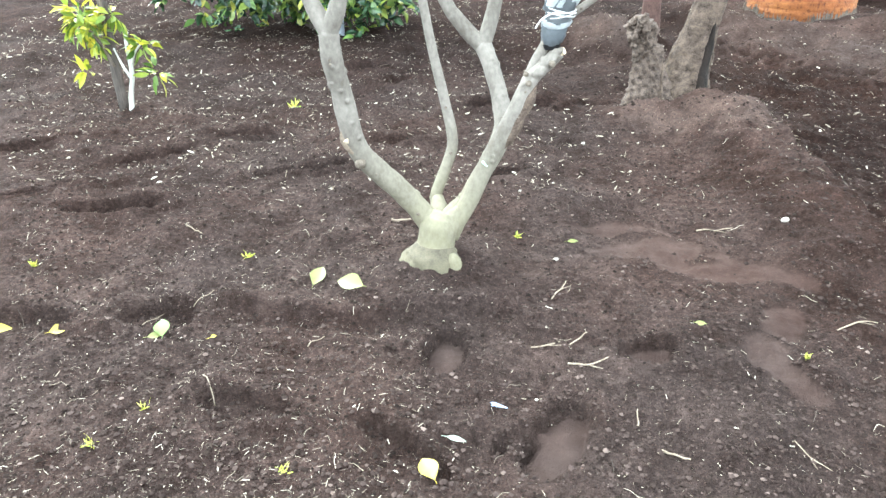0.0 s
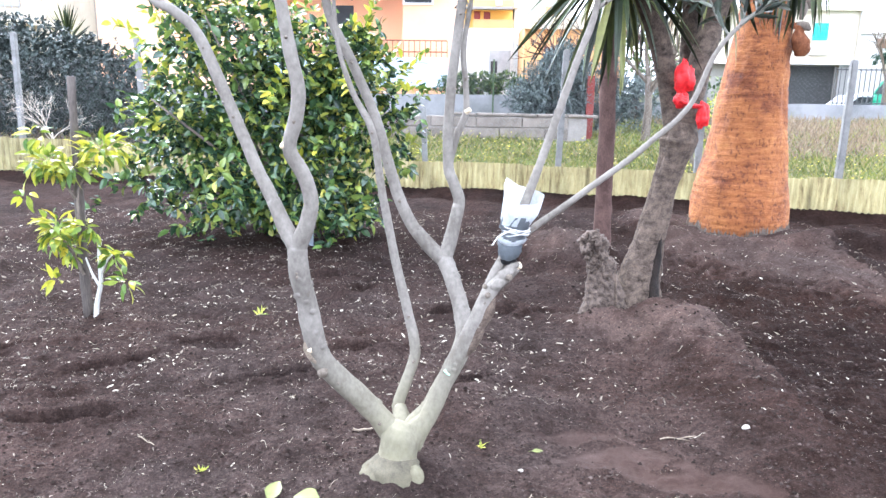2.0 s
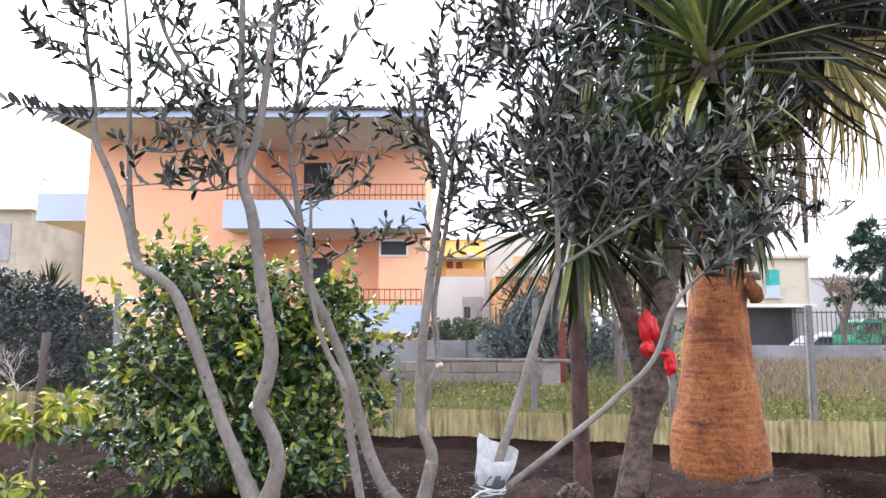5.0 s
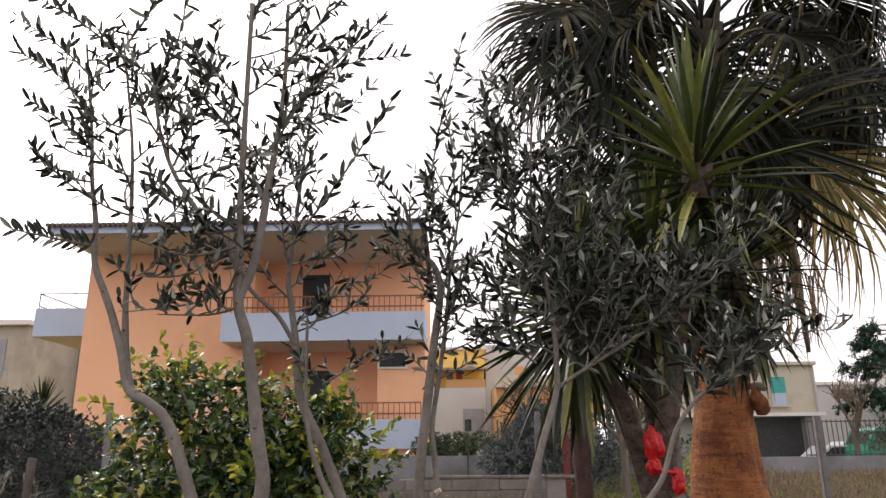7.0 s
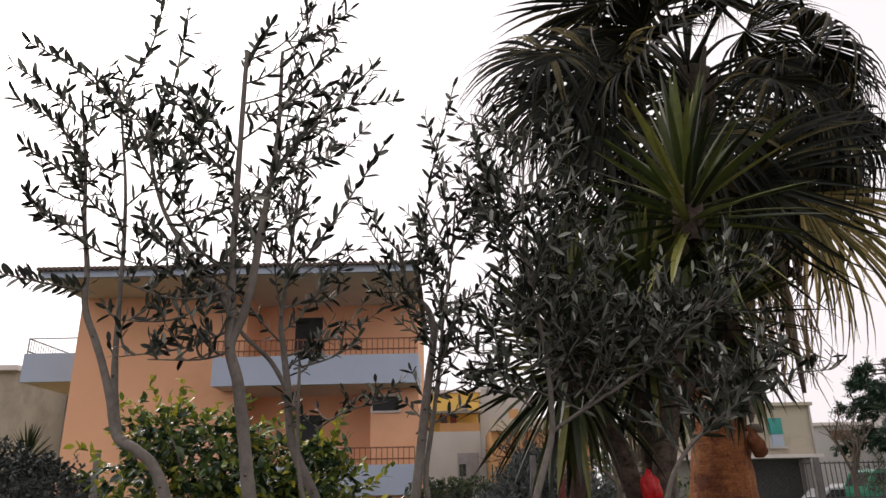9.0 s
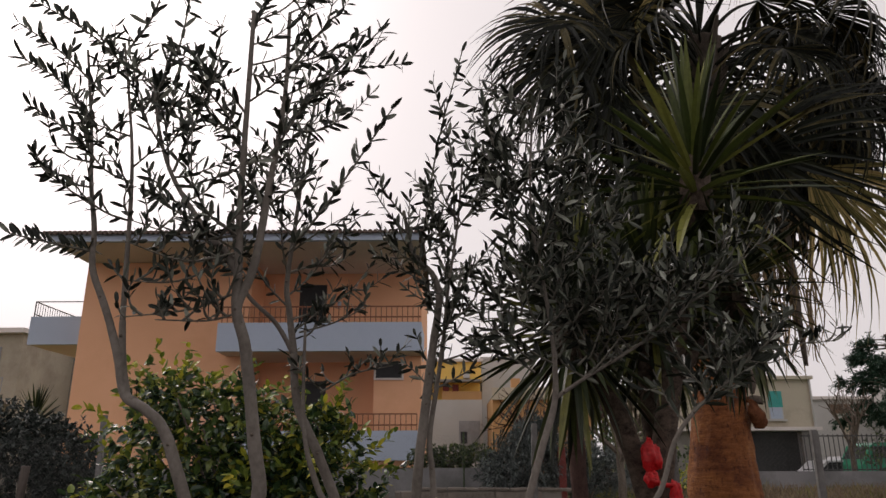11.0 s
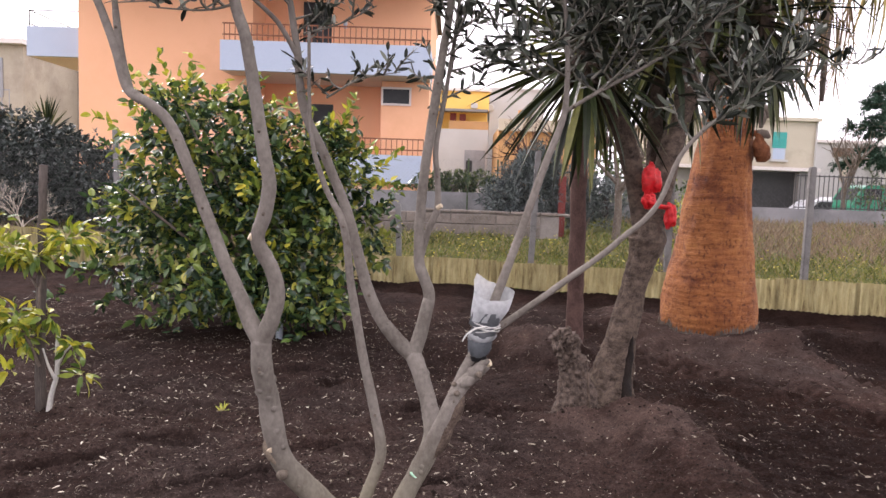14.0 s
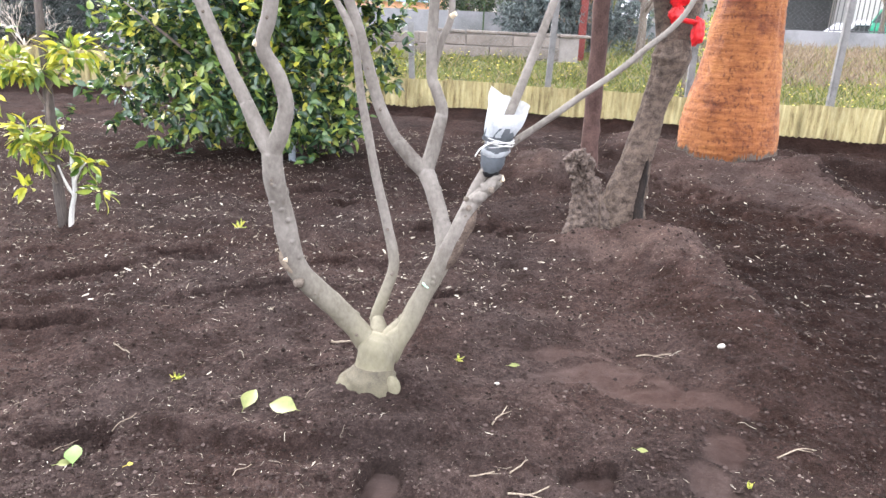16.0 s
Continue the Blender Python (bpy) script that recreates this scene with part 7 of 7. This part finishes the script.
def railings(name, label, x0, x1, y, z0, z1, gap, material, bar=0.016, parent=None):
    """Upright bars between two rails."""
    t = parent or thing(name, ((x0 + x1) / 2, y, z0), label, "railing")
    for z in (z0 + 0.05, z1 - 0.05):
        part("rail", Geo().box(x0, x1, y - bar, y + bar, z - bar, z + bar), material, t)
    n = int((x1 - x0) / gap)
    me = mesh_of("bar", Geo().box(-bar * 0.6, bar * 0.6, -bar * 0.6, bar * 0.6, z0, z1), material)
    for k in range(n + 1):
        part("bar", me, material, t).matrix_basis = Matrix.Translation((x0 + (x1 - x0) * k / n, y, 0))
    return t


railings("iron_railing", "dark iron railing on the roadside wall", 10.2, 15.6, 20.1, 1.27, 2.25, 0.13, IRON)


# ---- orange house ----
def opening(parent, name, x0, x1, y, z0, z1, trim=None):
    part(name, Geo().box(x0, x1, y - 0.03, y + 0.02, z0, z1), DARK_GLASS, parent)
    if trim:
        g = Geo()
        for a, b, c, d in ((x0 - 0.06, x0, z0 - 0.06, z1 + 0.06), (x1, x1 + 0.06, z0 - 0.06, z1 + 0.06), (x0, x1, z1, z1 + 0.06), (x0, x1, z0 - 0.06, z0)):
            g.box(a, b, y - 0.06, y + 0.01, c, d)
        part("window_frame", g, trim, parent)


def build_house():
    h = thing("house", (-5.6, 26.0, 0.6), "peach stuccoed three-storey house with pale blue balconies", "house")
    part("wall", Geo().box(-11.0, -5.65, 22.0, 30.0, 0.4, 7.76), STUCCO, h, "plain peach stucco wall")
    part("wall", Geo().box(-5.648, -0.28, 23.5, 30.0, 0.4, 7.755), STUCCO, h)
    part("wall", Geo().box(-1.68, -0.22, 22.0, 23.498, 0.4, 4.70), STUCCO, h, "projecting bathroom bay")
    part("wall", Geo().box(-5.646, -0.30, 21.6, 23.496, 0.4, 1.58), STUCCO, h)
    # roof: eaves board, soffit and tiles
    part("soffit", Geo().box(-11.04, -0.24, 19.75, 30.5, 7.762, 7.80), SOFFIT, h)
    part("fascia", Geo().box(-11.06, -0.22, 19.60, 19.748, 7.74, 7.95), BLUEWHITE, h, "pale blue eaves board")
    roof = Geo().add([(-11.2, 19.5, 7.96), (-0.08, 19.5, 7.96), (-0.08, 30.8, 7.96), (-11.2, 30.8, 7.96), (-8.0, 25.1, 9.2), (-3.2, 25.1, 9.2)], [(0, 1, 5, 4), (1, 2, 5), (2, 3, 4, 5), (3, 0, 4), (3, 2, 1, 0)])
    r = part("roof", roof, ROOF_TILE, h, "low tiled hip roof")
    tile = mesh_of("tile", Geo().tube([(0, 0, 0), (0, 0.5, 0.11)], 0.06, 8, 1), ROOF_TILE)
    for k in range(75):
        part("tile", tile, ROOF_TILE, r).matrix_basis = Matrix.Translation((-11.1 + 0.148 * k, 19.46, 7.97))
    # upper balcony
    b = part("balcony", Geo().box(-6.3, -0.18, 20.95, 21.10, 4.72, 5.58), BLUEWHITE, h, "pale blue balcony parapet")
    part("slab", Geo().box(-6.28, -0.20, 21.102, 23.498, 4.72, 4.90), SOFFIT, b)
    part("parapet_side", Geo().box(-0.33, -0.18, 21.102, 23.4, 4.902, 5.58), BLUEWHITE, b)
    for z in (5.75, 6.07):
        part("rail", Geo().box(-6.25, -0.2, 21.0, 21.03, z - 0.02, z + 0.02), RAILING, b)
    bar = mesh_of("bar", Geo().box(-0.012, 0.012, 21.0, 21.024, 5.57, 6.06), RAILING)
    for k in range(38):
        part("bar", bar, RAILING, b).matrix_basis = Matrix.Translation((-6.2 + 0.16 * k, 0, 0))
    # lower balcony
    c = part("balcony", Geo().box(-5.7, -0.30, 21.4, 21.55, 1.60, 2.44), BLUEWHITE, h, "pale lower balcony parapet")
    part("slab", Geo().box(-5.68, -0.32, 21.552, 23.49, 1.60, 1.75), SOFFIT, c)
    for z in (2.60, 2.92):
        part("rail", Geo().box(-5.65, -0.32, 21.45, 21.48, z - 0.02, z + 0.02), RAILING, c)
    bar = mesh_of("bar", Geo().box(-0.012, 0.012, 21.45, 21.474, 2.43, 2.91), RAILING)
    for k in range(34):
        part("bar", bar, RAILING, c).matrix_basis = Matrix.Translation((-5.6 + 0.16 * k, 0, 0))
    # openings
    opening(h, "window", -1.62, -0.82, 22.0, 4.03, 4.46, SOFFIT)
    opening(h, "door", -4.42, -3.50, 23.5, 5.0, 7.35)
    opening(h, "door", -4.30, -3.40, 23.5, 1.9, 4.1)
    part("wall_lamp", Geo().tube([(-3.05, 23.42, 6.55), (-3.05, 23.42, 6.75)], 0.06, 8, 1), BLUEWHITE, h, "small white wall lamp")
    # balcony on the side wall
    d = part("balcony", Geo().box(-13.2, -11.002, 23.0, 23.15, 5.28, 6.21), BLUEWHITE, h, "pale blue side balcony")
    part("slab", Geo().box(-13.2, -11.002, 23.152, 26.4, 5.28, 5.45), SOFFIT, d)
    part("parapet_side", Geo().box(-13.2, -13.05, 23.152, 26.4, 5.452, 6.21), BLUEWHITE, d)
    part("rail", Geo().box(-13.15, -11.002, 23.05, 23.08, 6.705, 6.735), IRON, d)
    for z in (6.30, 6.72):
        part("rail", Geo().box(-13.15, -13.12, 23.082, 26.3, z - 0.015, z + 0.015), IRON, d)
    part("post", Geo().box(-13.15, -13.12, 23.05, 23.08, 6.2, 6.74), IRON, d)
    bar = mesh_of("bar", Geo().box(-13.142, -13.128, -0.007, 0.007, 6.2, 6.71), IRON)
    for k in range(21):
        part("bar", bar, IRON, d).matrix_basis = Matrix.Translation((0, 23.2 + 0.15 * k, 0))


build_house()


# ---- buildings further off ----
YELLOW = surface("yellow_stucco", (0.72, 0.47, 0.12), (0.80, 0.55, 0.17), 0.5, 20, 0.9, 0.1)
WHITEWASH = surface("white_plaster", (0.4428, 0.4346, 0.4182), (0.5248, 0.5166, 0.5002), 0.5, 20, 0.9, 0.1, stain=(0.451, 0.4346, 0.41))
BEIGE = surface("beige_plaster", (0.451, 0.4018, 0.3116), (0.5412, 0.4838, 0.3854), 0.4, 20, 0.9, 0.15, stain=(0.3444, 0.2952, 0.2296))
OCHRE = surface("ochre_plaster", (0.46, 0.26, 0.12), (0.56, 0.34, 0.17), 0.5, 20, 0.9, 0.1)
TEAL = surface("teal_shutter", (0.03, 0.30, 0.27), (0.05, 0.40, 0.36), 4, 40, 0.6, 0.1)
GREY_METAL = surface("grey_door", (0.22, 0.22, 0.23), (0.32, 0.32, 0.33), 2, 30, 0.6, 0.1)
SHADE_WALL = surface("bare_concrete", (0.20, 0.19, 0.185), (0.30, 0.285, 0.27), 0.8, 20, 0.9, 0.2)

h = thing("house", (1.2, 48.0, 1.0), "yellow and white house with a covered terrace", "house")
part("wall", Geo().box(-3.0, 2.70, 45.0, 52.0, 0.6, 5.24), WHITEWASH, h, "white ground floor")
part("wall", Geo().box(-2.9, 2.68, 47.0, 52.0, 5.242, 7.6), YELLOW, h, "yellow upper floor")
part("wall", Geo().box(-2.9, 2.68, 45.1, 46.998, 6.45, 7.6), YELLOW, h)
part("roof", Geo().box(-3.1, 2.8, 44.9, 52.0, 7.602, 7.78), SOFFIT, h)
part("awning", Geo().box(-0.6, 2.6, 44.4, 45.098, 6.30, 6.44), SHADE_WALL, h, "dark terrace awning")
part("parapet", Geo().box(0.2, 2.68, 45.0, 45.1, 5.242, 5.75), OCHRE, h)
part("laundry", Geo().box(0.25, 0.65, 45.2, 45.25, 5.78, 6.25).box(0.85, 1.25, 45.2, 45.25, 5.78, 6.2), RED_PAINT, h, "dark red cloths on the terrace")
part("door", Geo().box(1.25, 2.55, 44.95, 44.998, 1.6, 3.95), GREY_METAL, h, "grey garage door")
part("window", Geo().box(1.35, 1.75, 44.93, 44.948, 2.6, 3.3), DARK_GLASS, h)
part("air_conditioner", Geo().box(1.55, 1.95, 44.75, 45.098, 6.55, 6.85), WHITEWASH, h)
h = thing("house", (3.6, 50.0, 1.0), "pale pinkish plaster house behind the yellow one", "house")
part("wall", Geo().box(2.9, 6.6, 49.0, 56.0, 0.6, 8.3), WHITEWASH, h)
part("roof", Geo().box(2.8, 6.7, 48.9, 56.1, 8.302, 8.45), WHITEWASH, h)
part("dish", Geo().tube([(2.95, 48.8, 7.05), (2.95, 48.72, 7.05)], [0.28, 0.20], 12, 1), WHITEWASH, h, "white satellite dish")
h = thing("house", (4.6, 41.0, 1.0), "ochre plastered house with a balcony", "house")
part("wall", Geo().box(3.05, 8.5, 40.0, 46.0, 0.6, 5.0), OCHRE, h)
part("parapet", Geo().box(3.0, 8.5, 39.6, 39.75, 4.8, 5.45), BEIGE, h)
part("slab", Geo().box(3.0, 8.5, 39.752, 40.2, 4.802, 4.95), BEIGE, h)
part("chimney", Geo().box(4.2, 4.7, 41.0, 41.5, 5.002, 6.1), OCHRE, h)

h = thing("house", (14.6, 35.0, 1.0), "beige two-storey house with teal shutters over a garage", "house")
part("wall", Geo().box(10.2, 16.66, 32.0, 40.0, 2.95, 5.0), BEIGE, h, "beige upper floor")
part("roof", Geo().box(10.0, 16.75, 31.8, 40.1, 5.002, 5.15), BEIGE, h)
part("slab", Geo().box(10.1, 16.8, 31.7, 40.0, 2.80, 2.948), SOFFIT, h)
part("wall", Geo().box(10.2, 12.3, 32.3, 40.0, 0.6, 2.798), SHADE_WALL, h)
part("wall", Geo().box(12.302, 16.5, 36.0, 40.0, 0.6, 2.796), SHADE_WALL, h)
part("pillar", Geo().box(16.05, 16.5, 32.1, 32.5, 0.6, 2.797), SHADE_WALL, h)
part("pillar", Geo().box(16.2, 16.5, 35.0, 35.4, 0.6, 2.797), SHADE_WALL, h)
# dark sheet across the open garage in place of its inner shade
part("garage_shade", Geo().box(12.31, 16.5, 32.9, 32.998, 0.4, 2.79), IRON, h, "dark sheet standing for the shaded inside of the open garage")
for x0 in (12.95, 14.70):
    w = part("window", Geo().box(x0, x0 + 0.62, 31.96, 31.998, 3.28, 4.50), WHITEWASH, h)
    part("pane", Geo().box(x0 + 0.05, x0 + 0.57, 31.945, 31.958, 3.30, 3.85), BLUEWHITE, w)
    for k in range(9):
        part("slat", Geo().box(x0, x0 + 0.62, 31.93 - 0.004 * (k % 2), 31.958, 3.80 + 0.078 * k, 3.87 + 0.078 * k), TEAL, w)
    part("sill", Geo().box(x0 - 0.08, x0 + 0.70, 31.85, 31.998, 3.20, 3.278), WHITEWASH, w)
part("downpipe", Geo().tube([(16.62, 31.93, 5.0), (16.62, 31.93, 0.8)], 0.05, 8, 1), WHITEWASH, h)

h = thing("house", (24.0, 44.0, 1.0), "white house with brown shutters and arched door", "house")
part("wall", Geo().box(20.6, 34.0, 40.0, 48.0, 0.3, 4.75), WHITEWASH, h)
part("roof", Geo().box(20.4, 34.2, 39.8, 48.2, 4.752, 4.92), SOFFIT, h)
BROWN_SHUTTER = surface("brown_shutter", (0.10, 0.06, 0.04), (0.18, 0.11, 0.07), 4, 40, 0.7, 0.1)
part("shutter", Geo().box(21.6, 22.8, 39.93, 39.998, 4.0, 4.5), BROWN_SHUTTER, h)
part("shutter", Geo().box(22.1, 22.9, 39.93, 39.998, 2.7, 3.8), BEIGE, h)
part("door", Geo().box(24.3, 25.1, 39.93, 39.998, 1.2, 2.9), GREY_METAL, h)
h = thing("house", (28.0, 37.0, 1.0), "pale pink house end with balconies beyond the conifer", "house")
part("wall", Geo().box(23.8, 34.0, 35.0, 39.6, 0.3, 6.3), WHITEWASH, h)
PINK = surface("pink_plaster", (0.62, 0.46, 0.40), (0.72, 0.54, 0.47), 0.6, 20, 0.9, 0.1)
for z in (4.86,):
    part("balcony", Geo().box(22.6, 34.0, 33.8, 34.98, z, z + 1.12), PINK, h, "pale pink balcony")
h = thing("house", (-24.0, 38.0, 1.0), "beige flat-roofed house with a shuttered window", "house")
part("wall", Geo().box(-32.0, -20.6, 35.0, 42.0, 0.6, 7.75), surface("cream_plaster", (0.36, 0.32, 0.25), (0.46, 0.41, 0.33), 0.6, 18, 0.9, 0.15, stain=(0.28, 0.24, 0.19)), h)
part("roof", Geo().box(-32.2, -20.4, 34.6, 42.2, 7.752, 8.0), SOFFIT, h)
part("window", Geo().box(-22.9, -21.6, 34.93, 34.998, 5.2, 7.1), GREY_METAL, h)
part("slab", Geo().box(-32.0, -20.7, 33.9, 34.998, 4.3, 4.5), BEIGE, h)
railings("", "", -32.0, -20.7, 34.0, 4.5, 5.5, 0.35, GREY_METAL, 0.025, parent=h)
h = thing("house", (-20.0, 41.0, 1.0), "stained white gable wall of a neighbouring building", "house")
part("wall", Geo().box(-23.4, -17.0, 40.0, 46.0, 0.6, 8.4), surface("stained_plaster", (0.07, 0.063, 0.056), (0.34, 0.33, 0.315), 5.0, 14, 0.9, 0.1, stretch=(1, 1, 0.06), stain=(0.16, 0.14, 0.12)), h)


# ---- parked vehicles ----
def build_van():
    v = thing("van", (18.3, 28.9, 0.45), "green panel van parked behind the railings", "van")
    green = surface("green_paint", (0.01, 0.22, 0.12), (0.015, 0.28, 0.16), 2, 30, 0.3, 0.0)
    dark, rubber = DARK_GLASS, surface("tyre_rubber", (0.02, 0.02, 0.02), (0.04, 0.04, 0.04), 20, 60, 0.9, 0.2)
    x0, y0, z0 = 16.2, 28.0, 0.74
    prof = [(0, 0.0), (0, 0.62), (0.12, 0.82), (0.42, 1.36), (0.6, 1.46), (4.2, 1.46), (4.25, 1.34), (4.25, 0.0)]
    pts = [(x0 + a, y0 + s * 1.7, z0 + b) for s in (0, 1) for a, b in prof]
    n = len(prof)
    f = [tuple(range(n)), tuple(range(2 * n - 1, n - 1, -1))] + [(i, i + n, (i + 1) % n + n, (i + 1) % n) for i in range(n)]
    g = Geo()
    g.v, g.n, g.f = [np.array(pts)], len(pts), [list(q) for q in f]
    body = part("body", g, green, v)
    part("windscreen", Geo().add([(x0 + 0.13, y0 + 0.12, z0 + 0.86), (x0 + 0.13, y0 + 1.58, z0 + 0.86), (x0 + 0.39, y0 + 1.5, z0 + 1.32), (x0 + 0.39, y0 + 0.2, z0 + 1.32)], [(0, 1, 2, 3)]), dark, v)
    part("side_window", Geo().box(x0 + 0.45, x0 + 1.15, y0 - 0.015, y0 + 0.01, z0 + 0.90, z0 + 1.32), dark, v)
    part("side_window", Geo().box(x0 + 1.35, x0 + 3.9, y0 - 0.015, y0 + 0.01, z0 + 0.92, z0 + 1.32), dark, v)
    part("bumper", Geo().box(x0 - 0.08, x0 - 0.002, y0 + 0.05, y0 + 1.65, z0 - 0.05, z0 + 0.18), IRON, v)
    for wx in (0.75, 3.4):
        w = part("wheel", Geo().tube([(x0 + wx, y0 - 0.03, z0 - 0.03), (x0 + wx, y0 + 0.16, z0 - 0.03)], 0.30, 18, 1), rubber, v)
        part("rim", Geo().tube([(x0 + wx, y0 - 0.045, z0 - 0.03), (x0 + wx, y0 - 0.032, z0 - 0.03)], 0.17, 14, 1), GREY_METAL, w)


def build_car(x0, y0, z0, label):
    c = thing("car", (x0 + 1.9, y0 + 0.8, z0), label, "car")
    paint = surface("silver_paint", (0.55, 0.56, 0.58), (0.68, 0.69, 0.71), 2, 30, 0.3, 0.0)
    rubber = surface("tyre_rubber_dark", (0.02, 0.02, 0.02), (0.04, 0.04, 0.04), 20, 60, 0.9, 0.2)
    prof = [(0, 0.25), (0.02, 0.62), (0.75, 0.78), (1.35, 1.26), (2.7, 1.30), (3.35, 0.85), (3.75, 0.80), (3.8, 0.25)]
    pts = [(x0 + a, y0 + s * 1.55, z0 + b) for s in (0, 1) for a, b in prof]
    n = len(prof)
    g = Geo()
    g.v, g.n = [np.array(pts)], len(pts)
    g.f = [list(range(n)), list(range(2 * n - 1, n - 1, -1))] + [[i, i + n, (i + 1) % n + n, (i + 1) % n] for i in range(n)]
    part("body", g, paint, c)
    part("side_window", Geo().add([(x0 + 0.95, y0 - 0.012, z0 + 0.82), (x0 + 3.05, y0 - 0.012, z0 + 0.86), (x0 + 2.62, y0 - 0.012, z0 + 1.22), (x0 + 1.42, y0 - 0.012, z0 + 1.2)], [(0, 1, 2, 3)]), DARK_GLASS, c)
    for wx in (0.75, 3.0):
        w = part("wheel", Geo().tube([(x0 + wx, y0 - 0.02, z0 + 0.28), (x0 + wx, y0 + 0.16, z0 + 0.28)], 0.28, 18, 1), rubber, c)
        part("rim", Geo().tube([(x0 + wx, y0 - 0.034, z0 + 0.28), (x0 + wx, y0 - 0.022, z0 + 0.28)], 0.17, 14, 1), GREY_METAL, w)


build_van()
build_car(14.3, 29.5, 0.28, "light silver car parked before the garage")
build_car(17.2, 33.5, 0.45, "white car parked beside the garage")
